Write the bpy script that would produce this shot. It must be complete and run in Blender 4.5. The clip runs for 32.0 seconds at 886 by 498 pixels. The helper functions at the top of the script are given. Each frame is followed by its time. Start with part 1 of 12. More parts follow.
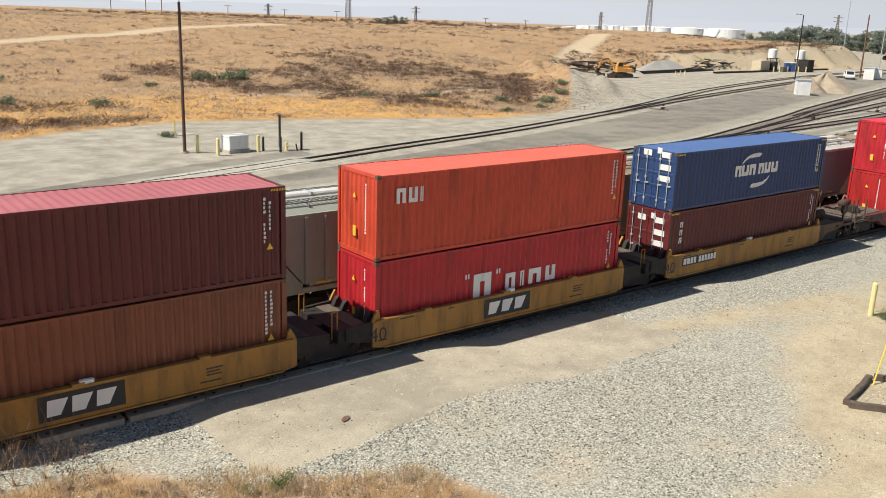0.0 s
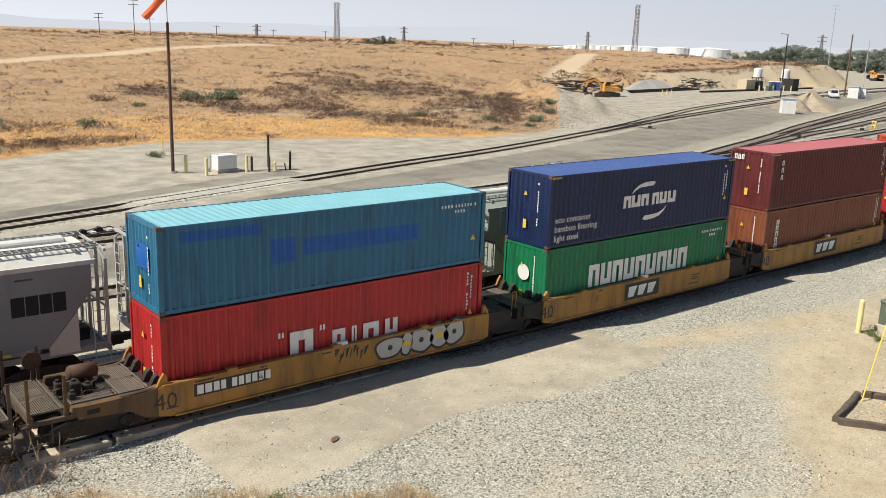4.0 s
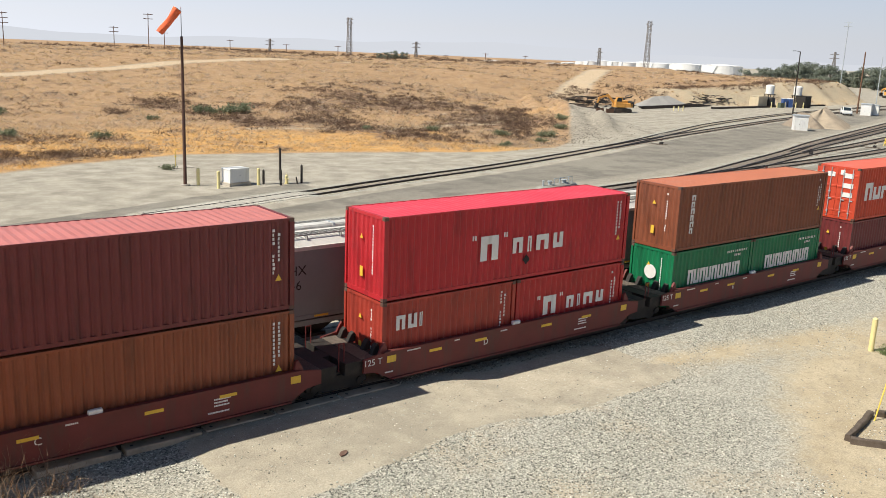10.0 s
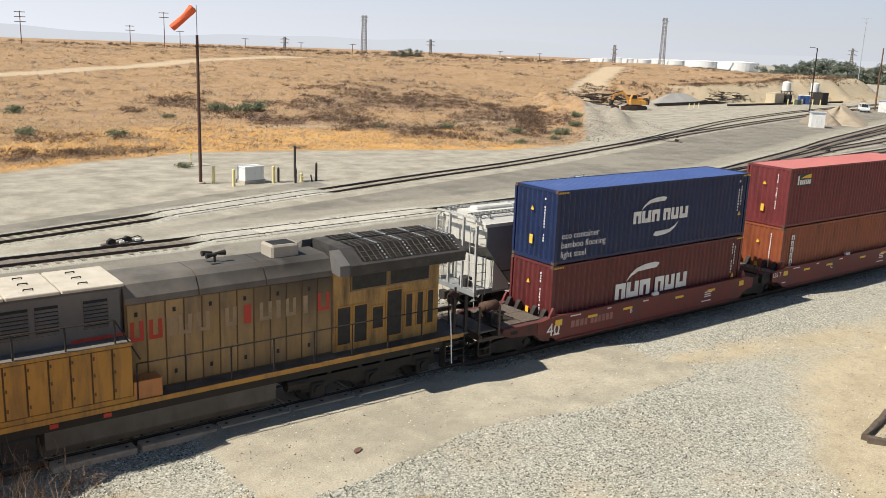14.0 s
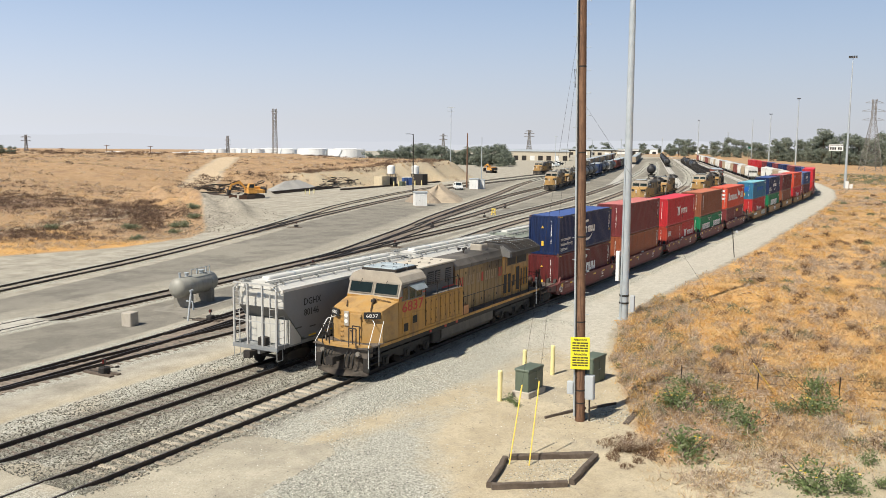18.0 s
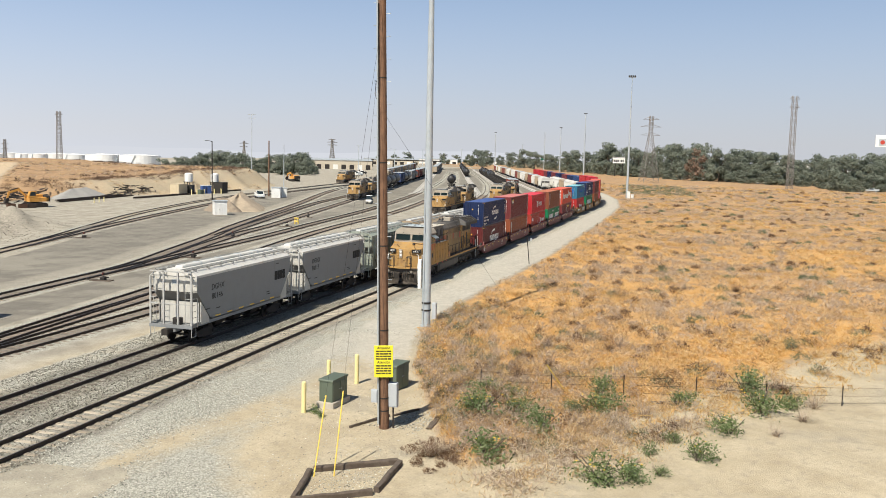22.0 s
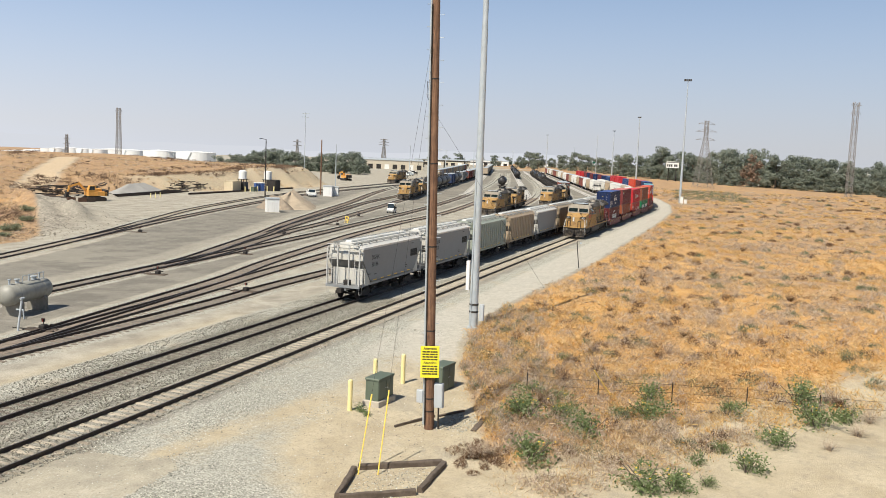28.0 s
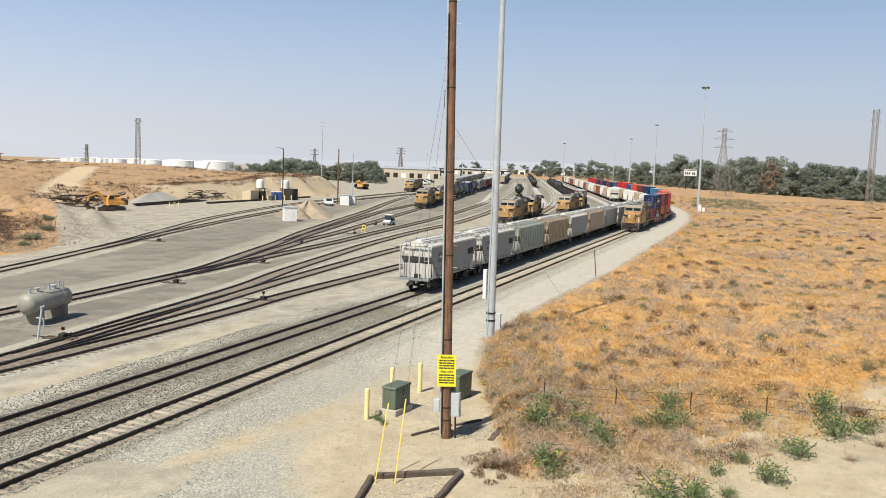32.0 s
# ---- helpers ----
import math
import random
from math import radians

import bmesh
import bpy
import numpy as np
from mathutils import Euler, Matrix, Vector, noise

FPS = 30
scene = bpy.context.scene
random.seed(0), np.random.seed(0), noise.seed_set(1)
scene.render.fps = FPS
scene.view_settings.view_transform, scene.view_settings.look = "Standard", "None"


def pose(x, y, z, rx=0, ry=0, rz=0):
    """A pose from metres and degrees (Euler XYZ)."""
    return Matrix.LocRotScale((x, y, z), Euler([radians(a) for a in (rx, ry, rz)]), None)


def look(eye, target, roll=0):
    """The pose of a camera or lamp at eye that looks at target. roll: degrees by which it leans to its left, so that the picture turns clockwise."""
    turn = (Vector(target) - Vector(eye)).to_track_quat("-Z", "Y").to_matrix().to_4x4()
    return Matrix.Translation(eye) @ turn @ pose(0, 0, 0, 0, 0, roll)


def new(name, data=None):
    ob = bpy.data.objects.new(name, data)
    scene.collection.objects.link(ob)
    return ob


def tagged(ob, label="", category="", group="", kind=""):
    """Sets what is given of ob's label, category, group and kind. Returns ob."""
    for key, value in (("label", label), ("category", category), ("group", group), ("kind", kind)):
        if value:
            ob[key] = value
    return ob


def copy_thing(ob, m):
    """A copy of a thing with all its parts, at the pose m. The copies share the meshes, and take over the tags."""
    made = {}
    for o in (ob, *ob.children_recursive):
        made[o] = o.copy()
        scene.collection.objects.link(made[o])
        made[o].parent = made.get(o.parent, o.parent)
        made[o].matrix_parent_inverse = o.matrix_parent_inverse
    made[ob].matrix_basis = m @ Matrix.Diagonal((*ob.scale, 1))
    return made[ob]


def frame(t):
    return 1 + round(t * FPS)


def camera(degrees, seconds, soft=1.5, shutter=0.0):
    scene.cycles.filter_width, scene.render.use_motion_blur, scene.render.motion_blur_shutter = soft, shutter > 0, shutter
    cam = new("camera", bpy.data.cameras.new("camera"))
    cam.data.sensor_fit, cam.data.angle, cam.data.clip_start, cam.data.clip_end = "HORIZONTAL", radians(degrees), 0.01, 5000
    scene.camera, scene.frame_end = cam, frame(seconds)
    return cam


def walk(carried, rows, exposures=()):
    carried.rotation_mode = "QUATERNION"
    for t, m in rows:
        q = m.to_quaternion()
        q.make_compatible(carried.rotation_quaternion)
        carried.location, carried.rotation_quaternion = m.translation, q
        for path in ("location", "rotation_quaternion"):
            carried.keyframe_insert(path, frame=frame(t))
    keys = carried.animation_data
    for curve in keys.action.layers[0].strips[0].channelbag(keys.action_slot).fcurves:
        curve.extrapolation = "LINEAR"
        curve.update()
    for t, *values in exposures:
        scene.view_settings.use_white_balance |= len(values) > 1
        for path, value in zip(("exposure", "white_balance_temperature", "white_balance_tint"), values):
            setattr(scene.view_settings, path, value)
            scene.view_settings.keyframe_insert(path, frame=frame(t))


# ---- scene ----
cam = camera(53.20, 32.0, 0.65)
# seconds, place of the eye, tilt, lean and turn
PATH = [
    (0.0, 0.00, 0.00, 11.52, 74.92, -2.07, -37.90),
    (0.5, 0.00, 0.00, 11.52, 74.84, -2.01, -38.02),
    (1.0, 0.00, 0.00, 11.52, 75.27, -1.80, -38.06),
    (1.5, 0.00, 0.00, 11.52, 75.59, -1.77, -38.05),
    (2.0, 0.00, 0.00, 11.52, 75.90, -1.46, -38.56),
    (2.5, 0.00, 0.00, 11.52, 75.92, -1.38, -39.14),
    (3.0, 0.00, 0.00, 11.52, 75.61, -1.80, -39.18),
    (3.5, 0.00, 0.00, 11.52, 75.56, -2.10, -39.04),
    (4.0, 0.00, 0.00, 11.52, 76.17, -2.01, -38.65),
    (4.5, 0.00, 0.00, 11.52, 76.75, -1.14, -37.93),
    (6.5, 0.00, 0.00, 11.52, 76.18, -2.33, -37.71),
    (7.0, 0.00, 0.00, 11.52, 76.08, -2.68, -37.73),
    (7.5, 0.00, 0.00, 11.52, 76.14, -2.62, -37.84),
    (8.0, 0.00, 0.00, 11.52, 76.60, -2.23, -37.82),
    (8.5, 0.00, 0.00, 11.52, 77.08, -1.82, -37.67),
    (9.0, 0.00, 0.00, 11.52, 77.15, -2.02, -37.59),
    (9.5, 0.00, 0.00, 11.52, 77.08, -2.49, -37.72),
    (10.0, 0.00, 0.00, 11.52, 77.08, -2.29, -37.89),
    (10.5, 0.00, 0.00, 11.52, 77.02, -1.93, -38.06),
    (11.0, 0.00, 0.00, 11.52, 76.90, -1.84, -38.27),
    (11.5, 0.00, 0.00, 11.52, 76.86, -2.00, -38.35),
    (12.0, 0.00, 0.00, 11.52, 76.97, -1.84, -38.03),
    (12.5, 0.00, 0.00, 11.52, 77.07, -1.87, -37.55),
    (13.0, 0.00, 0.00, 11.52, 76.89, -2.05, -37.07),
    (13.5, 0.00, 0.00, 11.52, 76.91, -2.10, -36.86),
    (15.5, -0.05, -0.12, 11.53, 76.41, -3.25, -42.47),
    (16.0, -0.06, -0.02, 11.58, 76.60, -4.13, -47.08),
    (16.5, -0.15, -0.21, 11.62, 78.30, -3.98, -51.66),
    (17.0, -0.16, -0.24, 11.66, 80.42, -1.97, -56.29),
    (17.5, -0.03, -0.20, 11.61, 82.04, -0.51, -58.83),
    (18.0, 0.03, -0.20, 11.59, 83.14, -0.62, -61.27),
    (18.5, 0.02, -0.23, 11.61, 83.18, -1.52, -63.45),
    (19.0, 0.01, -0.26, 11.63, 83.36, -2.49, -65.41),
    (19.5, 0.01, -0.26, 11.63, 83.80, -2.24, -67.65),
    (20.0, 0.02, -0.26, 11.63, 83.99, -1.91, -70.38),
    (20.5, 0.02, -0.26, 11.63, 84.34, -1.91, -73.85),
    (21.0, 0.02, -0.26, 11.63, 84.75, -1.52, -75.88),
    (21.5, 0.02, -0.26, 11.63, 84.72, -1.13, -75.70),
    (22.0, 0.03, -0.27, 11.63, 83.93, -1.43, -73.89),
    (22.5, 0.03, -0.27, 11.63, 83.75, -0.99, -71.96),
    (23.0, 0.03, -0.27, 11.63, 84.01, -0.36, -71.38),
    (23.5, 0.04, -0.27, 11.63, 84.37, -0.15, -71.87),
    (24.0, 0.04, -0.27, 11.63, 84.56, 0.02, -71.79),
    (24.5, 0.04, -0.27, 11.63, 84.55, -0.22, -71.28),
    (25.0, 0.04, -0.27, 11.63, 84.38, -0.60, -71.11),
    (25.5, 0.05, -0.27, 11.63, 84.22, -0.97, -71.01),
    (27.5, 0.06, -0.27, 11.64, 83.77, -1.85, -70.66),
    (28.0, 0.06, -0.28, 11.64, 83.90, -2.35, -70.59),
    (28.5, 0.06, -0.28, 11.64, 83.95, -3.00, -71.00),
    (29.0, 0.07, -0.28, 11.64, 83.94, -2.85, -70.94),
    (29.5, 0.07, -0.28, 11.64, 84.06, -2.51, -70.59),
    (30.0, 0.07, -0.28, 11.64, 84.28, -2.46, -70.23),
    (30.5, 0.08, -0.28, 11.64, 84.46, -2.53, -70.10),
    (31.0, 0.08, -0.28, 11.64, 84.46, -2.42, -69.92),
    (31.5, 0.08, -0.28, 11.64, 84.37, -2.25, -69.79),
    (32.0, 0.08, -0.28, 11.64, 84.41, -2.17, -69.51),
]
walk(cam, [(t, pose(x, y, z, rx, ry, rz)) for t, x, y, z, rx, ry, rz in PATH])

# ---- light ----
SUN_ELEV, SUN_AZ = radians(53), radians(165)
world = bpy.data.worlds.new("sky")
scene.world = world
world.use_nodes = True
wn = world.node_tree.nodes
sky = wn.new("ShaderNodeTexSky")
sky.sky_type, sky.sun_disc = "NISHITA", False
sky.sun_elevation, sky.sun_rotation = SUN_ELEV, radians(90) - SUN_AZ
sky.air_density, sky.dust_density, sky.ozone_density = 1.0, 0.4, 1.2
wl = world.node_tree.links
# dusty air: a pale veil that thickens towards the horizon and is brighter on the sun's side
coord, axes, veil, tone = wn.new("ShaderNodeTexCoord"), wn.new("ShaderNodeSeparateXYZ"), wn.new("ShaderNodeMapRange"), wn.new("ShaderNodeMix")
wl.new(coord.outputs["Generated"], axes.inputs[0]), wl.new(axes.outputs["Z"], veil.inputs[0])
veil.inputs[1].default_value, veil.inputs[2].default_value, veil.inputs[3].default_value, veil.inputs[4].default_value = 0.0, 0.33, 0.98, 0.0
glow, side, dust = wn.new("ShaderNodeVectorMath"), wn.new("ShaderNodeMapRange"), wn.new("ShaderNodeVectorMath")
glow.operation, dust.operation = "DOT_PRODUCT", "SCALE"
glow.inputs[1].default_value = (math.cos(SUN_AZ), math.sin(SUN_AZ), 0)
side.inputs[1].default_value, side.inputs[2].default_value, side.inputs[3].default_value, side.inputs[4].default_value = -1, 1, 0.86, 1.62
wl.new(coord.outputs["Generated"], glow.inputs[0]), wl.new(glow.outputs["Value"], side.inputs[0])
tone.data_type = "RGBA"
rise, shade_of = wn.new("ShaderNodeMapRange"), wn.new("ShaderNodeMix")
rise.inputs[1].default_value, rise.inputs[2].default_value = 0.02, 0.17
shade_of.data_type = "RGBA"
shade_of.inputs[6].default_value, shade_of.inputs[7].default_value = (9.0, 9.4, 10.3, 1), (7.5, 9.7, 14.0, 1)
wl.new(axes.outputs["Z"], rise.inputs[0]), wl.new(rise.outputs[0], shade_of.inputs[0]), wl.new(shade_of.outputs[2], dust.inputs[0])
wl.new(side.outputs[0], dust.inputs["Scale"]), wl.new(dust.outputs[0], tone.inputs[7])
wl.new(veil.outputs[0], tone.inputs[0]), wl.new(sky.outputs[0], tone.inputs[6])
wl.new(tone.outputs[2], wn["Background"].inputs[0])
wn["Background"].inputs[1].default_value = 0.060
sun = new("sun", bpy.data.lights.new("sun", "SUN"))
sun.data.energy, sun.data.angle, sun.data.color = 4.95, radians(0.53), (1.0, 0.93, 0.81)
SUN_DIR = Vector((math.cos(SUN_ELEV) * math.cos(SUN_AZ), math.cos(SUN_ELEV) * math.sin(SUN_AZ), math.sin(SUN_ELEV)))
sun.matrix_world = look(SUN_DIR * 100, (0, 0, 0))
scene.view_settings.exposure = 0.30
RNG = random.Random(7)


# ---- materials ----
def surf(name, a, b, scale=2.0, rough=0.7, metal=0.0, bump=0.15, fine=30.0, dirt=None, dirt_scale=0.6, dirt_amount=0.5, streak=1.0, vary=0.0, depth=0.02):
    """A weathered surface: two tones, fine grain, patches of dirt, relief. streak above 1 draws the dirt out downwards."""
    m = bpy.data.materials.new(name)
    m.use_nodes = True
    nt = m.node_tree
    n, l = nt.nodes, nt.links
    bs = n["Principled BSDF"]
    tc = n.new("ShaderNodeTexCoord")
    big = n.new("ShaderNodeTexNoise")
    big.inputs["Scale"].default_value, big.inputs["Detail"].default_value, big.inputs["Roughness"].default_value = scale, 5, 0.6
    l.new(tc.outputs["Object"], big.inputs["Vector"])
    fin = n.new("ShaderNodeTexNoise")
    fin.inputs["Scale"].default_value, fin.inputs["Detail"].default_value = fine, 3
    l.new(tc.outputs["Object"], fin.inputs["Vector"])
    mix = n.new("ShaderNodeMix")
    mix.data_type = "RGBA"
    mix.inputs[6].default_value, mix.inputs[7].default_value = (*a, 1), (*b, 1)
    rmp = n.new("ShaderNodeMapRange")
    rmp.inputs[1].default_value, rmp.inputs[2].default_value = 0.32, 0.68
    l.new(big.outputs[0], rmp.inputs[0])
    l.new(rmp.outputs[0], mix.inputs[0])
    col = mix.outputs[2]
    hsv = n.new("ShaderNodeHueSaturation")
    l.new(col, hsv.inputs["Color"])
    val = n.new("ShaderNodeMapRange")
    val.inputs[3].default_value, val.inputs[4].default_value = 0.8, 1.2
    l.new(fin.outputs[0], val.inputs[0])
    if vary:
        info = n.new("ShaderNodeObjectInfo")
        vr = n.new("ShaderNodeMapRange")
        vr.inputs[3].default_value, vr.inputs[4].default_value = 1 - vary, 1 + vary
        l.new(info.outputs["Random"], vr.inputs[0])
        mu = n.new("ShaderNodeMath")
        mu.operation = "MULTIPLY"
        l.new(val.outputs[0], mu.inputs[0]), l.new(vr.outputs[0], mu.inputs[1])
        l.new(mu.outputs[0], hsv.inputs["Value"])
    else:
        l.new(val.outputs[0], hsv.inputs["Value"])
    col = hsv.outputs[0]
    if dirt:
        mp = n.new("ShaderNodeMapping")
        mp.inputs["Scale"].default_value = (1, 1, 1 / streak)
        l.new(tc.outputs["Object"], mp.inputs["Vector"])
        dn = n.new("ShaderNodeTexNoise")
        dn.inputs["Scale"].default_value, dn.inputs["Detail"].default_value, dn.inputs["Roughness"].default_value = dirt_scale * streak ** 0.5, 6, 0.65
        l.new(mp.outputs[0], dn.inputs["Vector"])
        dr = n.new("ShaderNodeMapRange")
        dr.inputs[1].default_value, dr.inputs[2].default_value, dr.inputs[4].default_value = 0.62 - 0.22 * dirt_amount, 0.82 - 0.22 * dirt_amount, min(1.0, 0.4 + dirt_amount * 0.5)
        l.new(dn.outputs[0], dr.inputs[0])
        dm = n.new("ShaderNodeMix")
        dm.data_type = "RGBA"
        dm.inputs[7].default_value = (*dirt, 1)
        l.new(dr.outputs[0], dm.inputs[0]), l.new(col, dm.inputs[6])
        col = dm.outputs[2]
    l.new(col, bs.inputs["Base Color"])
    rr = n.new("ShaderNodeMapRange")
    rr.inputs[3].default_value, rr.inputs[4].default_value = max(0.03, rough - 0.12), min(1.0, rough + 0.12)
    l.new(big.outputs[0], rr.inputs[0]), l.new(rr.outputs[0], bs.inputs["Roughness"])
    bs.inputs["Metallic"].default_value = metal
    if bump:
        bp = n.new("ShaderNodeBump")
        bp.inputs["Strength"].default_value, bp.inputs["Distance"].default_value = bump, depth
        l.new(fin.outputs[0], bp.inputs["Height"]), l.new(bp.outputs[0], bs.inputs["Normal"])
    return m


def paint(name, rgb, fade=1.25, grime=(0.10, 0.07, 0.05), amount=0.35, rough=0.5, vary=0.0):
    """Weathered vehicle paint."""
    hi = tuple(min(0.9, c * fade + 0.004) for c in rgb)
    return surf(name, rgb, hi, 1.2, rough, 0, 0.06, 60, grime, 0.8, amount, 6.0, vary, 0.004)


def glass(name, tint=(0.02, 0.03, 0.035), rough=0.06):
    m = bpy.data.materials.new(name)
    m.use_nodes = True
    b = m.node_tree.nodes["Principled BSDF"]
    b.inputs["Base Color"].default_value, b.inputs["Roughness"].default_value = (*tint, 1), rough
    b.inputs["Specular IOR Level"].default_value = 0.8
    return m


STEEL_DARK = surf("dark_grimy_steel", (0.014, 0.012, 0.011), (0.034, 0.028, 0.023), 3, 0.75, 0.0, 0.3, 40, (0.070, 0.052, 0.039), 1.5, 0.25)
RUST = surf("rusty_steel", (0.11, 0.055, 0.032), (0.06, 0.035, 0.025), 6, 0.85, 0, 0.3, 60)
RAIL = surf("rail_steel", (0.060, 0.042, 0.032), (0.035, 0.027, 0.022), 2, 0.6, 0.2, 0.1, 40)
RAIL_TOP = surf("worn_rail_head", (0.20, 0.18, 0.17), (0.13, 0.11, 0.10), 2, 0.4, 0.7, 0.03, 60)
TIE_CONC = surf("concrete_tie", (0.47, 0.415, 0.325), (0.37, 0.32, 0.245), 3, 0.9, 0, 0.3, 50, (0.23, 0.19, 0.14), 0.25, 0.7, 1.0, 0.16)
TIE_WOOD = surf("weathered_tie_wood", (0.15, 0.12, 0.095), (0.25, 0.205, 0.165), 3, 0.95, 0, 0.5, 40, None, 1, 0, 1, 0.25)
CONC = surf("pale_concrete", (0.40, 0.36, 0.30), (0.49, 0.445, 0.375), 1.5, 0.9, 0, 0.15, 60, (0.25, 0.215, 0.17), 0.9, 0.55, 1.0, 0.08)
PANEL = surf("crossing_concrete", (0.42, 0.35, 0.262), (0.53, 0.45, 0.345), 1.6, 0.9, 0, 0.2, 70, (0.25, 0.205, 0.15), 1.3, 0.6, 1, 0.14)
PANEL_GREY = surf("crossing_concrete_grey", (0.39, 0.37, 0.315), (0.49, 0.465, 0.40), 1.6, 0.9, 0, 0.2, 70, (0.23, 0.205, 0.165), 1.3, 0.6, 1, 0.14)
RUBBER = surf("dark_rubber", (0.035, 0.032, 0.03), (0.06, 0.055, 0.05), 4, 0.8, 0, 0.2, 40)
WOOD_POLE = surf("creosoted_pole", (0.15, 0.078, 0.044), (0.235, 0.13, 0.075), 3, 0.85, 0, 0.5, 40, (0.06, 0.032, 0.02), 5.0, 0.75, 20)
TIMBER = surf("old_timber", (0.085, 0.065, 0.050), (0.14, 0.11, 0.085), 4, 0.95, 0, 0.5, 30, None)
GALV = surf("galvanised_steel", (0.38, 0.42, 0.44), (0.47, 0.51, 0.53), 1.5, 0.55, 0.15, 0.05, 40)
GREEN_BOX = paint("cabinet_green", (0.095, 0.12, 0.088), 1.2, (0.2, 0.18, 0.14), 0.25, 0.55)
WHITE = paint("white_paint", (0.74, 0.74, 0.71), 1.05, (0.45, 0.42, 0.37), 0.25, 0.55)
LETTER = paint("letter_white", (0.74, 0.73, 0.70), 1.05, (0.40, 0.36, 0.32), 0.25, 0.6)
LETTER_DARK = paint("letter_black", (0.03, 0.03, 0.03), 1.3, (0.12, 0.1, 0.08), 0.2, 0.6)
DECAL_YEL = paint("decal_yellow", (0.75, 0.48, 0.05), 1.1, (0.35, 0.22, 0.06), 0.2, 0.55)
GLASS = glass("dark_glass")
BLACK = surf("matt_black", (0.012, 0.012, 0.012), (0.02, 0.02, 0.02), 3, 0.8, 0, 0.0)


# ---- mesh helpers ----
def box(bm, x0, x1, y0, y1, z0, z1):
    v = [bm.verts.new(p) for p in ((x0, y0, z0), (x1, y0, z0), (x1, y1, z0), (x0, y1, z0), (x0, y0, z1), (x1, y0, z1), (x1, y1, z1), (x0, y1, z1))]
    for f in ((3, 2, 1, 0), (4, 5, 6, 7), (0, 1, 5, 4), (1, 2, 6, 5), (2, 3, 7, 6), (3, 0, 4, 7)):
        bm.faces.new([v[i] for i in f])
    return v


def rbox(bm, x0, x1, y0, y1, z0, z1, r=0.02):
    """A box with chamfered upright edges and top."""
    k = min(r, (x1 - x0) * 0.3, (y1 - y0) * 0.3, (z1 - z0) * 0.3)
    ring = lambda i, z: [bm.verts.new((x, y, z)) for x, y in ((x0 + i, y0 + k), (x0 + k, y0 + i), (x1 - k, y0 + i), (x1 - i, y0 + k), (x1 - i, y1 - k), (x1 - k, y1 - i), (x0 + k, y1 - i), (x0 + i, y1 - k))]
    a, b, c = ring(0, z0), ring(0, z1 - k), ring(k * 0.7, z1)
    bm.faces.new(a[::-1]), bm.faces.new(c)
    for p, q in ((a, b), (b, c)):
        for i in range(8):
            bm.faces.new((p[i], p[(i + 1) % 8], q[(i + 1) % 8], q[i]))


def cyl(bm, p0, p1, r0, r1=None, n=10, caps=True):
    p0, p1 = Vector(p0), Vector(p1)
    r1 = r0 if r1 is None else r1
    d = (p1 - p0).normalized()
    s = d.orthogonal().normalized()
    u = d.cross(s)
    a = [bm.verts.new(p0 + (s * math.cos(k * math.tau / n) + u * math.sin(k * math.tau / n)) * r0) for k in range(n)]
    b = [bm.verts.new(p1 + (s * math.cos(k * math.tau / n) + u * math.sin(k * math.tau / n)) * r1) for k in range(n)]
    for k in range(n):
        bm.faces.new((a[k], a[(k + 1) % n], b[(k + 1) % n], b[k]))
    if caps:
        bm.faces.new(a[::-1]), bm.faces.new(b)


def tube(bm, pts, r, n=6):
    for a, b in zip(pts, pts[1:]):
        cyl(bm, a, b, r, n=n)


def prism(bm, poly, y0, y1, axis="y"):
    """A polygon in (x, z), drawn out along y (or in (y, z) along x, or in (x, y) along z)."""
    def at(p, w):
        return {"y": (p[0], w, p[1]), "x": (w, p[0], p[1]), "z": (p[0], p[1], w)}[axis]
    a = [bm.verts.new(at(p, y0)) for p in poly]
    b = [bm.verts.new(at(p, y1)) for p in poly]
    bm.faces.new(a), bm.faces.new(b[::-1])
    for k in range(len(poly)):
        bm.faces.new((a[k], b[k], b[(k + 1) % len(poly)], a[(k + 1) % len(poly)]))


def dome(bm, c, rx, ry, rz, nu=12, nv=6, full=False):
    rows = []
    lo = -math.pi / 2 if full else 0
    for j in range(nv + 1):
        p = lo + (math.pi / 2 - lo) * j / nv
        rows.append([bm.verts.new((c[0] + rx * math.cos(p) * math.cos(k * math.tau / nu), c[1] + ry * math.cos(p) * math.sin(k * math.tau / nu), c[2] + rz * math.sin(p))) for k in range(nu)])
    for a, b in zip(rows, rows[1:]):
        for k in range(nu):
            bm.faces.new((a[k], a[(k + 1) % nu], b[(k + 1) % nu], b[k]))


def mesh(name, bm, mat, smooth=False):
    bmesh.ops.recalc_face_normals(bm, faces=bm.faces)
    me = bpy.data.meshes.new(name)
    bm.to_mesh(me)
    bm.free()
    me.materials.append(mat)
    if smooth:
        me.polygons.foreach_set("use_smooth", [True] * len(me.polygons))
    return me


def put(name, me, parent=None, m=None, label=""):
    o = new(name, me)
    if parent:
        o.parent = parent
    if m is not None:
        o.matrix_basis = m
    if label:
        o["label"] = label
    return o


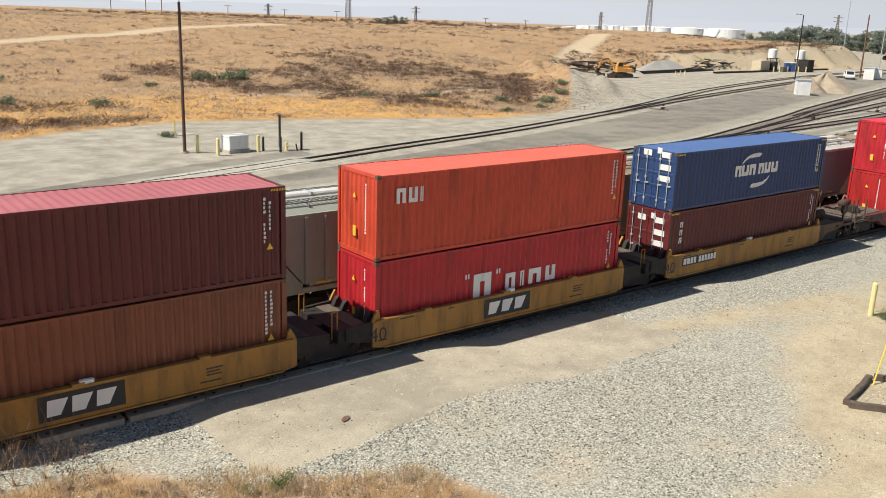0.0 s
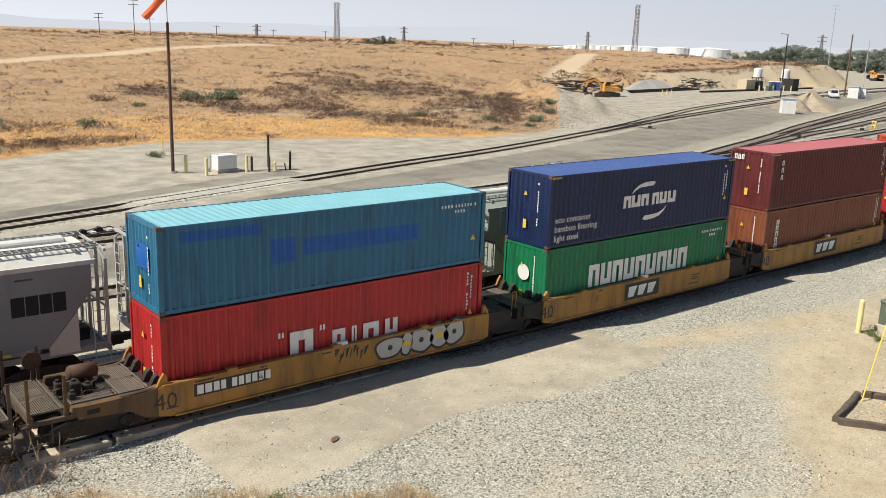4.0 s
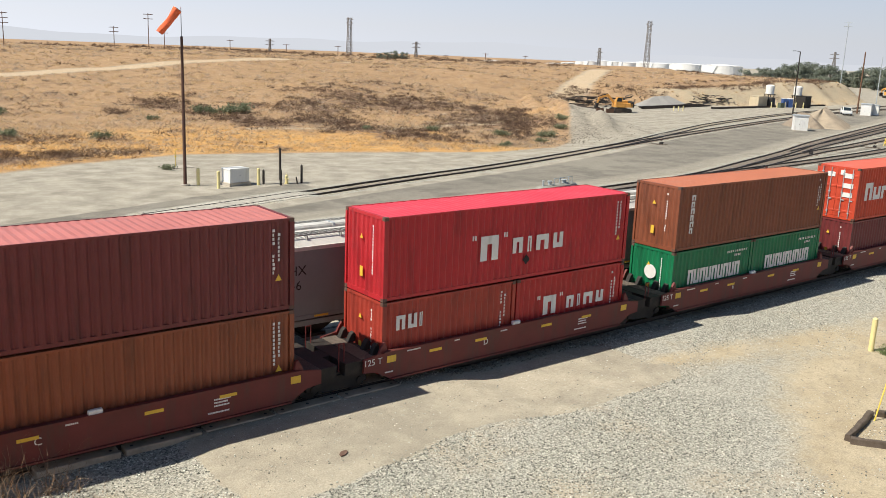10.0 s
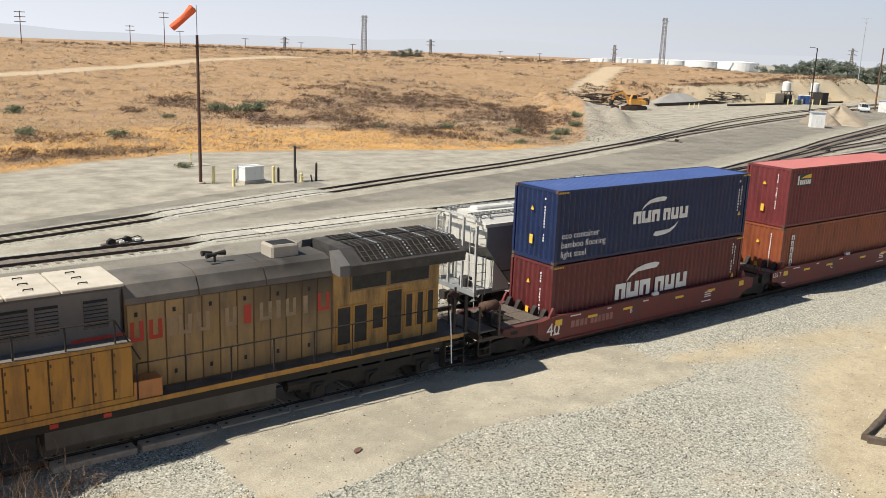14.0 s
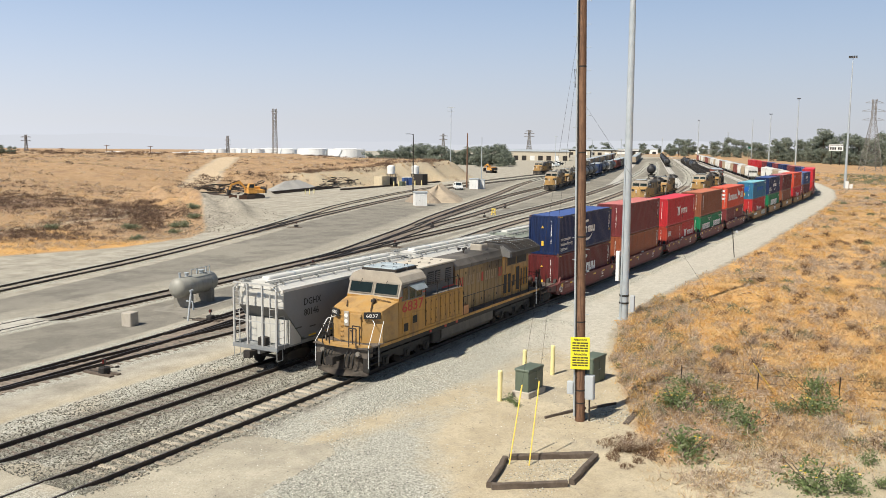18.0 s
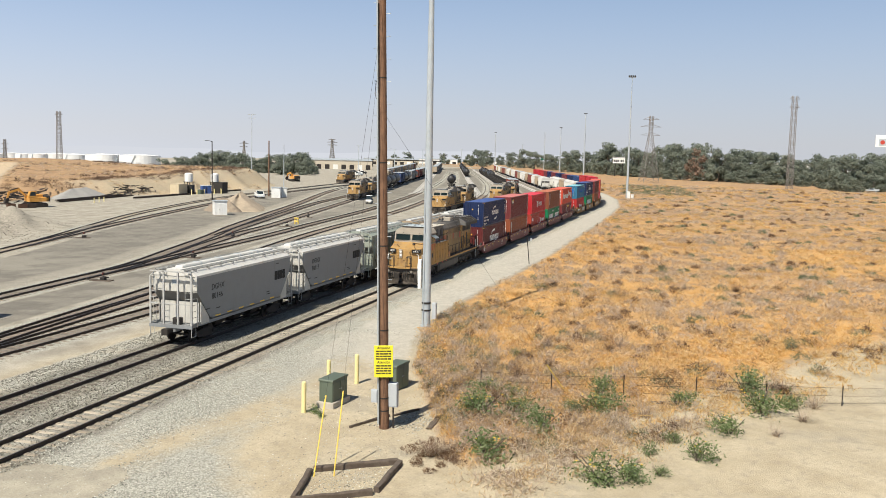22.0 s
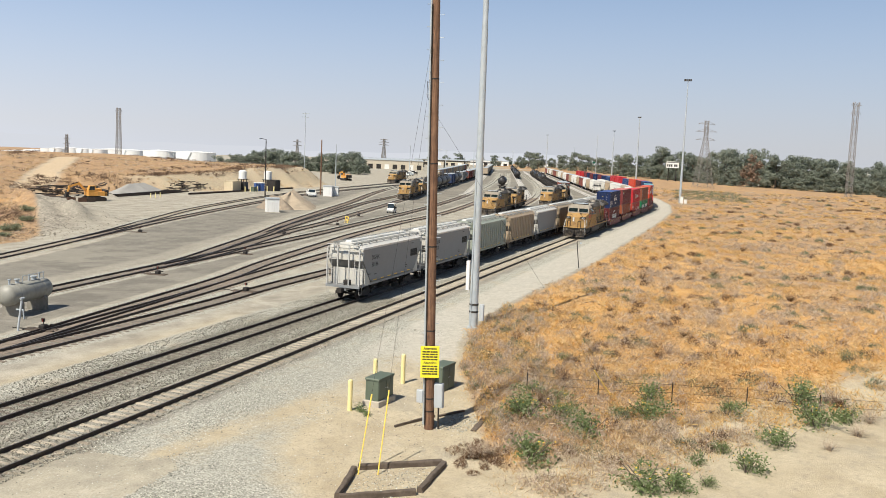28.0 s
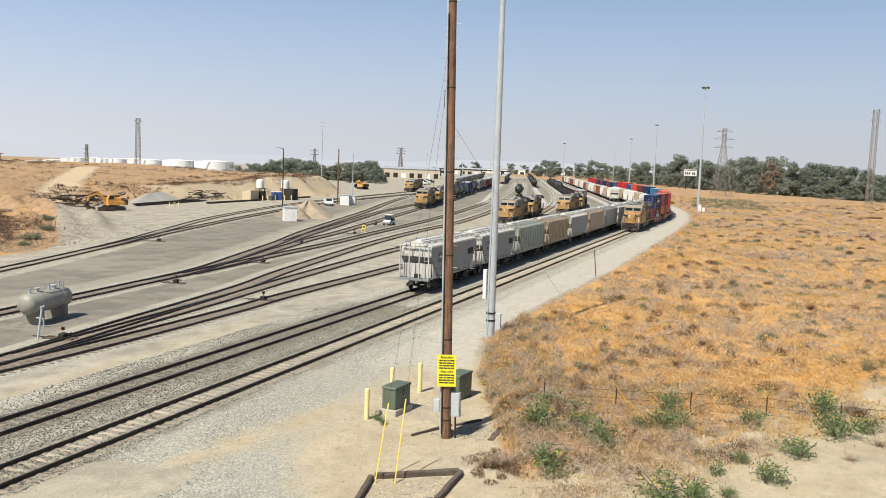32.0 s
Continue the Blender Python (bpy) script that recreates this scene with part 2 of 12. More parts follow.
def islands(bm):
    """The loose pieces of a bmesh, each as a bmesh of its own."""
    left, out = set(bm.verts), []
    while left:
        todo, got = [left.pop()], []
        while todo:
            v = todo.pop()
            got.append(v)
            for e in v.link_edges:
                w = e.other_vert(v)
                if w in left:
                    left.remove(w)
                    todo.append(w)
        b, new_v = bmesh.new(), {}
        for v in got:
            new_v[v] = b.verts.new(v.co)
        for f in {f for v in got for f in v.link_faces}:
            b.faces.new([new_v[v] for v in f.verts])
        out.append(b)
    bm.free()
    return out


def part_each(name, bm, mat, parent, label=""):
    for b in islands(bm):
        part(name, b, mat, parent, label)


def part(name, bm, mat, parent, label="", smooth=False):
    return put(name, mesh(name, bm, mat, smooth), parent, None, label)


def thing(name, label, category, group="", m=None, kind=""):
    o = tagged(new(name), label, category, group, kind)
    if m is not None:
        o.matrix_basis = m
    return o


def solo(name, bm, mat, label, category, group="", m=None, kind="", smooth=False):
    o = tagged(put(name, mesh(name, bm, mat, smooth), None, m), label, category, group, kind)
    return o


def words(text, height, mat, depth=0.006, width=None, bold=0.0, name="lettering"):
    """Lettering as a mesh in the xz plane, its lower left corner at the origin."""
    cu = bpy.data.curves.new(name, "FONT")
    cu.body, cu.size, cu.extrude, cu.offset, cu.resolution_u = text, 1.0, 0.001, bold, 2
    tmp = bpy.data.objects.new(name, cu)
    scene.collection.objects.link(tmp)
    me = bpy.data.meshes.new_from_object(tmp.evaluated_get(bpy.context.evaluated_depsgraph_get()))
    bpy.data.objects.remove(tmp)
    co = np.empty(len(me.vertices) * 3)
    me.vertices.foreach_get("co", co)
    co = co.reshape(-1, 3)
    lo, hi = co.min(0), co.max(0)
    k = height / (hi[1] - lo[1])
    kx = width / (hi[0] - lo[0]) if width else k
    out = np.stack([(co[:, 0] - lo[0]) * kx, -np.sign(co[:, 2]) * depth / 2, (co[:, 1] - lo[1]) * k], -1)
    me.vertices.foreach_set("co", out.ravel())
    me.materials.clear()
    me.materials.append(mat)
    me.update()
    return me


def bars(bm, x, z, spec, h, y=0.0, d=0.006, gap=0.18):
    """A row of plain blocks for writing: spec gives the blocks' widths in heights, 0 is a space."""
    for w in spec:
        if w:
            box(bm, x, x + w * h, y - d, y, z, z + h)
            x += (w + gap) * h
        else:
            x += 0.5 * h
    return x


# ---- the plan ----
T1, T2 = 24.74, 29.30          # the two near tracks, straight, then bending left
BEND, RADIUS, TURN = 212.0, 280.0, math.radians(15.5)


def along(x0, offset=0.0, y0=T1):
    """Place and heading on a near track, x0 metres along it; offset to its left."""
    if x0 <= BEND:
        return x0, y0 + offset, 0.0
    r = RADIUS - (y0 - T1)
    a = min((x0 - BEND) / r, TURN)
    rest = x0 - BEND - r * a                                # straight again past the curve
    return BEND + (r - offset) * math.sin(a) + rest * math.cos(a), y0 + r - (r - offset) * math.cos(a) + rest * math.sin(a), a


def spline(pts, step=2.0):
    """A smooth line through points of the plan."""
    p = [Vector(q) for q in pts]
    p = [p[0] * 2 - p[1]] + p + [p[-1] * 2 - p[-2]]
    out = []
    for a, b, c, d in zip(p, p[1:], p[2:], p[3:]):
        n = max(1, int((c - b).length / step))
        for k in range(n):
            t = k / n
            out.append(0.5 * ((2 * b) + (c - a) * t + (2 * a - 5 * b + 4 * c - d) * t * t + (3 * b - a - 3 * c + d) * t ** 3))
    return out + [p[-2]]


def bend_line(off, x0=-40, x1=700, y0=T1, step=6.0):
    n = int((x1 - x0) / step)
    return [Vector(along(x0 + (x1 - x0) * k / n, off, y0)[:2]) for k in range(n + 1)]


LINE_1 = spline([(-60, 36), (10, 53.4), (44, 62.8), (62.5, 67.6), (88.7, 76.4), (112.7, 86.2), (140, 96.8), (185, 109.5), (233, 119), (316, 131), (450, 152), (720, 215)])
LINE_1B = spline([(84, 74.6), (98, 79.3), (112.7, 84.0), (147, 94.2), (180, 103.0), (215, 110.5), (316, 124), (450, 144), (720, 206)])
LINE_2 = spline([(-60, 45.5), (18, 48.1), (32, 49.0), (47, 50.2), (65, 52.2), (76, 53.9), (89, 57.7), (106, 62.8), (123, 68.6), (150, 76.6), (186, 87.2), (248, 106.5), (330, 127), (450, 150)])
LINE_2B = spline([(66, 52.2), (82, 54.2), (97, 58.0), (112, 61.6), (126, 64.2), (148, 69.2), (196, 80.2), (260, 95), (330, 112), (450, 141), (700, 208)])
LINE_2C = spline([(108, 62.6), (119, 65.8), (140, 71.4), (185, 83.4), (222, 91.0), (300, 109), (450, 146)])
LINE_2D = spline([(72, 52.6), (90, 54.6), (112, 57.0), (130, 59.6), (174, 65.8), (240, 78), (330, 98), (450, 128), (700, 196)])
LINE_3 = spline([(-60, 37.4), (14, 37.9), (25, 38.0), (37, 38.9), (48, 40.6), (66.6, 43.4), (79, 46.2), (98.6, 49.8), (113.6, 52.4), (137, 55.4), (174, 59.0), (240, 71), (330, 91), (450, 122), (700, 190)])
LINE_3B = spline([(38, 38.9), (46, 39.6), (60, 41.0), (74, 42.8), (98, 45.3), (112, 46.3), (160, 48.6), (215, 54), (300, 70), (440, 106), (700, 182)])
LINE_4 = spline([(22, 37.9), (30, 37.7), (43, 37.2), (57, 37.4), (66, 37.9), (90, 38.2), (150, 39.5), (215, 44.2), (300, 60), (440, 97), (700, 174)])


def on_line(line, x):
    return float(np.interp(x, [p.x for p in line], [p.y for p in line]))


def smooth(t):
    t = np.clip(t, 0, 1)
    return t * t * (3 - 2 * t)


EDGE = ((-400, 40), (-60, 60), (14.7, 78.6), (22.5, 82.8), (34, 86), (49, 82.6), (68, 76.8), (80, 79), (90, 86), (110, 106), (134, 132), (165, 141), (197, 129.5), (240, 127.5), (262, 131.5), (270, 150), (285, 190), (300, 215), (420, 330), (3000, 2900))
GRASS_R = ((-3000, -3000), (20, 0.5), (30, 7.4), (35, 9.6), (46, 14.3), (56.4, 17.0), (69, 17.4), (102, 16.4), (179, 16.8), (224, 18.2), (262, 22), (303, 29.5), (400, 56), (600, 110), (3000, 1200))


def hill_edge(x):
    return np.interp(x, [p[0] for p in EDGE], [p[1] for p in EDGE])


def height(x, y):
    """The lie of the land."""
    x, y = np.asarray(x, float), np.asarray(y, float)
    e = y - hill_edge(x)
    e = e + np.where(x > 150, 1.6 * np.sin(x * 0.37 + 2 * np.sin(x * 0.11)), 0)
    long = np.interp(x, (60, 100, 150, 185, 300), (185, 120, 34, 11, 12))
    top = np.interp(x, (0, 100, 180, 300, 900), (7.2, 6.6, 6.0, 5.6, 2))
    bank = np.interp(x, (140, 160, 185, 215, 232), (1.0, 0.60, 0.55, 0.8, 1.0))          # a steep bank first, then the grass slope above it
    z = top * (bank * smooth(e / long) + (1 - bank) * smooth((e - 10) / 95)) * (1 - smooth((e - 230) / 260))
    z = z + np.where(e > 0, smooth(e / 40) * (0.35 * np.sin(x * 0.061 + y * 0.023) * np.sin(y * 0.047 + 1.3) + 0.18 * np.sin(x * 0.19 + 0.7) * np.sin(y * 0.16)), 0)
    z = z - 0.9 * np.exp(-(((x - 80) / 14) ** 2 + ((y - 88) / 7) ** 2))
    u = np.clip(((x - 104) * 24 + (y - 96) * 36) / (24 ** 2 + 36 ** 2), 0, 1)       # the spoil bank of the works yard
    z = z + 1.9 * np.exp(-(((x - 104 - 24 * u) ** 2 + (y - 96 - 36 * u) ** 2) / 42)) * (1.1 + 0.45 * np.sin(x * 1.1) * np.sin(y * 0.9) + 0.25 * np.sin(x * 0.53 + 1) * np.sin(y * 0.61))
    r = np.hypot(x, y)
    z = z + 0.6 * np.maximum(0, 16.5 - r)
    f = smooth((np.interp(x, [p[0] for p in GRASS_R], [p[1] for p in GRASS_R]) - y) / 3)
    z = z + f * (0.22 * np.sin(x * 0.31) * np.sin(y * 0.27 + 0.5) + 0.25) * (r > 16)
    z = z - 17 * smooth((r - 430) / 480) * smooth((y - 0.50 * x) / (0.14 * np.maximum(x, 60)))
    pad = smooth((20.3 - x) / 1.6) * smooth((x - 8.5) / 1.5) * smooth((y - 17.0) / 2.0) * smooth((37.5 - y) / 1.5)
    for line, x0, x1 in ((LINE_1, 20, 33.4), (LINE_2, 19.4, 36.6)):
        yy = np.interp(x, [p.x for p in line], [p.y for p in line])
        pad = np.maximum(pad, smooth((x - x0 + 1.5) / 1.5) * smooth((x1 + 1.5 - x) / 1.5) * smooth((3.4 - abs(y - yy)) / 1.5))
    return z - 0.16 + 0.155 * pad


def hz(x, y):
    return float(height(x, y))


def steps(*runs):
    out = []
    for a, b, n in runs:
        out += list(np.linspace(a, b, n, endpoint=False))
    return np.array(out + [runs[-1][1]])


gx = steps((-2600, -300, 14), (-300, -60, 16), (-60, -6, 30), (-6, 74, 160), (74, 130, 70), (130, 300, 80), (300, 620, 44), (620, 4200, 36))
gy = steps((-3200, -300, 20), (-300, -60, 24), (-60, -8, 40), (-8, 62, 140), (62, 150, 88), (150, 330, 60), (330, 700, 30), (700, 4200, 30))
GX, GY = np.meshgrid(gx, gy, indexing="ij")
GZ = height(GX, GY)
me = bpy.data.meshes.new("ground")
nx, ny = len(gx), len(gy)
idx = np.arange(nx * ny).reshape(nx, ny)
quads = np.stack([idx[:-1, :-1], idx[1:, :-1], idx[1:, 1:], idx[:-1, 1:]], -1).reshape(-1, 4)
me.vertices.add(nx * ny)
me.vertices.foreach_set("co", np.stack([GX, GY, GZ], -1).ravel())
me.loops.add(quads.size)
me.loops.foreach_set("vertex_index", quads.ravel())
me.polygons.add(len(quads))
me.polygons.foreach_set("loop_start", np.arange(0, quads.size, 4))
me.polygons.foreach_set("use_smooth", np.ones(len(quads), bool))
me.update(calc_edges=True)


def soft(d, w):
    """1 inside (d above 0), fading over w."""
    return smooth(d / w + 0.5)


edge_r = np.interp(GX, [p[0] for p in GRASS_R], [p[1] for p in GRASS_R])
near_bare = soft((GX - 29.5) * 0.52 + (GY - 4.0) * 0.83 - 4.2, 5)       # bare sand along the foot of the bank
far_r = np.hypot(GX, GY)
z_grass_r = soft(edge_r - GY, 1.6) * np.where(GX > 20, near_bare, 1) * (GY < 400)
z_grass_near = soft(18.6 + 1.9 * soft(np.arctan2(GY, GX) - 0.80, 0.2) + 1.3 * soft(np.arctan2(GY, GX) - 1.22, 0.2) - far_r, 1.5) * soft(21.5 - GY, 1.5)
z_hill = soft(GY - hill_edge(GX), 3.0)
y1 = np.interp(GX, [p.x for p in LINE_1], [p.y for p in LINE_1])
y2 = np.interp(GX, [p.x for p in LINE_2], [p.y for p in LINE_2])
y3 = np.interp(GX, [p.x for p in LINE_3], [p.y for p in LINE_3])
main = bend_line(0, -40, 1500)
bend = np.interp(GX, [p.x for p in main], [p.y for p in main]) - T1
z_asph = soft(GY - y3 - 2.4, 1.2) * soft(y1 - GY - 3.0, 1.2) * (1 - soft(1.9 - abs(GY - y2), 1.0)) * soft(330 - GX, 60)
z_asph = z_asph * (1 - 0.55 * soft(5.2 - (GY - y2), 2.5) * soft(GY - y2, 1))
ax1 = np.interp(GX, (10, 15.6, 26, 36), (56.0, 57.6, 61.0, 64.0))
z_asph = np.maximum(z_asph, soft(1.7 - abs(GY - ax1 + 0.3), 0.8) * soft(GX - 9, 3) * soft(36 - GX, 1.5))
trench = ((16.6, 40.2), (17.5, 40.7), (21.9, 44.4))
for (ax, ay), (bx, by) in zip(trench, trench[1:]):
    u = np.clip(((GX - ax) * (bx - ax) + (GY - ay) * (by - ay)) / ((bx - ax) ** 2 + (by - ay) ** 2), 0, 1)
    z_asph = np.maximum(z_asph, soft(0.6 - np.hypot(GX - ax - u * (bx - ax), GY - ay - u * (by - ay)), 0.4))
gravel = np.zeros_like(GX)
for cy, half in ((T1, 3.4), (T2, 3.6)):
    gravel = np.maximum(gravel, soft(half - abs(GY - cy - bend), 1.0))
for ln in (LINE_1, LINE_1B, LINE_2, LINE_2B, LINE_2C, LINE_2D, LINE_3, LINE_3B, LINE_4):
    yy = np.interp(GX, [p.x for p in ln], [p.y for p in ln])
    gravel = np.maximum(gravel, soft(1.9 - abs(GY - yy), 1.0) * ((GX > ln[0].x) & (GX < ln[-1].x)) * 0.85)
gravel = np.maximum(gravel, soft(GY - np.interp(GX, (0, 10, 18, 22, 26, 30, 40, 60, 90, 230), (15.5, 14.0, 10.6, 10.4, 14.0, 16.6, 18.2, 19.0, 19.4, 19.6)), 5.0) * soft(T1 + bend - GY + 0.5, 1.0) * soft(GX - 6, 4) * 0.9)
z_asph = np.maximum(z_asph, 0.95 * soft(GX - 205, 40) * soft(GY - T1 - bend - 7, 4) * soft(np.interp(GX, [p.x for p in LINE_2B], [p.y for p in LINE_2B]) + 6 - GY, 6))
# sand washed over the gravel: place and half-sizes
SANDY = ((30.7, 19.6, 2.6, 0.9), (27.6, 20.3, 1.6, 0.5), (35.5, 18.6, 2.8, 1.0), (32.6, 15.6, 2.4, 1.3))


def sandy(x, y):
    return np.clip(sum(np.exp(-((x - a) / u) ** 2 - ((y - b) / v) ** 2) for a, b, u, v in SANDY), 0, 1)


gravel = gravel * (1 - 0.8 * sandy(GX, GY))
ce = np.interp(GX, (-60, -10, 10, 12.2, 13.4, 16.2, 19, 23.8, 26.6, 27.2), (18.3, 18.3, 18.45, 18.5, 18.8, 19.25, 18.95, 18.8, 18.9, 19.6))
cf = np.interp(GX, (-60, 24.6, 26.4, 27.2), (23.5, 23.5, 23.0, 19.2))
z_conc = soft(GY - ce, 0.35) * soft(cf - GY, 0.8) * soft(27.2 - GX, 0.5) * soft(GX - 9.0, 0.8)
z_conc = np.maximum(z_conc, 0.8 * soft(20 - GX, 2) * soft(GY - 30.6, 1.0) * soft(36.4 - GY, 1.2))
z_conc = np.maximum(z_conc, 0.8 * soft(20.3 - GX, 1.0) * soft(GY - 25.9, 0.5) * soft(28.2 - GY, 0.6))
# scorched ground: place, half-width across, half-depth, bearing, strength
BURNS = ((18, 87, 2.8, 3.4, 78, 1.1), (23, 88, 3.0, 2.8, 75, 1.0), (29, 89, 3.7, 2.1, 72, 0.8), (25, 101, 6.1, 3.5, 76, 0.7), (32, 99, 3.0, 3.1, 72, 0.6), (50, 135, 5.0, 6.0, 70, 0.95), (41, 127, 2.3, 3.4, 72, 0.85),
         (53, 128, 3.3, 5.8, 68, 0.85), (55, 117, 3.9, 7.9, 65, 1.05), (55, 109, 4.5, 5.9, 63, 1.05), (64, 110, 5.6, 5.8, 60, 1.0), (64, 101, 3.4, 4.5, 58, 1.0))
BURNS += ((63, 128, 4.3, 3.4, 64, 0.85), (71, 124, 7.1, 9.4, 60, 1.0), (84, 132, 6.9, 15.8, 58, 0.95), (90, 126, 6.8, 14.1, 54, 1.05), (99, 127, 4.6, 12.0, 52, 0.9), (85, 142, 9.2, 6.4, 59, 0.55), (106, 156, 8.2, 5.7, 56, 0.6),
          (68, 97, 4.5, 6.7, 55, 1.1), (71, 93, 3.3, 3.7, 53, 0.95), (83, 104, 3.0, 6.0, 51, 1.05), (94, 110, 5.5, 11.8, 49, 1.25), (98, 106, 5.0, 9.0, 47, 1.25))
BURNS += ((98, 97, 2.4, 2.3, 45, 1.0), (104, 122, 5.0, 5.8, 50, 0.9), (123, 146, 7.2, 8.7, 50, 0.5), (75, 92, 4.5, 2.9, 51, 0.6), (29, 128, 4.1, 3.8, 77, 0.45), (39, 146, 4.9, 3.4, 75, 0.45), (82, 93, 3.9, 2.2, 48, 0.5), (220, 154, 30, 4, 90, 0.6))


def scorch(x, y):
    out = np.zeros_like(np.asarray(x, float))
    for bx, by, across, deep, az, k in BURNS:
        c, d = math.cos(radians(az)), math.sin(radians(az))
        u, v = (x - bx) * c + (y - by) * d, (y - by) * c - (x - bx) * d
        out = np.maximum(out, k * np.exp(-0.8 * (u / deep) ** 2 - 0.8 * (v / across) ** 2))
    return out


def near_way(x, y, pts):
    """Distance from a broken line of the plan."""
    out = np.full_like(np.asarray(x, float), 1e9)
    for (ax, ay), (bx, by) in zip(pts, pts[1:]):
        u = np.clip(((x - ax) * (bx - ax) + (y - ay) * (by - ay)) / ((bx - ax) ** 2 + (by - ay) ** 2), 0, 1)
        out = np.minimum(out, np.hypot(x - ax - u * (bx - ax), y - ay - u * (by - ay)))
    return out


RAMP = ((140, 139), (158, 152), (167, 158.5), (182, 171), (197, 182.5), (209, 191.5), (246, 222))
HILL_WAY = ((-60, 140), (0, 160), (33.9, 175), (45.2, 182.3), (58.4, 190.4), (72.2, 195.2), (87.3, 199.7), (103.6, 202.8), (150, 212))
burn = scorch(GX, GY)
burn = np.where(z_hill > 0.4, np.maximum(burn, 0.16), 0)
orange = np.exp(-((GY - hill_edge(GX) - 9) / 14) ** 2) * z_hill * soft(76 - GX, 16)
path = np.exp(-(near_way(GX, GY, RAMP) / 3.4) ** 2) * 1.25
path = np.maximum(path, np.exp(-(near_way(GX, GY, HILL_WAY) / 3.2) ** 2) * 1.1)
for az in range(50, 72, 2):                                 # pale dirt along the crest
    for rr in (375, 395, 412):
        path = np.maximum(path, (0.45 + 0.45 * math.sin(az * 1.7 + rr)) * np.exp(-(((GX * math.cos(radians(az)) + GY * math.sin(radians(az))) - rr) / 7) ** 2 - ((GY * math.cos(radians(az)) - GX * math.sin(radians(az))) / 11) ** 2))
path = np.maximum(path, 0.7 * np.exp(-((GY - np.interp(GX, (40, 70, 90, 105), (107, 101, 103, 112))) / 1.2) ** 2) * (GX > 50) * (GX < 100))
cut = soft(height(GX, GY - 3) * 0 + (GY - hill_edge(GX)), 2) * soft(hill_edge(GX) + 13 - GY, 6) * soft(GX - 178, 20) * (GX < 320)
oily = np.zeros_like(GX)
for ln in (LINE_1, LINE_1B, LINE_2, LINE_2B, LINE_2C, LINE_2D, LINE_3, LINE_3B, LINE_4):
    yy = np.interp(GX, [p.x for p in ln], [p.y for p in ln])
    oily = np.maximum(oily, soft(0.9 - abs(GY - yy), 0.6) * ((GX > ln[0].x) & (GX < ln[-1].x)) * 0.68)
oily = oily * soft(215 - GX, 50)
for cy in (T1, T2):
    oily = np.maximum(oily, 0.47 * soft(2.2 - abs(GY - cy - bend), 1.0) * soft(GX - 19, 2))
oily = oily * (1 - soft(37 - GX, 1.5) * soft(GX - 19, 1.5) * (GY > 44))
dusty = np.maximum(soft(GY - 33.5, 3), soft(GX - 52, 12) * (GY > 5)) * (1 - 0.9 * cut)
road = soft(GY - edge_r - 0.5, 0.9) * soft(T1 + bend - 3.3 - GY, 1.0) * soft(GX - 46, 10) * soft(430 - GX, 40)
dirt = np.zeros_like(GX)
for bx, by, sx, sy, k in ((96, 94, 12, 7, 1.0), (106, 103, 9, 8, 1.1), (114, 116, 9, 9, 1.1), (124, 130, 9, 9, 1.0), (150, 138, 18, 6, 0.7), (200, 146, 22, 5, 0.6), (235, 136, 20, 4, 0.5)):
    dirt = np.maximum(dirt, k * np.exp(-((GX - bx) / sx) ** 2 - ((GY - by) / sy) ** 2))
for nm, arr in (("worn", np.clip(path, 0, 1)), ("road", road), ("dirt", dirt), ("dusty", dusty), ("oily", oily), ("grass", np.clip(np.maximum(np.maximum(z_grass_r, z_grass_near), z_hill) * (1 - np.clip(path, 0, 1)) * (1 - 0.65 * cut), 0, 1)), ("gravel", gravel), ("asphalt", z_asph), ("concrete", z_conc), ("burnt", burn), ("golden", np.clip(orange + z_grass_r * np.interp(GX, (40, 90, 200), (0.85, 0.7, 0.25)), 0, 1))):
    at = me.attributes.new(nm, "FLOAT", "POINT")
    at.data.foreach_set("value", arr.ravel().astype(np.float32))


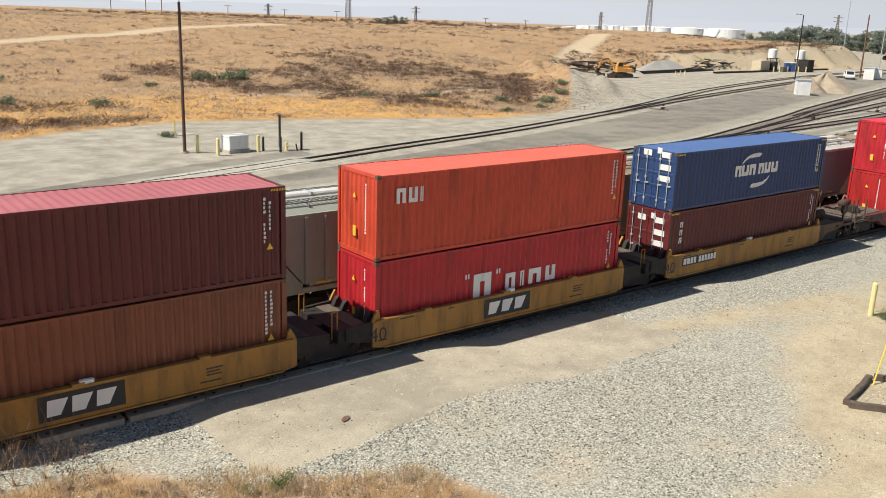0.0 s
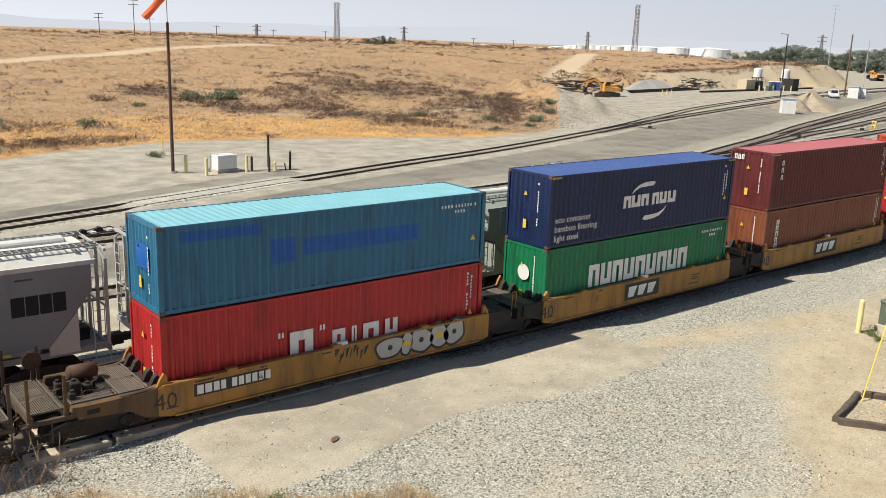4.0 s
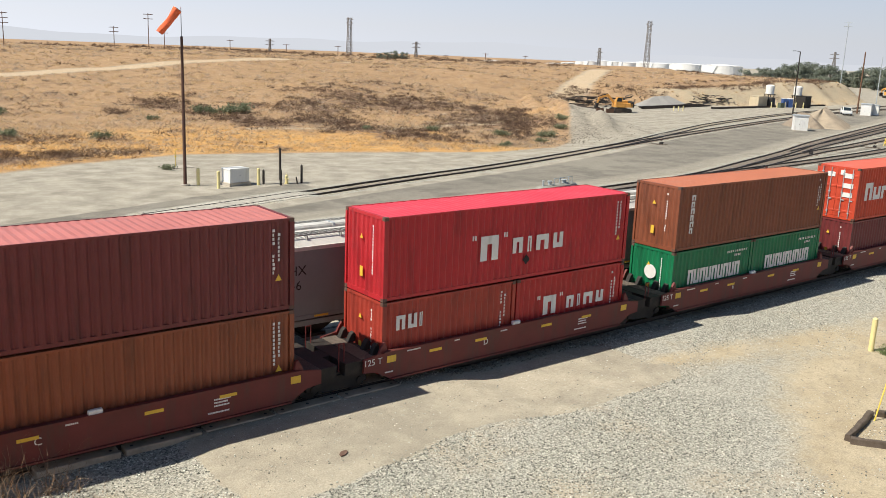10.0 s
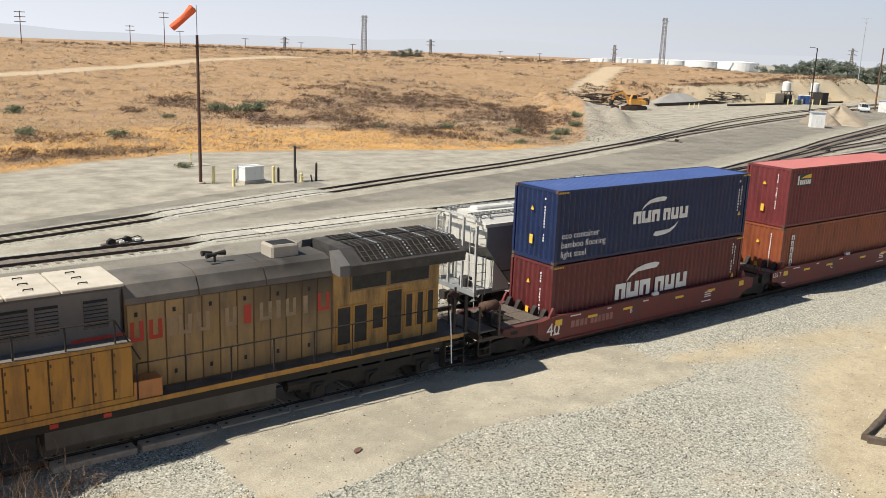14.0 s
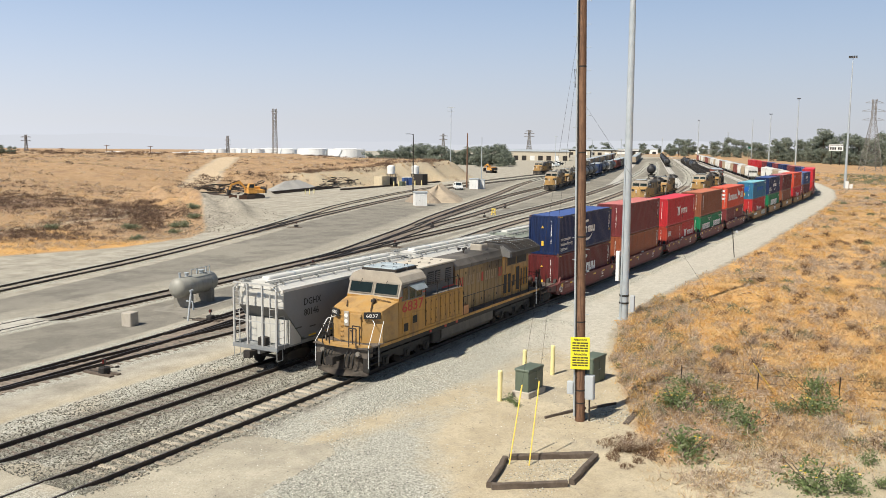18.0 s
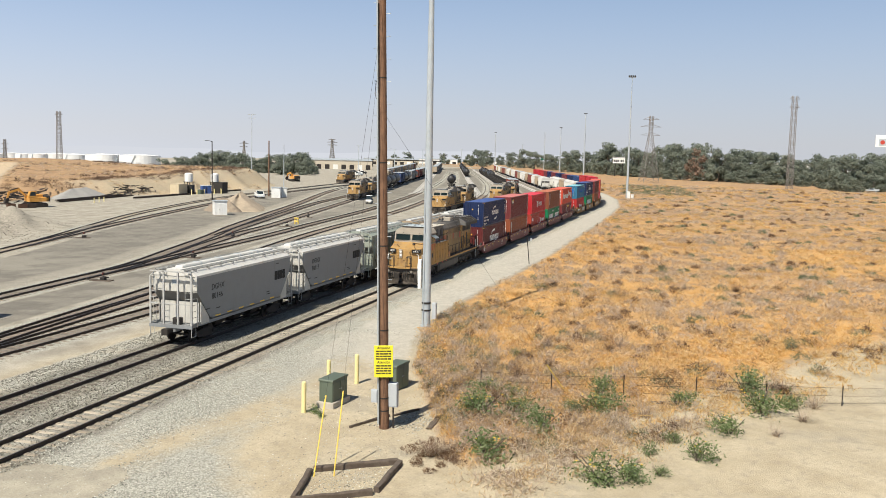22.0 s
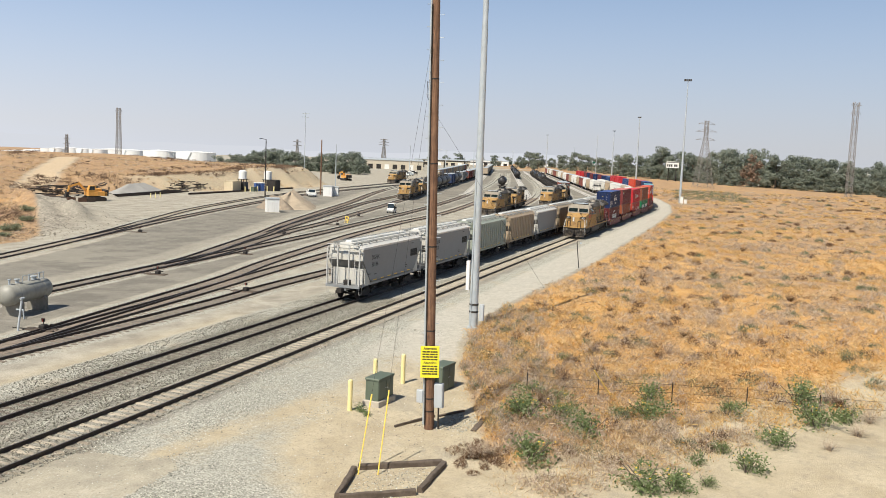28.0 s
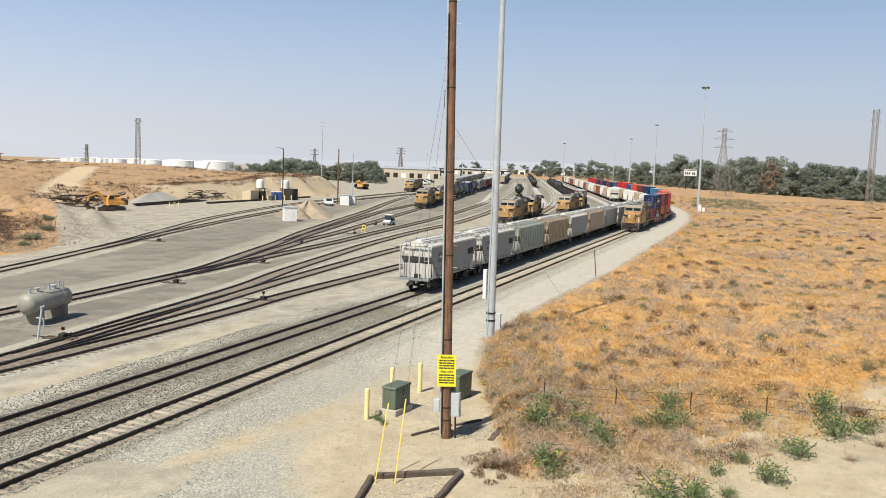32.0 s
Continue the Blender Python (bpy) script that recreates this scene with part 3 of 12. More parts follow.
def ground_material():
    m = bpy.data.materials.new("ground")
    m.use_nodes = True
    nt = m.node_tree
    n, l = nt.nodes, nt.links
    bs = n["Principled BSDF"]
    geo = n.new("ShaderNodeNewGeometry")

    def noise_tex(scale, detail=4, rough=0.6):
        t = n.new("ShaderNodeTexNoise")
        t.inputs["Scale"].default_value, t.inputs["Detail"].default_value, t.inputs["Roughness"].default_value = scale, detail, rough
        l.new(geo.outputs["Position"], t.inputs["Vector"])
        return t.outputs[0]

    def ranged(v, a, b, c=0.0, d=1.0):
        t = n.new("ShaderNodeMapRange")
        t.inputs[1].default_value, t.inputs[2].default_value, t.inputs[3].default_value, t.inputs[4].default_value = a, b, c, d
        l.new(v, t.inputs[0])
        return t.outputs[0]

    def calc(op, a, b):
        t = n.new("ShaderNodeMath")
        t.operation = op
        for k, v in enumerate((a, b)):
            if isinstance(v, float):
                t.inputs[k].default_value = v
            else:
                l.new(v, t.inputs[k])
        return t.outputs[0]

    def blend(f, a, b):
        t = n.new("ShaderNodeMix")
        t.data_type = "RGBA"
        for k, v in ((0, f), (6, a), (7, b)):
            if isinstance(v, tuple):
                t.inputs[k].default_value = (*v, 1)
            elif isinstance(v, float):
                t.inputs[k].default_value = v
            else:
                l.new(v, t.inputs[k])
        return t.outputs[2]

    def attr(name):
        t = n.new("ShaderNodeAttribute")
        t.attribute_name = name
        return t.outputs["Fac"]

    n_patch = noise_tex(0.22, 6, 0.7)
    n_wide, n_mid, n_small, n_fine = noise_tex(0.05, 5), noise_tex(0.45, 5, 0.65), noise_tex(3.0, 4), noise_tex(22.0, 3)
    vor = n.new("ShaderNodeTexVoronoi")
    vor.inputs["Scale"].default_value = 22.0
    l.new(geo.outputs["Position"], vor.inputs["Vector"])
    stone = vor.outputs["Color"]
    sep = n.new("ShaderNodeSeparateColor")
    l.new(stone, sep.inputs[0])
    shade = sep.outputs[0]
    mixn = calc("ADD", calc("MULTIPLY", n_mid, 0.65), calc("MULTIPLY", n_small, 0.35))

    def mask(name, w=0.35):
        return ranged(calc("ADD", attr(name), calc("MULTIPLY", calc("SUBTRACT", mixn, 0.5), 1.1)), 0.5 - w / 2, 0.5 + w / 2)

    sand = blend(ranged(n_mid, 0.35, 0.65), (0.42, 0.352, 0.24), (0.53, 0.458, 0.325))
    sand = blend(ranged(n_small, 0.5, 0.75), sand, (0.38, 0.325, 0.24))
    sand = blend(attr("dusty"), sand, blend(ranged(n_mid, 0.35, 0.65), (0.285, 0.262, 0.212), (0.455, 0.42, 0.345)))
    sand = blend(ranged(n_patch, 0.56, 0.68, 0.0, 0.55), sand, (0.33, 0.295, 0.235))
    sand = blend(ranged(calc("ADD", attr("dirt"), calc("MULTIPLY", calc("SUBTRACT", mixn, 0.5), 2.0)), 0.3, 0.7), sand, blend(ranged(n_small, 0.35, 0.65), (0.20, 0.18, 0.145), (0.40, 0.365, 0.30)))
    grey = blend(ranged(shade, 0.0, 1.0), (0.20, 0.196, 0.165), (0.57, 0.553, 0.47))
    grey = blend(ranged(n_patch, 0.52, 0.66, 0.0, 0.6), grey, (0.47, 0.40, 0.295))
    asph = blend(ranged(n_mid, 0.3, 0.7), (0.195, 0.18, 0.15), (0.275, 0.256, 0.215))
    asph = blend(ranged(n_wide, 0.48, 0.62, 0.0, 0.6), asph, (0.31, 0.288, 0.236))
    asph = blend(ranged(n_patch, 0.49, 0.60, 0.0, 0.6), asph, (0.15, 0.14, 0.118))
    conc = blend(ranged(n_mid, 0.3, 0.7), (0.41, 0.37, 0.285), (0.51, 0.465, 0.365))
    conc = blend(ranged(n_patch, 0.45, 0.6, 0.0, 0.7), conc, (0.29, 0.265, 0.21))
    conc = blend(ranged(n_small, 0.58, 0.75, 0.0, 0.5), conc, (0.33, 0.285, 0.22))
    straw = blend(ranged(n_mid, 0.35, 0.68), (0.56, 0.30, 0.085), (0.65, 0.42, 0.185))
    pale = blend(ranged(n_mid, 0.35, 0.68), (0.35, 0.225, 0.125), (0.47, 0.325, 0.195))
    grass = blend(ranged(calc("ADD", attr("golden"), calc("MULTIPLY", calc("SUBTRACT", n_wide, 0.5), 2.2)), 0.2, 0.8), pale, straw)
    grass = blend(ranged(n_small, 0.45, 0.72, 0.0, 0.6), grass, (0.31, 0.20, 0.10))
    grass = blend(ranged(n_patch, 0.52, 0.64, 0.0, 0.75), grass, (0.27, 0.18, 0.115))
    grass = blend(ranged(n_patch, 0.40, 0.28, 0.0, 0.6), grass, (0.50, 0.38, 0.24))
    grass = blend(ranged(calc("ADD", attr("burnt"), calc("MULTIPLY", calc("SUBTRACT", mixn, 0.5), 4.0)), 0.42, 0.95), grass, blend(ranged(n_small, 0.4, 0.65), (0.135, 0.085, 0.06), (0.25, 0.165, 0.105)))
    col = blend(mask("asphalt", 0.3), sand, asph)
    col = blend(mask("gravel", 0.5), col, grey)
    col = blend(ranged(calc("ADD", attr("road"), calc("MULTIPLY", calc("SUBTRACT", mixn, 0.5), 1.4)), 0.3, 0.8, 0.0, 0.8), col, blend(ranged(n_small, 0.35, 0.65), (0.43, 0.405, 0.34), (0.56, 0.53, 0.455)))
    col = blend(mask("oily", 0.5), col, blend(ranged(n_small, 0.35, 0.7), (0.11, 0.097, 0.08), (0.25, 0.225, 0.185)))
    col = blend(mask("concrete", 0.12), col, conc)
    col = blend(mask("grass", 0.45), col, grass)
    col = blend(ranged(calc("ADD", attr("worn"), calc("MULTIPLY", calc("SUBTRACT", mixn, 0.5), 1.2)), 0.35, 0.75), col, blend(ranged(n_small, 0.35, 0.65), (0.47, 0.36, 0.235), (0.60, 0.48, 0.33)))
    v = ranged(n_fine, 0.25, 0.75, 0.72, 1.26)
    hs = n.new("ShaderNodeHueSaturation")
    l.new(col, hs.inputs["Color"]), l.new(v, hs.inputs["Value"])
    l.new(hs.outputs[0], bs.inputs["Base Color"])
    bs.inputs["Roughness"].default_value = 0.95
    bs.inputs["Specular IOR Level"].default_value = 0.2
    bp = n.new("ShaderNodeBump")
    bp.inputs["Strength"].default_value, bp.inputs["Distance"].default_value = 0.5, 0.05
    l.new(calc("ADD", calc("MULTIPLY", shade, 0.5), n_fine), bp.inputs["Height"])
    l.new(bp.outputs[0], bs.inputs["Normal"])
    return m


GROUND_MAT = ground_material()
me.materials.append(GROUND_MAT)
tagged(new("ground", me), "dry sandy ground with gravel, asphalt and straw grass", "ground", "", "structure")


# ---- railway tracks ----
RAIL_PROFILE = ((-0.07, -0.17), (0.07, -0.17), (0.07, -0.15), (0.014, -0.135), (0.014, -0.045), (0.037, -0.03), (0.037, 0.0), (-0.037, 0.0), (-0.037, -0.03), (-0.014, -0.045), (-0.014, -0.135), (-0.07, -0.15))


def sweep(bm, line, side, profile, z):
    rings = []
    for k, p in enumerate(line):
        d = (line[min(k + 1, len(line) - 1)] - line[max(k - 1, 0)]).normalized()
        nrm = Vector((-d.y, d.x))
        rings.append([bm.verts.new((p.x + nrm.x * (side + u), p.y + nrm.y * (side + u), z + w)) for u, w in profile])
    m = len(profile)
    for a, b in zip(rings, rings[1:]):
        for i in range(m):
            bm.faces.new((a[i], b[i], b[(i + 1) % m], a[(i + 1) % m]))
    bm.faces.new(rings[0]), bm.faces.new(rings[-1][::-1])


def tie_mesh(mat, length=2.6, w=0.24, h=0.16):
    bm = bmesh.new()
    rbox(bm, -w / 2, w / 2, -length / 2, length / 2, -h, 0, 0.025)
    for s in (-0.755, 0.755):
        box(bm, -0.09, 0.09, s - 0.16, s + 0.16, -0.002, 0.014)
    return mesh("tie", bm, mat)


CONC_TIE, WOOD_TIE = tie_mesh(TIE_CONC), tie_mesh(TIE_WOOD)
SIMPLE = ((-0.055, -0.16), (0.055, -0.16), (0.037, 0.0), (-0.037, 0.0))


def track(label, line, tie, z=0.04, spacing=0.6, single=(0, 0), ties_to=400.0, skip=(), near=True):
    """A track with its two rails; ties between the two x of single are pieces of their own, the others are joined."""
    t = thing("railway_track", label, "railway track", "yard tracks", kind="structure")
    for s in (-0.755, 0.755):
        bm = bmesh.new()
        sweep(bm, line, s, RAIL_PROFILE if near else SIMPLE, z)
        part("rail", bm, RAIL, t)
        bm = bmesh.new()
        sweep(bm, line, s, ((-0.024, 0.0), (0.024, 0.0), (0.02, 0.004), (-0.02, 0.004)), z)
        part("rail_head", bm, RAIL_TOP, t, "worn bright rail head")
    verts, faces = [], []
    left, x_next = 0.0, None
    for a, b in zip(line, line[1:]):
        d = b - a
        ln = d.length
        d.normalize()
        while left < ln:
            p = a + d * left
            left += spacing * RNG.uniform(0.96, 1.04)
            if p.x > ties_to or any(u < p.x < v for u, v in skip):
                continue
            turn = math.degrees(math.atan2(d.y, d.x)) + RNG.uniform(-0.7, 0.7)
            zz = z - (0.175 if near else 0.138) + RNG.uniform(-0.012, 0.008)
            if single[0] < p.x < single[1]:
                put("tie", tie, t, pose(p.x, p.y + RNG.uniform(-0.03, 0.03), zz, 0, 0, turn))
            else:
                nn = Vector((-d.y, d.x))
                k = len(verts)
                for u, w in ((-0.12, -1.3), (0.12, -1.3), (0.12, 1.3), (-0.12, 1.3)):
                    q = p + d * u + nn * w
                    verts.append((q.x, q.y, zz))
                for u, w in ((-0.12, -1.3), (0.12, -1.3), (0.12, 1.3), (-0.12, 1.3)):
                    q = p + d * u + nn * w
                    verts.append((q.x, q.y, zz - 0.1))
                faces += [(k, k + 1, k + 2, k + 3), (k, k + 4, k + 5, k + 1), (k + 1, k + 5, k + 6, k + 2), (k + 2, k + 6, k + 7, k + 3), (k + 3, k + 7, k + 4, k)]
        left -= ln
    if verts:
        m2 = bpy.data.meshes.new("far_ties")
        m2.from_pydata(verts, [], faces)
        m2.materials.append(tie.materials[0])
        tagged(put("far_ties", m2, t), kind="stuff")
    return t


track("straight main track on pale concrete ties in grey ballast", bend_line(0), CONC_TIE, single=(19, 150), ties_to=330, skip=((4.8, 18.6),))
track("second track on weathered ties in grey ballast", bend_line(0, y0=T2), WOOD_TIE, z=0.03, single=(64, 110), ties_to=300, skip=((3, 19.2),))
NEAR_LINES = (("yard lead on pale concrete ties beside the asphalt", LINE_1), ("turnout track leaving the yard lead", LINE_1B), ("ladder track crossing the yard asphalt", LINE_2), ("ladder track branching to the locomotives", LINE_2B),
              ("ladder track with dark oily ties", LINE_2C), ("ladder track bending beside the asphalt", LINE_2D), ("switching lead in grey gravel", LINE_3), ("turnout track in grey gravel", LINE_3B), ("siding in grey gravel beside the sand", LINE_4))
for lab, ln in NEAR_LINES:
    track(lab, [p for p in ln if p.x > -30], CONC_TIE if ln is LINE_1 else WOOD_TIE, z=0.0, spacing=0.62, ties_to=260, near=False, skip=((19, 37),) if ln is LINE_2 else ((19.5, 33.5),) if ln is LINE_1 else ())
# far track beds: ballast paled so the rails' glint is in its colour
BED = surf("pale_track_ballast", (0.42, 0.40, 0.355), (0.56, 0.535, 0.48), 0.6, 0.95, 0, 0.4, 12, (0.22, 0.205, 0.18), 0.25, 0.5)
FAN = [bend_line(off, x_, 900, step=14.0) for off, x_ in ((8.8, 226), (13.4, 232), (24.6, 226), (34.6, 250), (53.5, 262), (68.0, 280), (73.0, 300))]
for k, ln in enumerate(FAN):
    t = track("classification track curving away through the yard", ln, WOOD_TIE, z=0.0, ties_to=0, near=False)
    bm = bmesh.new()
    sweep(bm, ln, 0.0, ((-1.5, -0.25), (1.5, -0.25), (1.05, -0.06), (-1.05, -0.06)), 0.0)
    part("ballast_bed", bm, BED, t, "ballast bed with rail glint in its pale tone")


# ---- level crossings ----
def crossing(cx0, cx1, line_y, mat, seams, label, tilt=0.0):
    t = thing("level_crossing", label, "level crossing", "level crossings", kind="structure", m=pose(cx0, line_y, 0, 0, 0, tilt))
    L = cx1 - cx0
    for i in range(seams):
        a, b = L * i / seams + 0.07, L * (i + 1) / seams - 0.07
        for y0, y1p in ((-1.32, -0.84), (-0.66, 0.66), (0.84, 1.32)):
            bm = bmesh.new()
            rbox(bm, a, b, y0, y1p, -0.14, 0.035, 0.03)
            slab = part("concrete_panel", bm, mat, t)
            bm = bmesh.new()
            for u in (0.1, 0.5, 0.9):
                for e in (y0 + 0.1, y1p - 0.1) if y1p - y0 > 1 else ((y0 + y1p) / 2,):
                    cyl(bm, (a + (b - a) * u, e, 0.034), (a + (b - a) * u, e, 0.038), 0.055, n=8)
            part("bolt_pocket", bm, RUBBER, slab, "dark bolt pockets")
    for s in (-0.755, 0.755):
        for e in (-0.066, 0.066):
            bm = bmesh.new()
            box(bm, 0, L, s + e - 0.022, s + e + 0.022, -0.1, 0.032)
            part("rubber_strip", bm, RUBBER, t)
    return t


crossing(5.0, 17.0, T1, PANEL, 5, "pale tan concrete crossing panels between the rails")
crossing(3.2, 19.0, T2, PANEL_GREY, 6, "grey concrete crossing panels on the second track")
a0 = math.degrees(math.atan2(on_line(LINE_1, 33) - on_line(LINE_1, 20), 13))
crossing(20, 33.4, on_line(LINE_1, 20), PANEL_GREY, 5, "pale concrete crossing panels at the yard lead", a0)
a0 = math.degrees(math.atan2(on_line(LINE_2, 36) - on_line(LINE_2, 22), 14))
crossing(19.4, 36.6, on_line(LINE_2, 19.4), PANEL_GREY, 5, "worn concrete crossing panels in the asphalt", a0)


# ---- containers ----
PAINTS = {}
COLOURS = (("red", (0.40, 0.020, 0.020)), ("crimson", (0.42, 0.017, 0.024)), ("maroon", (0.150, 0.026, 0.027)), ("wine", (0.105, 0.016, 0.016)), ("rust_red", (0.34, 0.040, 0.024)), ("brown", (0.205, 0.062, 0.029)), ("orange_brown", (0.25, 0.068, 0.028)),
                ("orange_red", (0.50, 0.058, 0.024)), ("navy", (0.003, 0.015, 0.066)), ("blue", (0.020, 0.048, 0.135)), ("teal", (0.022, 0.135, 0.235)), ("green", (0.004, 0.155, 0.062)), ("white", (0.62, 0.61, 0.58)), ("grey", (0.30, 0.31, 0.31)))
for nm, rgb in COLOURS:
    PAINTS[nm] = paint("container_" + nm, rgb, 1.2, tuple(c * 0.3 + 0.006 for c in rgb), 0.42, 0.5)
# roofs: faded paint, lightened further with sunlight on top put into the colour
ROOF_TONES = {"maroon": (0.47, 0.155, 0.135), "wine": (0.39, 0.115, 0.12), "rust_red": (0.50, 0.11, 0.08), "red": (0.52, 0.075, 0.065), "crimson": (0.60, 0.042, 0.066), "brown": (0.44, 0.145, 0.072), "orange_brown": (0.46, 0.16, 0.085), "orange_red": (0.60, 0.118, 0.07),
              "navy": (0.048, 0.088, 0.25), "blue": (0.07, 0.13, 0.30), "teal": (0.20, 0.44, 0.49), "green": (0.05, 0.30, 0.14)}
LIT_ROOFS = {nm: surf("bleached_" + nm, ROOF_TONES.get(nm, rgb), tuple(min(0.8, c * 1.15 + 0.01) for c in ROOF_TONES.get(nm, rgb)), 1.2, 0.5, 0, 0.05, 60, tuple(min(0.8, c * 0.75 + 0.13) for c in ROOF_TONES.get(nm, rgb)), 0.9, 0.3, 1.0, 0.0, 0.004) for nm, rgb in COLOURS}
CAST = surf("corner_casting", (0.09, 0.05, 0.04), (0.15, 0.085, 0.06), 8, 0.8, 0, 0.2, 60)
SCRATCH = surf("patched_blue_paint", (0.004, 0.09, 0.34), (0.008, 0.12, 0.42), 2, 0.5, 0, 0.05, 40)


def ribbed(bm, a, b, pitch, depth, z0, z1, y, axis="x", out=-1.0):
    """A corrugated sheet from a to b along an axis, standing between z0 and z1 at the plane y; out is the way of its outer side."""
    n = max(1, round((b - a) / pitch))
    p = (b - a) / n
    line = []
    for k in range(n):
        s = a + k * p
        line += [(s, depth), (s + 0.25 * p, depth), (s + 0.5 * p, 0), (s + 0.75 * p, 0)]
    line.append((b, depth))
    cols = []
    for s, d in line:
        w = y - out * d
        q = ((s, w, z0), (s, w, z1)) if axis == "x" else ((w, s, z0), (w, s, z1))
        cols.append([bm.verts.new(c) for c in q])
    for c, d in zip(cols, cols[1:]):
        bm.faces.new((c[0], d[0], d[1], c[1]))


SHELLS = {}


def shell(color, L, h, door):
    """The meshes of a container: they are shared by alike ones."""
    key = (color, L, h, door)
    if key in SHELLS:
        return SHELLS[key]
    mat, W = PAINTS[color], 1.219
    out = []
    bm = bmesh.new()
    for x0, x1 in ((0, 0.16), (L - 0.16, L)):
        for s in (-1, 1):
            box(bm, x0, x1, min(s * W, s * (W - 0.10)), max(s * W, s * (W - 0.10)), 0.12, h - 0.12)
        box(bm, x0 + 0.02, x1 - 0.02, -W + 0.1, W - 0.1, 0.0, 0.16)
        box(bm, x0 + 0.02, x1 - 0.02, -W + 0.1, W - 0.1, h - 0.11, h - 0.005)
    for s in (-1, 1):
        box(bm, 0.16, L - 0.16, min(s * (W - 0.01), s * (W - 0.06)), max(s * (W - 0.01), s * (W - 0.06)), 0.03, 0.15)
        box(bm, 0.16, L - 0.16, min(s * W, s * (W - 0.05)), max(s * W, s * (W - 0.05)), h - 0.08, h - 0.006)
    out.append(("frame", mesh("frame", bm, mat)))
    for s in (-1, 1):
        bm = bmesh.new()
        ribbed(bm, 0.16, L - 0.16, 0.28, 0.056, 0.14, h - 0.07, s * (W - 0.006), "x", s)
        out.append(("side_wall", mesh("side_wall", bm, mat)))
    bm = bmesh.new()
    n = 44 if L > 8 else 22
    rows = []
    for k in range(n * 2 + 1):
        x = 0.16 + (L - 0.32) * k / (n * 2)
        z = h - 0.012 - (0.018 if k % 2 else 0.0)
        rows.append([bm.verts.new((x, y, z)) for y in (-W + 0.05, W - 0.05)])
    for a, b in zip(rows, rows[1:]):
        bm.faces.new((a[0], b[0], b[1], a[1]))
    out.append(("roof", mesh("roof", bm, LIT_ROOFS[color])))
    for e, x in ((-1, 0.02), (1, L - 0.02)):
        bm = bmesh.new()
        if (door == "left") == (e < 0):
            for y0, y1p in ((-W + 0.11, -0.01), (0.01, W - 0.11)):      # two leaves, each pressed with four ridges
                side = [(x, 0.17)]
                for k in range(4):
                    zz = 0.4 + (h - 0.9) * k / 3
                    side += [(x, zz), (x + e * 0.014, zz + 0.015), (x + e * 0.014, zz + 0.105), (x, zz + 0.12)]
                bm = bmesh.new()
                prism(bm, side + [(x, h - 0.12), (x - e * 0.05, h - 0.12), (x - e * 0.05, 0.17)], y0, y1p)
                out.append(("door", mesh("door", bm, mat)))
            bm = bmesh.new()
            for y in (-0.86, -0.36, 0.36, 0.86):
                cyl(bm, (x + e * 0.045, y, 0.1), (x + e * 0.045, y, h - 0.08), 0.022, n=6)
                box(bm, min(x, x + e * 0.06), max(x, x + e * 0.06), y - 0.16, y + 0.03, 1.05, 1.11)
                for zz in (0.35, h * 0.5, h - 0.4):
                    box(bm, min(x, x + e * 0.07), max(x, x + e * 0.07), y - 0.05, y + 0.05, zz, zz + 0.07)
            out.append(("locking_bars", mesh("locking_bars", bm, GALV)))
        else:
            ribbed(bm, -W + 0.1, W - 0.1, 0.27, 0.045, 0.16, h - 0.1, x, "y", e)
            out.append(("end_wall", mesh("end_wall", bm, mat)))
    SHELLS[key] = out
    return out


bm = bmesh.new()
rbox(bm, -0.09, 0.09, -0.082, 0.082, -0.06, 0.06, 0.012)
CORNER = mesh("corner_casting", bm, CAST)
bm = bmesh.new()
box(bm, -0.003, 0.003, -0.09, 0.09, 0, 0.02), prism(bm, ((-0.09, 0.02), (0.09, 0.02), (0, 0.18)), -0.004, 0.004, "x")
TRI_END = mesh("warning_triangle", bm, DECAL_YEL)
bm = bmesh.new()
prism(bm, ((-0.11, 0), (0.11, 0), (0, 0.2)), -0.004, 0.004, "y")
TRI_SIDE = mesh("warning_triangle", bm, DECAL_YEL)


def code_mesh(cols, n, h, seed, end=False):
    """Columns of small blocks: a container's code, too small to read."""
    bm = bmesh.new()
    r = random.Random(seed)
    for c in range(cols):
        for k in range(n - (c % 2) * 2):
            if r.random() < 0.12:
                continue
            w = r.uniform(0.5, 0.95) * h
            a = (c * h * 2.0, c * h * 2.0 + w)
            z = -k * h * 1.45
            if end:
                box(bm, -0.004, 0.004, a[0], a[1], z - h, z)
            else:
                box(bm, a[0], a[1], -0.004, 0.004, z - h, z)
    return mesh("code_marks", bm, LETTER)


CODE_SIDE = [code_mesh(2, 11, 0.09, k) for k in range(3)]
CODE_END = [code_mesh(1, 16, 0.075, k, True) for k in range(3)]
bm = bmesh.new()
bars(bm, -0.45, 0, (0.6, 0.6, 0.6, 0.6, 0, 0.55, 0.55, 0.55, 0.55, 0.55, 0.55, 0, 0.6), 0.11, gap=0.7)
bars(bm, 0.15, -0.2, (0.6, 0.6, 0.6, 0.6), 0.11, gap=0.6)
CODE_ROW = mesh("code_marks", bm, LETTER)
bm = bmesh.new()
rbox(bm, -0.006, 0.0, -0.09, 0.09, 0, 0.36, 0.002)
PLACARD = mesh("placard", bm, DECAL_YEL)
bm = bmesh.new()
for k in range(6):
    prism(bm, ((k * 0.09, 0), (k * 0.09 + 0.05, 0), (k * 0.09 + 0.08, 0.07), (k * 0.09 + 0.03, 0.07)), -0.004, 0.004, "y")
HAZARD = mesh("hazard_stripes", bm, DECAL_YEL)

NEAR = -1.219


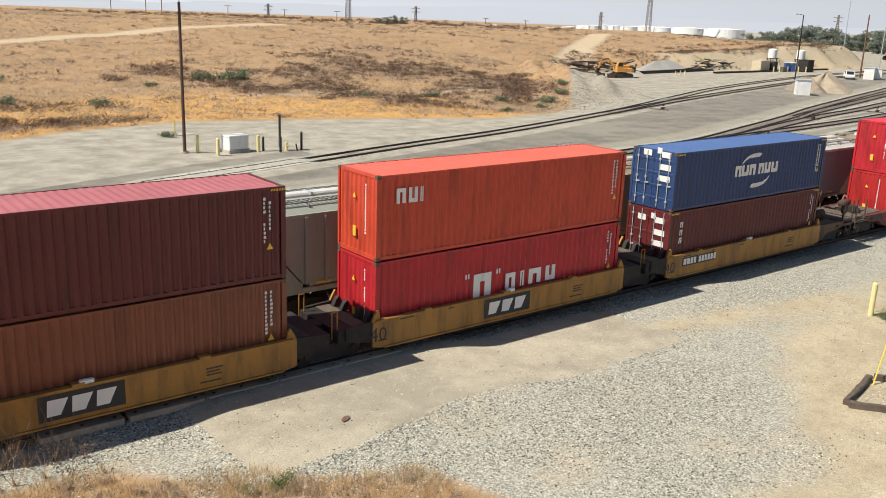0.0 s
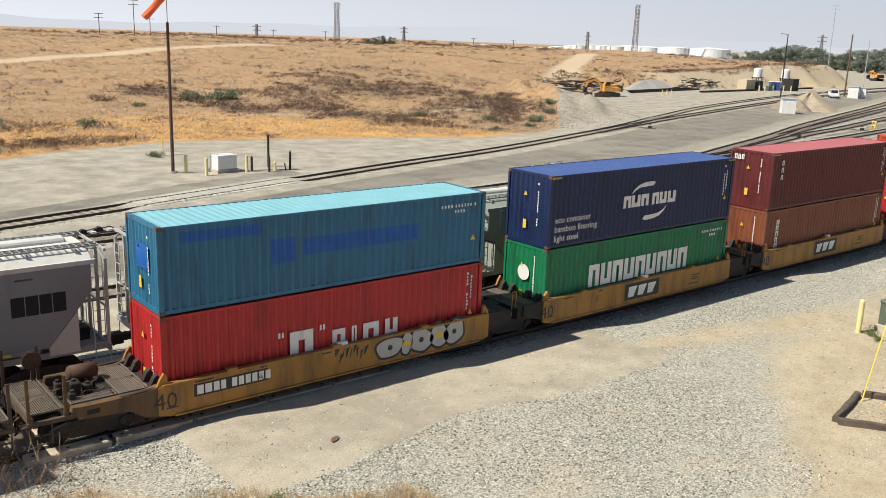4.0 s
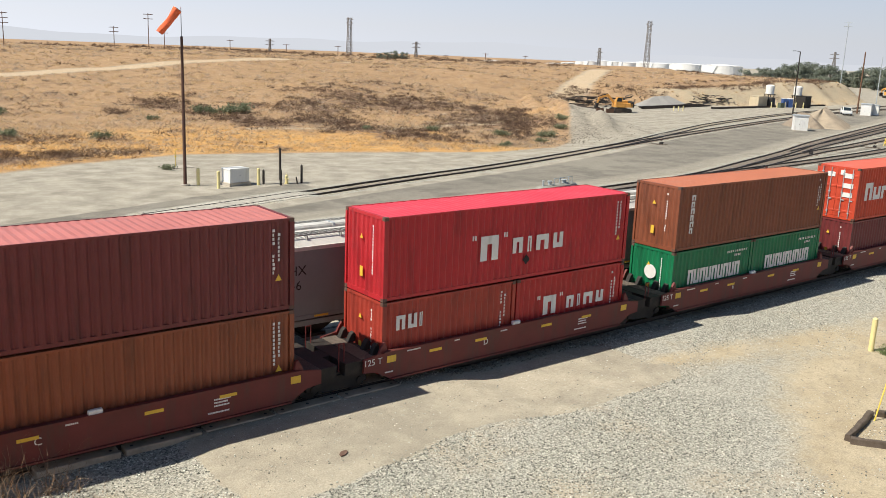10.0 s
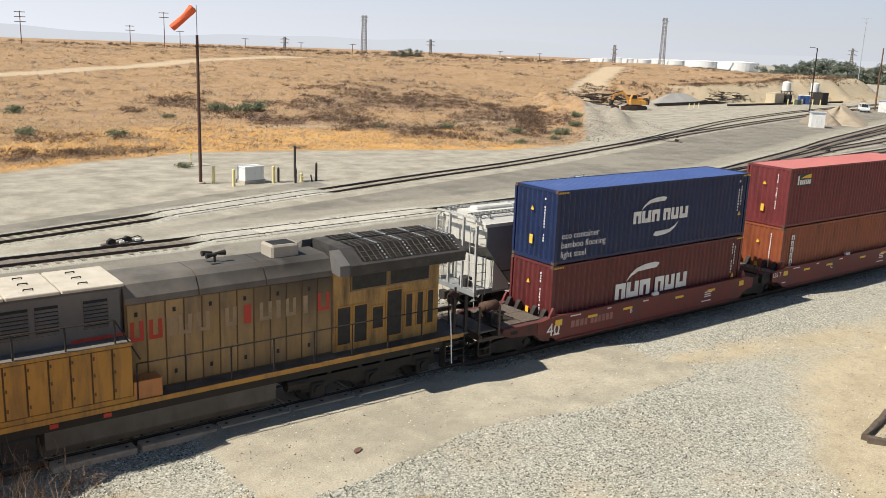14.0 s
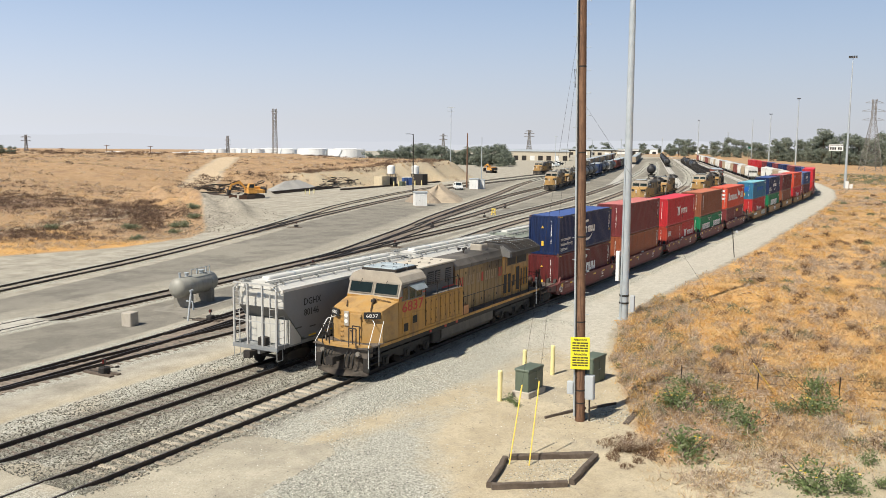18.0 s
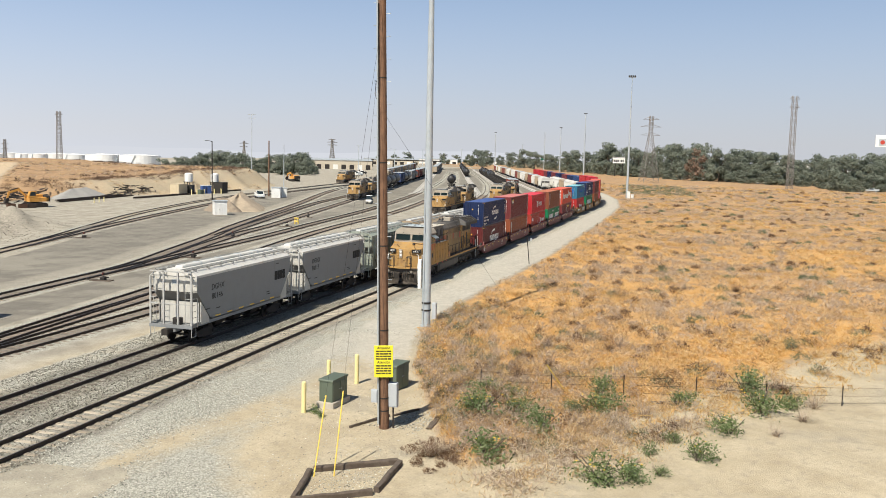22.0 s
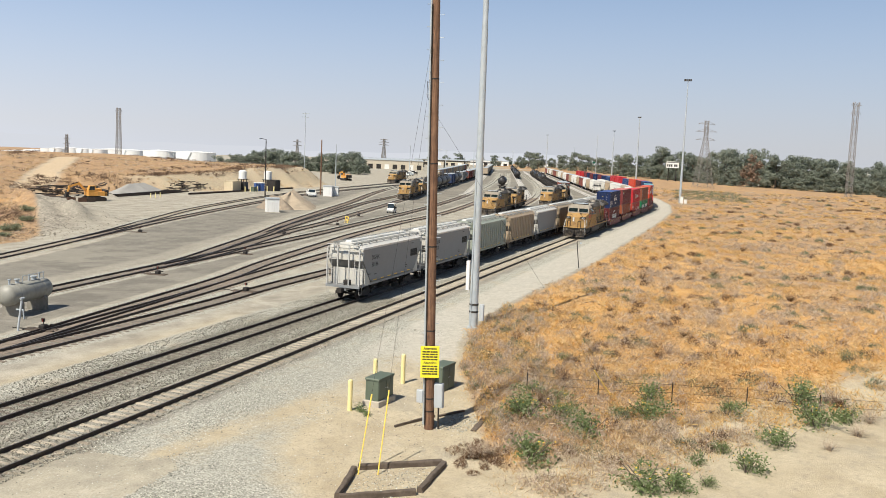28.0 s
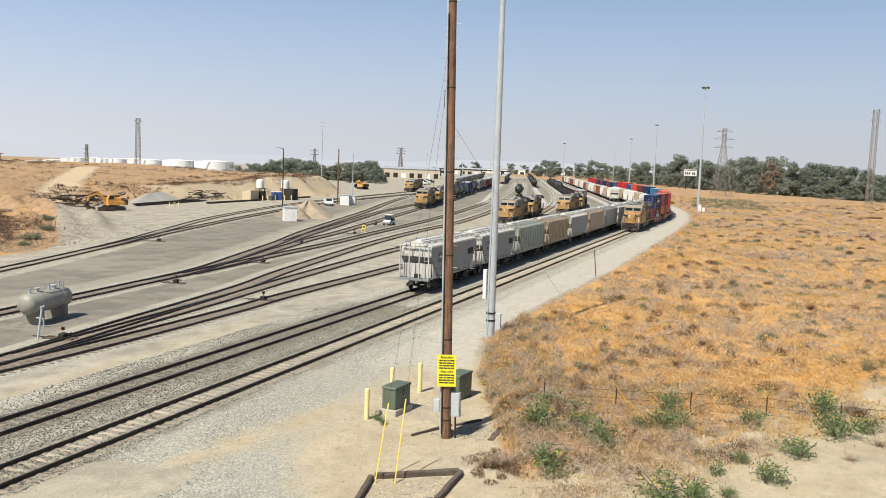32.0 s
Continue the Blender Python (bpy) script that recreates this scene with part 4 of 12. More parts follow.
def mark(name, me, parent, x, z, label="", y=NEAR - 0.006):
    return put(name, me, parent, pose(x, y, z), label)


LOGOS = {}


def rings(bm, x, z, w, h, s):
    """A plain upright block with a slot in place of a letter."""
    a, b, q = x + w * 0.05, x + w * 0.95, min(w * 0.33, h * 0.36)
    if round(x / max(w, 0.1)) % 2:
        prism(bm, ((a, z), (b, z), (b, z + h), (b - q, z + h), (b - q, z + q), (a + q, z + q), (a + q, z + h), (a, z + h)), -0.006, 0)
    else:
        prism(bm, ((a, z), (a + q, z), (a + q, z + h - q), (b - q, z + h - q), (b - q, z), (b, z), (b, z + h), (a, z + h)), -0.006, 0)


def logo(kind):
    """The emblems and brand names: plain blocks in their colours."""
    if kind in LOGOS:
        return LOGOS[kind]
    bm, mat = bmesh.new(), LETTER
    if kind in ("two_words", "two_words_small"):            # a tall initial in quotes and a short word
        k = 1.0 if kind == "two_words" else 0.82
        for x in (0.0, 0.12, 1.5, 1.62):
            prism(bm, [(u * k, w * k) for u, w in ((x, 0.8), (x + 0.07, 0.8), (x + 0.07, 0.98), (x, 0.98))], -0.006, 0)
        rings(bm, 0.36 * k, 0, 0.94 * k, 0.92 * k, 0.2 * k)
        for x, w in ((1.95, 0.55), (2.72, 0.22), (3.14, 0.72), (4.05, 0.58)):
            rings(bm, x * k, 0.12 * k, w * k, 0.6 * k, 0.17 * k)
    elif kind in ("nine_blocks", "nine_small"):
        k, hh = (1.33, 0.94) if kind == "nine_blocks" else (0.80, 0.67)
        for j in range(9):
            rings(bm, j * 0.56 * k, 0, 0.545 * k, hh, 0.15 * k)
    elif kind in ("swooshes", "six_blocks"):
        z, k = (0.50, 0.94) if kind == "swooshes" else (0.0, 1.24)
        for x, w in ((0, 0.55), (0.55, 0.66), (1.22, 0.58), (2.0, 0.53), (2.55, 0.55), (3.14, 0.64)):
            rings(bm, x * k, z, w * k, 0.54 * k, 0.12)
        arc = [(-0.75, -0.22), (-0.62, -0.04), (-0.38, 0.12), (-0.05, 0.20), (0.35, 0.22), (0.52, 0.17), (0.42, 0.05), (0.1, 0.04), (-0.3, 0.02), (-0.55, -0.08)]
        prism(bm, [((1.5 + u * 1.3) * k, z + (0.84 + v * 1.2) * k) for u, v in arc], -0.006, 0)
        if kind == "swooshes":
            prism(bm, [(2.0 - u * 1.25, 0.12 - v * 1.2) for u, v in arc], -0.006, 0)
    elif kind == "long_name":          # a word, an emblem like a bird in flight, a short word
        for x, w in ((0, 0.9), (0.95, 0.86), (1.85, 1.0), (2.9, 0.72), (3.68, 0.76), (4.5, 0.72), (5.28, 0.74)):
            rings(bm, x, 0.0, w, 0.72 if x else 0.98, 0.09)
        prism(bm, [(u * 1.62 - 0.55, w * 1.35 - 0.05) for u, w in ((4.15, -0.05), (4.55, 0.4), (4.1, 1.1), (4.5, 0.95), (5.05, 0.62), (5.15, 0.82), (5.6, 0.55), (5.35, 0.5), (5.75, 0.22), (4.95, 0.42), (4.6, 0.28))], -0.006, 0)
        for x, w in ((8.75, 0.52), (9.35, 0.55), (9.96, 0.56)):
            rings(bm, x, 0.05, w, 0.86, 0.1)
    elif kind == "three_blocks":
        for x, w in ((0, 0.42), (0.5, 0.42), (1.0, 0.14)):
            rings(bm, x, 0, w, 0.52, 0.13)
    elif kind == "six_upright":
        for k in range(6):
            rings(bm, 0, -k * 0.30 - 0.26, 0.30 if k % 2 == 0 else 0.26, 0.26, 0.07)
    elif kind == "three_upright":
        for k in range(3):
            rings(bm, 0, -k * 0.36 - 0.26, 0.22, 0.26, 0.06)
    elif kind == "small_five":
        mat = DECAL_YEL
        for k in range(5):
            rings(bm, k * 0.31, 0, 0.29, 0.34, 0.06)
    elif kind == "panel":
        mat = LETTER_DARK
        box(bm, 0, 1.25, -0.005, 0, 0, 0.62)
    elif kind == "round":
        cyl(bm, (0.0, 0, 0), (-0.006, 0, 0), 0.33, n=20)
    elif kind == "tex":
        for k in range(3):
            rings(bm, k * 0.2, 0, 0.16, 0.26, 0.05)
    elif kind == "patches":
        mat = SCRATCH
        p = (12.192 - 0.32) / 42                            # the pitch of the ribs: the paint lies on them
        for i, j, z0, z1 in ((2, 11, 2.05, 2.38), (12, 15, 1.05, 1.85), (16, 32, 1.2, 1.75)):
            ribbed(bm, 0.16 + i * p, 0.16 + j * p, p, 0.056, z0, z1, 0.009)
    elif kind == "patch_end":
        mat = SCRATCH
        box(bm, -0.006, 0, -0.55, 0.35, 1.2, 1.95)
    nm = "emblem" if kind in ("round", "panel") else "paint_patch" if kind in ("patches", "patch_end") else "brand_block"
    LOGOS[kind] = [mesh(nm, b, mat) for b in islands(bm)]
    return LOGOS[kind]


ECO = [words(w, 0.24 if w[0] == "e" else 0.34 if w[0] == "b" else 0.33, LETTER, 0.008) for w in ("eco container", "bamboo flooring", "light steel")]


def container(color, label, L=12.192, h=2.896, door="right", marks=(), seed=0, code="side", group="containers on the train"):
    c = thing("shipping_container", label, "shipping container", group)
    for nm, me in shell(color, L, h, door):
        put(nm, me, c)
    for x in (0.09, L - 0.09):
        for y in (-1.14, 1.14):
            for z in (0.06, h - 0.06):
                put("corner_casting", CORNER, c, pose(x, y, z))
    if code == "row":
        tagged(mark("code_marks", CODE_ROW, c, L - 1.6, h - 0.45), kind="stuff")
    else:
        tagged(mark("code_marks", CODE_SIDE[seed % 3], c, L - 0.75, h - 0.3), kind="stuff")
    if L > 8:
        mark("warning_triangle", TRI_SIDE, c, L - 0.55, h * 0.34)
    if L > 8 and color in ("navy", "wine", "blue"):
        mark("hazard_stripes", HAZARD, c, 0.05, h - 0.13)
        mark("hazard_stripes", HAZARD, c, L - 0.5, h - 0.13)
    if door != "left":
        tagged(put("code_marks", CODE_END[seed % 3], c, pose(-0.03, -0.62, h - 0.35)), kind="stuff")
        put("warning_triangle", TRI_END, c, pose(-0.028, 0.12, h * 0.68))
        put("placard", PLACARD, c, pose(-0.026, 0.1, h * 0.22))
    else:
        bm = bmesh.new()
        for k, (y, z, w) in enumerate(((-0.9, 2.3, 0.5), (-0.95, 1.75, 0.6), (-0.95, 1.25, 0.6), (-0.4, 2.45, 0.25), (0.15, 2.3, 0.45))):
            box(bm, -0.012, -0.004, y, y + w, z, z + 0.26)
        part("door_labels", bm, LETTER, c, "white label patches on the doors")
    for kind, x, z in marks:
        if kind == "eco":
            for k, me in enumerate(ECO):
                mark("lettering", me, c, x, z - 0.37 * k - (0.08 if k else 0), "white lettering on the side")
        elif kind in ("round", "patch_end"):
            for me in logo(kind):
                put(me.name.split(".")[0], me, c, pose(-0.026, 0, z))
        elif kind == "tex":
            for me in logo(kind):
                put("brand_block", me, c, pose(-0.03, 0.95, z, 0, 0, -90))
        elif kind == "diamond":
            bm = bmesh.new()
            prism(bm, ((-0.18, 0), (0, -0.2), (0.18, 0), (0, 0.2)), -0.004, 0.004, "y")
            part("dark_patch", bm, BLACK, c).matrix_basis = pose(x, NEAR - 0.006, z)
        else:
            for me in logo(kind):
                mark(me.name.split(".")[0], me, c, x, z)
            if kind == "panel":
                bm = bmesh.new()
                box(bm, 0.05, 0.18, -0.004, 0, 0.07, 0.52), bars(bm, 0.26, 0.07, (0.6, 0.5, 0.5, 0.5, 0.5, 0.6), 0.23, 0, 0.004)
                mark("panel_lettering", mesh("panel_lettering", bm, LETTER), c, x, z, y=NEAR - 0.013)
                bm = bmesh.new()
                prism(bm, ((0.3, 0.38), (1.2, 0.36), (1.2, 0.57), (0.75, 0.52)), -0.004, 0)
                mark("panel_stripe", mesh("panel_stripe", bm, DECAL_YEL), c, x, z, y=NEAR - 0.013)
    return c


HC, STD = 2.896, 2.591
LOW = 0.43


# ---- well cars ----
WELL_RED = paint("well_car_red", (0.125, 0.020, 0.017), 1.3, (0.07, 0.045, 0.035), 0.5, 0.6)
WELL_YEL = paint("well_car_yellow", (0.33, 0.162, 0.03), 1.2, (0.10, 0.06, 0.03), 0.6, 0.6)
GRATE = surf("steel_grating", (0.14, 0.115, 0.095), (0.2, 0.165, 0.135), 6, 0.7, 0.2, 0.4, 60)
FADED_MARK = paint("faded_white_marks", (0.27, 0.13, 0.11), 1.1, (0.14, 0.05, 0.045), 0.5, 0.7)
TTX_BOX = paint("black_nameplate", (0.022, 0.022, 0.022), 1.3, (0.1, 0.08, 0.06), 0.25, 0.6)
bm = bmesh.new()
cyl(bm, (0, -0.80, 0), (0, -0.70, 0), 0.42, n=20), cyl(bm, (0, 0.70, 0), (0, 0.80, 0), 0.42, n=20)
cyl(bm, (0, -0.70, 0), (0, -0.67, 0), 0.45, n=20), cyl(bm, (0, 0.67, 0), (0, 0.70, 0), 0.45, n=20)
cyl(bm, (0, -1.0, 0), (0, 1.0, 0), 0.08, n=8)
for y in (-0.81, 0.81):
    for k in range(4):
        a = k * math.pi / 2
        box(bm, 0.2 * math.cos(a) - 0.04, 0.2 * math.cos(a) + 0.04, y - 0.012, y + 0.012, 0.2 * math.sin(a) - 0.04, 0.2 * math.sin(a) + 0.04)
WHEELSET = mesh("wheelset", bm, STEEL_DARK)
bm = bmesh.new()
for s in (-1, 1):
    y = s * 1.0
    prism(bm, ((-1.15, 0.5), (-0.9, 0.62), (-0.45, 0.72), (0.45, 0.72), (0.9, 0.62), (1.15, 0.5), (1.15, 0.34), (0.85, 0.34), (0.5, 0.22), (-0.5, 0.22), (-0.85, 0.34), (-1.15, 0.34)), y - 0.07, y + 0.07)
    for x in (-0.2, 0.0, 0.2):
        cyl(bm, (x, y - s * 0.02, 0.26), (x, y - s * 0.02, 0.66), 0.085, n=8)
    for x in (-0.88, 0.88):
        cyl(bm, (x, y, 0.42), (x, y + s * 0.13, 0.42), 0.12, n=10)
box(bm, -0.2, 0.2, -1.0, 1.0, 0.45, 0.8)
BOGIE = mesh("truck_frame", bm, STEEL_DARK)


def truck(parent, x, z=0.04):
    t = put("truck", BOGIE, parent, pose(x, 0, z))
    for dx in (-0.88, 0.88):
        put("wheelset", WHEELSET, t, pose(dx, 0, 0.42))
    return t


bm = bmesh.new()
box(bm, -0.55, 0.55, -0.14, 0.14, 0.78, 1.0), box(bm, -0.78, -0.5, -0.2, 0.2, 0.72, 1.06)
COUPLER = mesh("coupler", bm, RUST)
WELLS = {}


def text_mesh(key, *a):
    if key not in WELLS:
        WELLS[key] = words(*a)
    return WELLS[key]


def well_meshes(col):
    if col in WELLS:
        return WELLS[col]
    mat = {"red": WELL_RED, "yellow": WELL_YEL}[col]
    out = {}
    for s in (-1, 1):
        bm = bmesh.new()
        y0, y1p = sorted((s * 1.44, s * 1.36))
        if col == "red":
            prism(bm, ((-0.85, 1.24), (-0.85, 0.78), (-0.35, 0.72), (0.25, 0.38), (11.95, 0.38), (12.55, 0.72), (13.05, 0.78), (13.05, 1.24), (12.3, 1.36), (-0.1, 1.36)), y0, y1p)
        else:
            prism(bm, ((-0.22, 1.31), (-0.22, 0.46), (0.1, 0.38), (12.1, 0.38), (12.42, 0.46), (12.42, 1.31), (12.3, 1.36), (-0.1, 1.36)), y0, y1p)
        f0, f1 = sorted((s * 1.50, s * 1.30))
        box(bm, -0.1, 12.3, f0, f1, 1.32, 1.39)
        box(bm, 0.25, 11.95, f0, f1, 0.36, 0.42)
        out["side_sill" + str(s)] = mesh("side_sill", bm, mat)
    for s in (-1, 1):
        bm = bmesh.new()
        y0, y1p = sorted((s * 1.40, s * 1.28))
        prism(bm, ((-1.25, 1.28), (-1.25, 0.86), (-0.75, 0.70), (-0.22, 0.62), (-0.22, 1.34)), y0, y1p)
        out["end_gusset" + str(s)] = mesh("end_gusset", bm, STEEL_DARK)
    bm = bmesh.new()
    for k in range(9):
        x = 0.2 + k * 1.47
        box(bm, x, x + 0.18, -1.36, 1.36, 0.34, 0.42)
    out["floor_beams"] = mesh("floor_beams", bm, STEEL_DARK)
    bm = bmesh.new()
    prism(bm, ((-0.34, 1.24), (-0.06, 1.24), (-0.03, 1.50), (-0.10, 1.60), (-0.20, 1.52)), -0.10, 0.10)
    out["container_guide"] = mesh("container_guide", bm, STEEL_DARK)
    bm = bmesh.new()
    prism(bm, ((-0.24, 1.33), (0.10, 1.33), (0.06, 1.64), (-0.02, 1.72), (-0.14, 1.54)), -0.05, 0.05)
    out["corner_guide"] = mesh("corner_guide", bm, mat)
    bm = bmesh.new()
    box(bm, -1.5, -0.12, -1.34, 1.34, 1.16, 1.22)
    prism(bm, ((-1.5, 0.78), (-0.4, 0.72), (-0.1, 1.16), (-1.5, 1.16)), -1.3, 1.3)
    out["end_deck"] = mesh("end_deck", bm, STEEL_DARK)
    bm = bmesh.new()
    for k in range(14):
        box(bm, -0.85 + k * 0.04, -0.83 + k * 0.04, -1.3, 1.3, 1.222, 1.245)
    for y in (-1.3, 0, 1.28):
        box(bm, -0.86, -0.3, y, y + 0.02, 1.222, 1.248)
    out["walkway"] = mesh("walkway", bm, GRATE)
    bm = bmesh.new()
    for x in (1.88, 3.98, 7.33, 9.58):
        box(bm, x, x + 0.55, -1.452, -1.444, 1.03, 1.13)
    box(bm, 0.08, 0.45, -1.452, -1.444, 0.98, 1.22), box(bm, 11.95, 12.3, -1.452, -1.444, 0.98, 1.22)
    out["marker_plates"] = [mesh("marker_plate", b, DECAL_YEL) for b in islands(bm)]
    bm = bmesh.new()
    for x, z, w in ((0.9, 1.24, 0.9), (9.4, 1.0, 0.8), (9.4, 0.9, 0.7), (9.4, 0.8, 0.75), (9.2, 0.6, 1.0), (3.0, 1.24, 0.4), (0.0, 0.62, 0.5), (5.2, 1.22, 0.5)):
        bars(bm, x, z, [0.8] * int(w / 0.07), 0.05, -1.444, 0.006)
    out["stencil_marks"] = mesh("stencil_marks", bm, LETTER if col == "red" else LETTER_DARK)
    bm = bmesh.new()
    rbox(bm, -0.2, 0.2, -0.07, 0.07, 0, 0.12, 0.03)
    out["roller"] = mesh("roller", bm, WHITE)
    WELLS[col] = out
    return out


bm = bmesh.new()
cyl(bm, (-0.55, 0.1, 1.75), (0.15, 0.1, 1.75), 0.22, n=14)
dome(bm, (0.15, 0.1, 1.75), 0.1, 0.22, 0.22, 12, 4, True), dome(bm, (-0.55, 0.1, 1.75), 0.1, 0.22, 0.22, 12, 4, True)
for x in (-0.4, 0.0):
    box(bm, x - 0.04, x + 0.04, -0.1, 0.3, 1.2, 1.56)
AIR_TANK = mesh("air_reservoir", bm, RUST, True)
bm = bmesh.new()
for s in range(2):
    cyl(bm, (0, 0.05 - 0.1 * s, 0.62), (0, 0.08 - 0.1 * s, 0.62), 0.27, n=16)
for k in range(3):
    a = k * math.pi / 3
    cyl(bm, (0.26 * math.cos(a), 0.02, 0.62 + 0.26 * math.sin(a)), (-0.26 * math.cos(a), 0.02, 0.62 - 0.26 * math.sin(a)), 0.02, n=5)
box(bm, -0.05, 0.05, -0.03, 0.03, 0, 0.7)
HANDBRAKE = mesh("hand_brake", bm, RUST)


def well_unit(col, left_end=False, right_end=False, letter="", left_num="40", number=False, ttx=False, far=False):
    u = thing("well_car_unit", ("rust-red" if col == "red" else "weathered yellow") + " well car unit on the main track carrying stacked containers", "well car", "well cars")
    w = well_meshes(col)
    mat = WELL_RED if col == "red" else WELL_YEL
    for s in (-1, 1):
        put("side_sill", w["side_sill" + str(s)], u)
    put("floor_beams", w["floor_beams"], u)
    flip = pose(12.2, 0, 0, 0, 0, 180)
    for m in (pose(0, 0, 0), flip):
        for y in () if far else (-1.02, -0.47, 0.47, 1.02):
            put("container_guide", w["container_guide"], u, m @ pose(0, y, 0))
        for y in (-1.36, 1.36):
            put("corner_guide", w["corner_guide"], u, m @ pose(0, y, 0))
        put("end_deck", w["end_deck"], u, m)
        if col == "yellow":
            put("end_gusset", w["end_gusset-1"], u, m), put("end_gusset", w["end_gusset1"], u, m)
        tagged(put("walkway", w["walkway"], u, m), kind="stuff")
    put("roller", w["roller"], u, pose(6.0, -1.4, 1.39), "white roller on the sill")
    if col == "red":
        for me_ in () if far else w["marker_plates"]:
            put("marker_plate", me_, u, label="small yellow marker plate")
    else:
        for x in (1.9, 5.6, 9.2):
            bm = bmesh.new()
            box(bm, x, x + 0.32, -1.5, -1.3, 1.39, 1.46)
            part("lashing_pad", bm, WELL_YEL, u)
    tagged(put("stencil_marks", w["stencil_marks"], u), kind="stuff")
    lm = LETTER if col == "red" else LETTER_DARK
    put("car_number", text_mesh(("n", left_num, col), left_num, 0.5 if left_num == "40" else 0.22, lm), u, pose(-0.35 if left_num == "40" else -0.8, -1.447, 0.62 if left_num == "40" else 1.0))
    if right_end and col == "red" and not far:
        put("car_number", text_mesh(("n", "40", col), "40", 0.5, lm), u, pose(11.1, -1.447, 0.62))
    if letter:
        put("unit_letter", text_mesh(("l", letter, col), letter, 0.22, lm), u, pose(4.4 if col == "red" else 2.9, -1.447, 0.85))
    if number:
        bm = bmesh.new()
        bars(bm, 8.6 if right_end and col == "red" else 0.95, 0.78 if col == "red" else 0.86, (0.7, 0.75, 0.65, 0.55, 0, 0.6, 0.6, 0.6, 0.6, 0.6, 0.6), 0.28, -1.444, 0.006, 0.2)
        tagged(part("reporting_marks", bm, FADED_MARK if col == "red" else LETTER, u, "faded reporting marks"), kind="stuff")
        if col == "yellow":
            bm = bmesh.new()
            box(bm, 0.85, 3.25, -1.4438, -1.4418, 0.80, 1.20)
            part("number_plate", bm, TTX_BOX, u, "black plate under the marks")
    if ttx:
        bm = bmesh.new()
        box(bm, 4.7, 7.0, -1.456, -1.444, 0.54, 1.27)
        part("nameplate", bm, TTX_BOX, u, "black nameplate")
        bm = bmesh.new()
        for x in (4.9, 5.55, 6.2):
            prism(bm, ((x, 0.67), (x + 0.36, 0.67), (x + 0.58, 1.13), (x + 0.04, 1.13)), -1.462, -1.456)
        part_each("brand_block", bm, LETTER, u)
    # the truck at its left end; an end unit has a long platform there
    if left_end:
        truck(u, -2.0)
        end_platform(u, pose(0, 0, 0), mat, col)
    else:
        truck(u, -1.66)
        bm = bmesh.new()
        box(bm, -2.6, -0.8, -0.32, 0.32, 0.86, 1.12)
        cyl(bm, (-1.66, 0, 0.8), (-1.66, 0, 1.2), 0.34, n=14)
        part("articulation_joint", bm, STEEL_DARK, u)
        bm = bmesh.new()
        for y in (-1.1, 1.1):
            bm = bmesh.new()
            tube(bm, [(-1.62, y, 0.9), (-1.62, y, 1.85), (-1.42, y, 1.85), (-1.42, y, 1.2)], 0.022, 6)
            part("grab_rail", bm, mat, u)
        for k in range(3):
            bm = bmesh.new()
            tube(bm, [(-2.3 + j * 0.22, -0.5 + 0.45 * k, 1.05 - 0.22 * math.sin(j / 6 * math.pi)) for j in range(7)], 0.025, 5)
            part("air_hose", bm, BLACK, u)
    if right_end:
        truck(u, 14.2)
        end_platform(u, flip, mat, col)
    return u


GRIMY = surf("grimy_brown_steel", (0.07, 0.050, 0.036), (0.125, 0.085, 0.058), 2, 0.8, 0, 0.2, 40, (0.032, 0.027, 0.022), 1.2, 0.6)


PLATES = {}


def grate(x0, x1, y0, y1, z=1.30, step=0.055):
    """An open steel grating: a rim with cross bars."""
    bm = bmesh.new()
    for k in range(int((x1 - x0) / step)):
        box(bm, x0 + k * step, x0 + k * step + 0.02, y0, y1, z - 0.03, z)
    for y in (y0, (y0 + y1) / 2, y1 - 0.03):
        box(bm, x0, x1, y, y + 0.03, z - 0.05, z + 0.006)
    for x in (x0 - 0.03, x1):
        box(bm, x, x + 0.03, y0, y1, z - 0.05, z + 0.006)
    return mesh("walkway_grating", bm, GRATE)


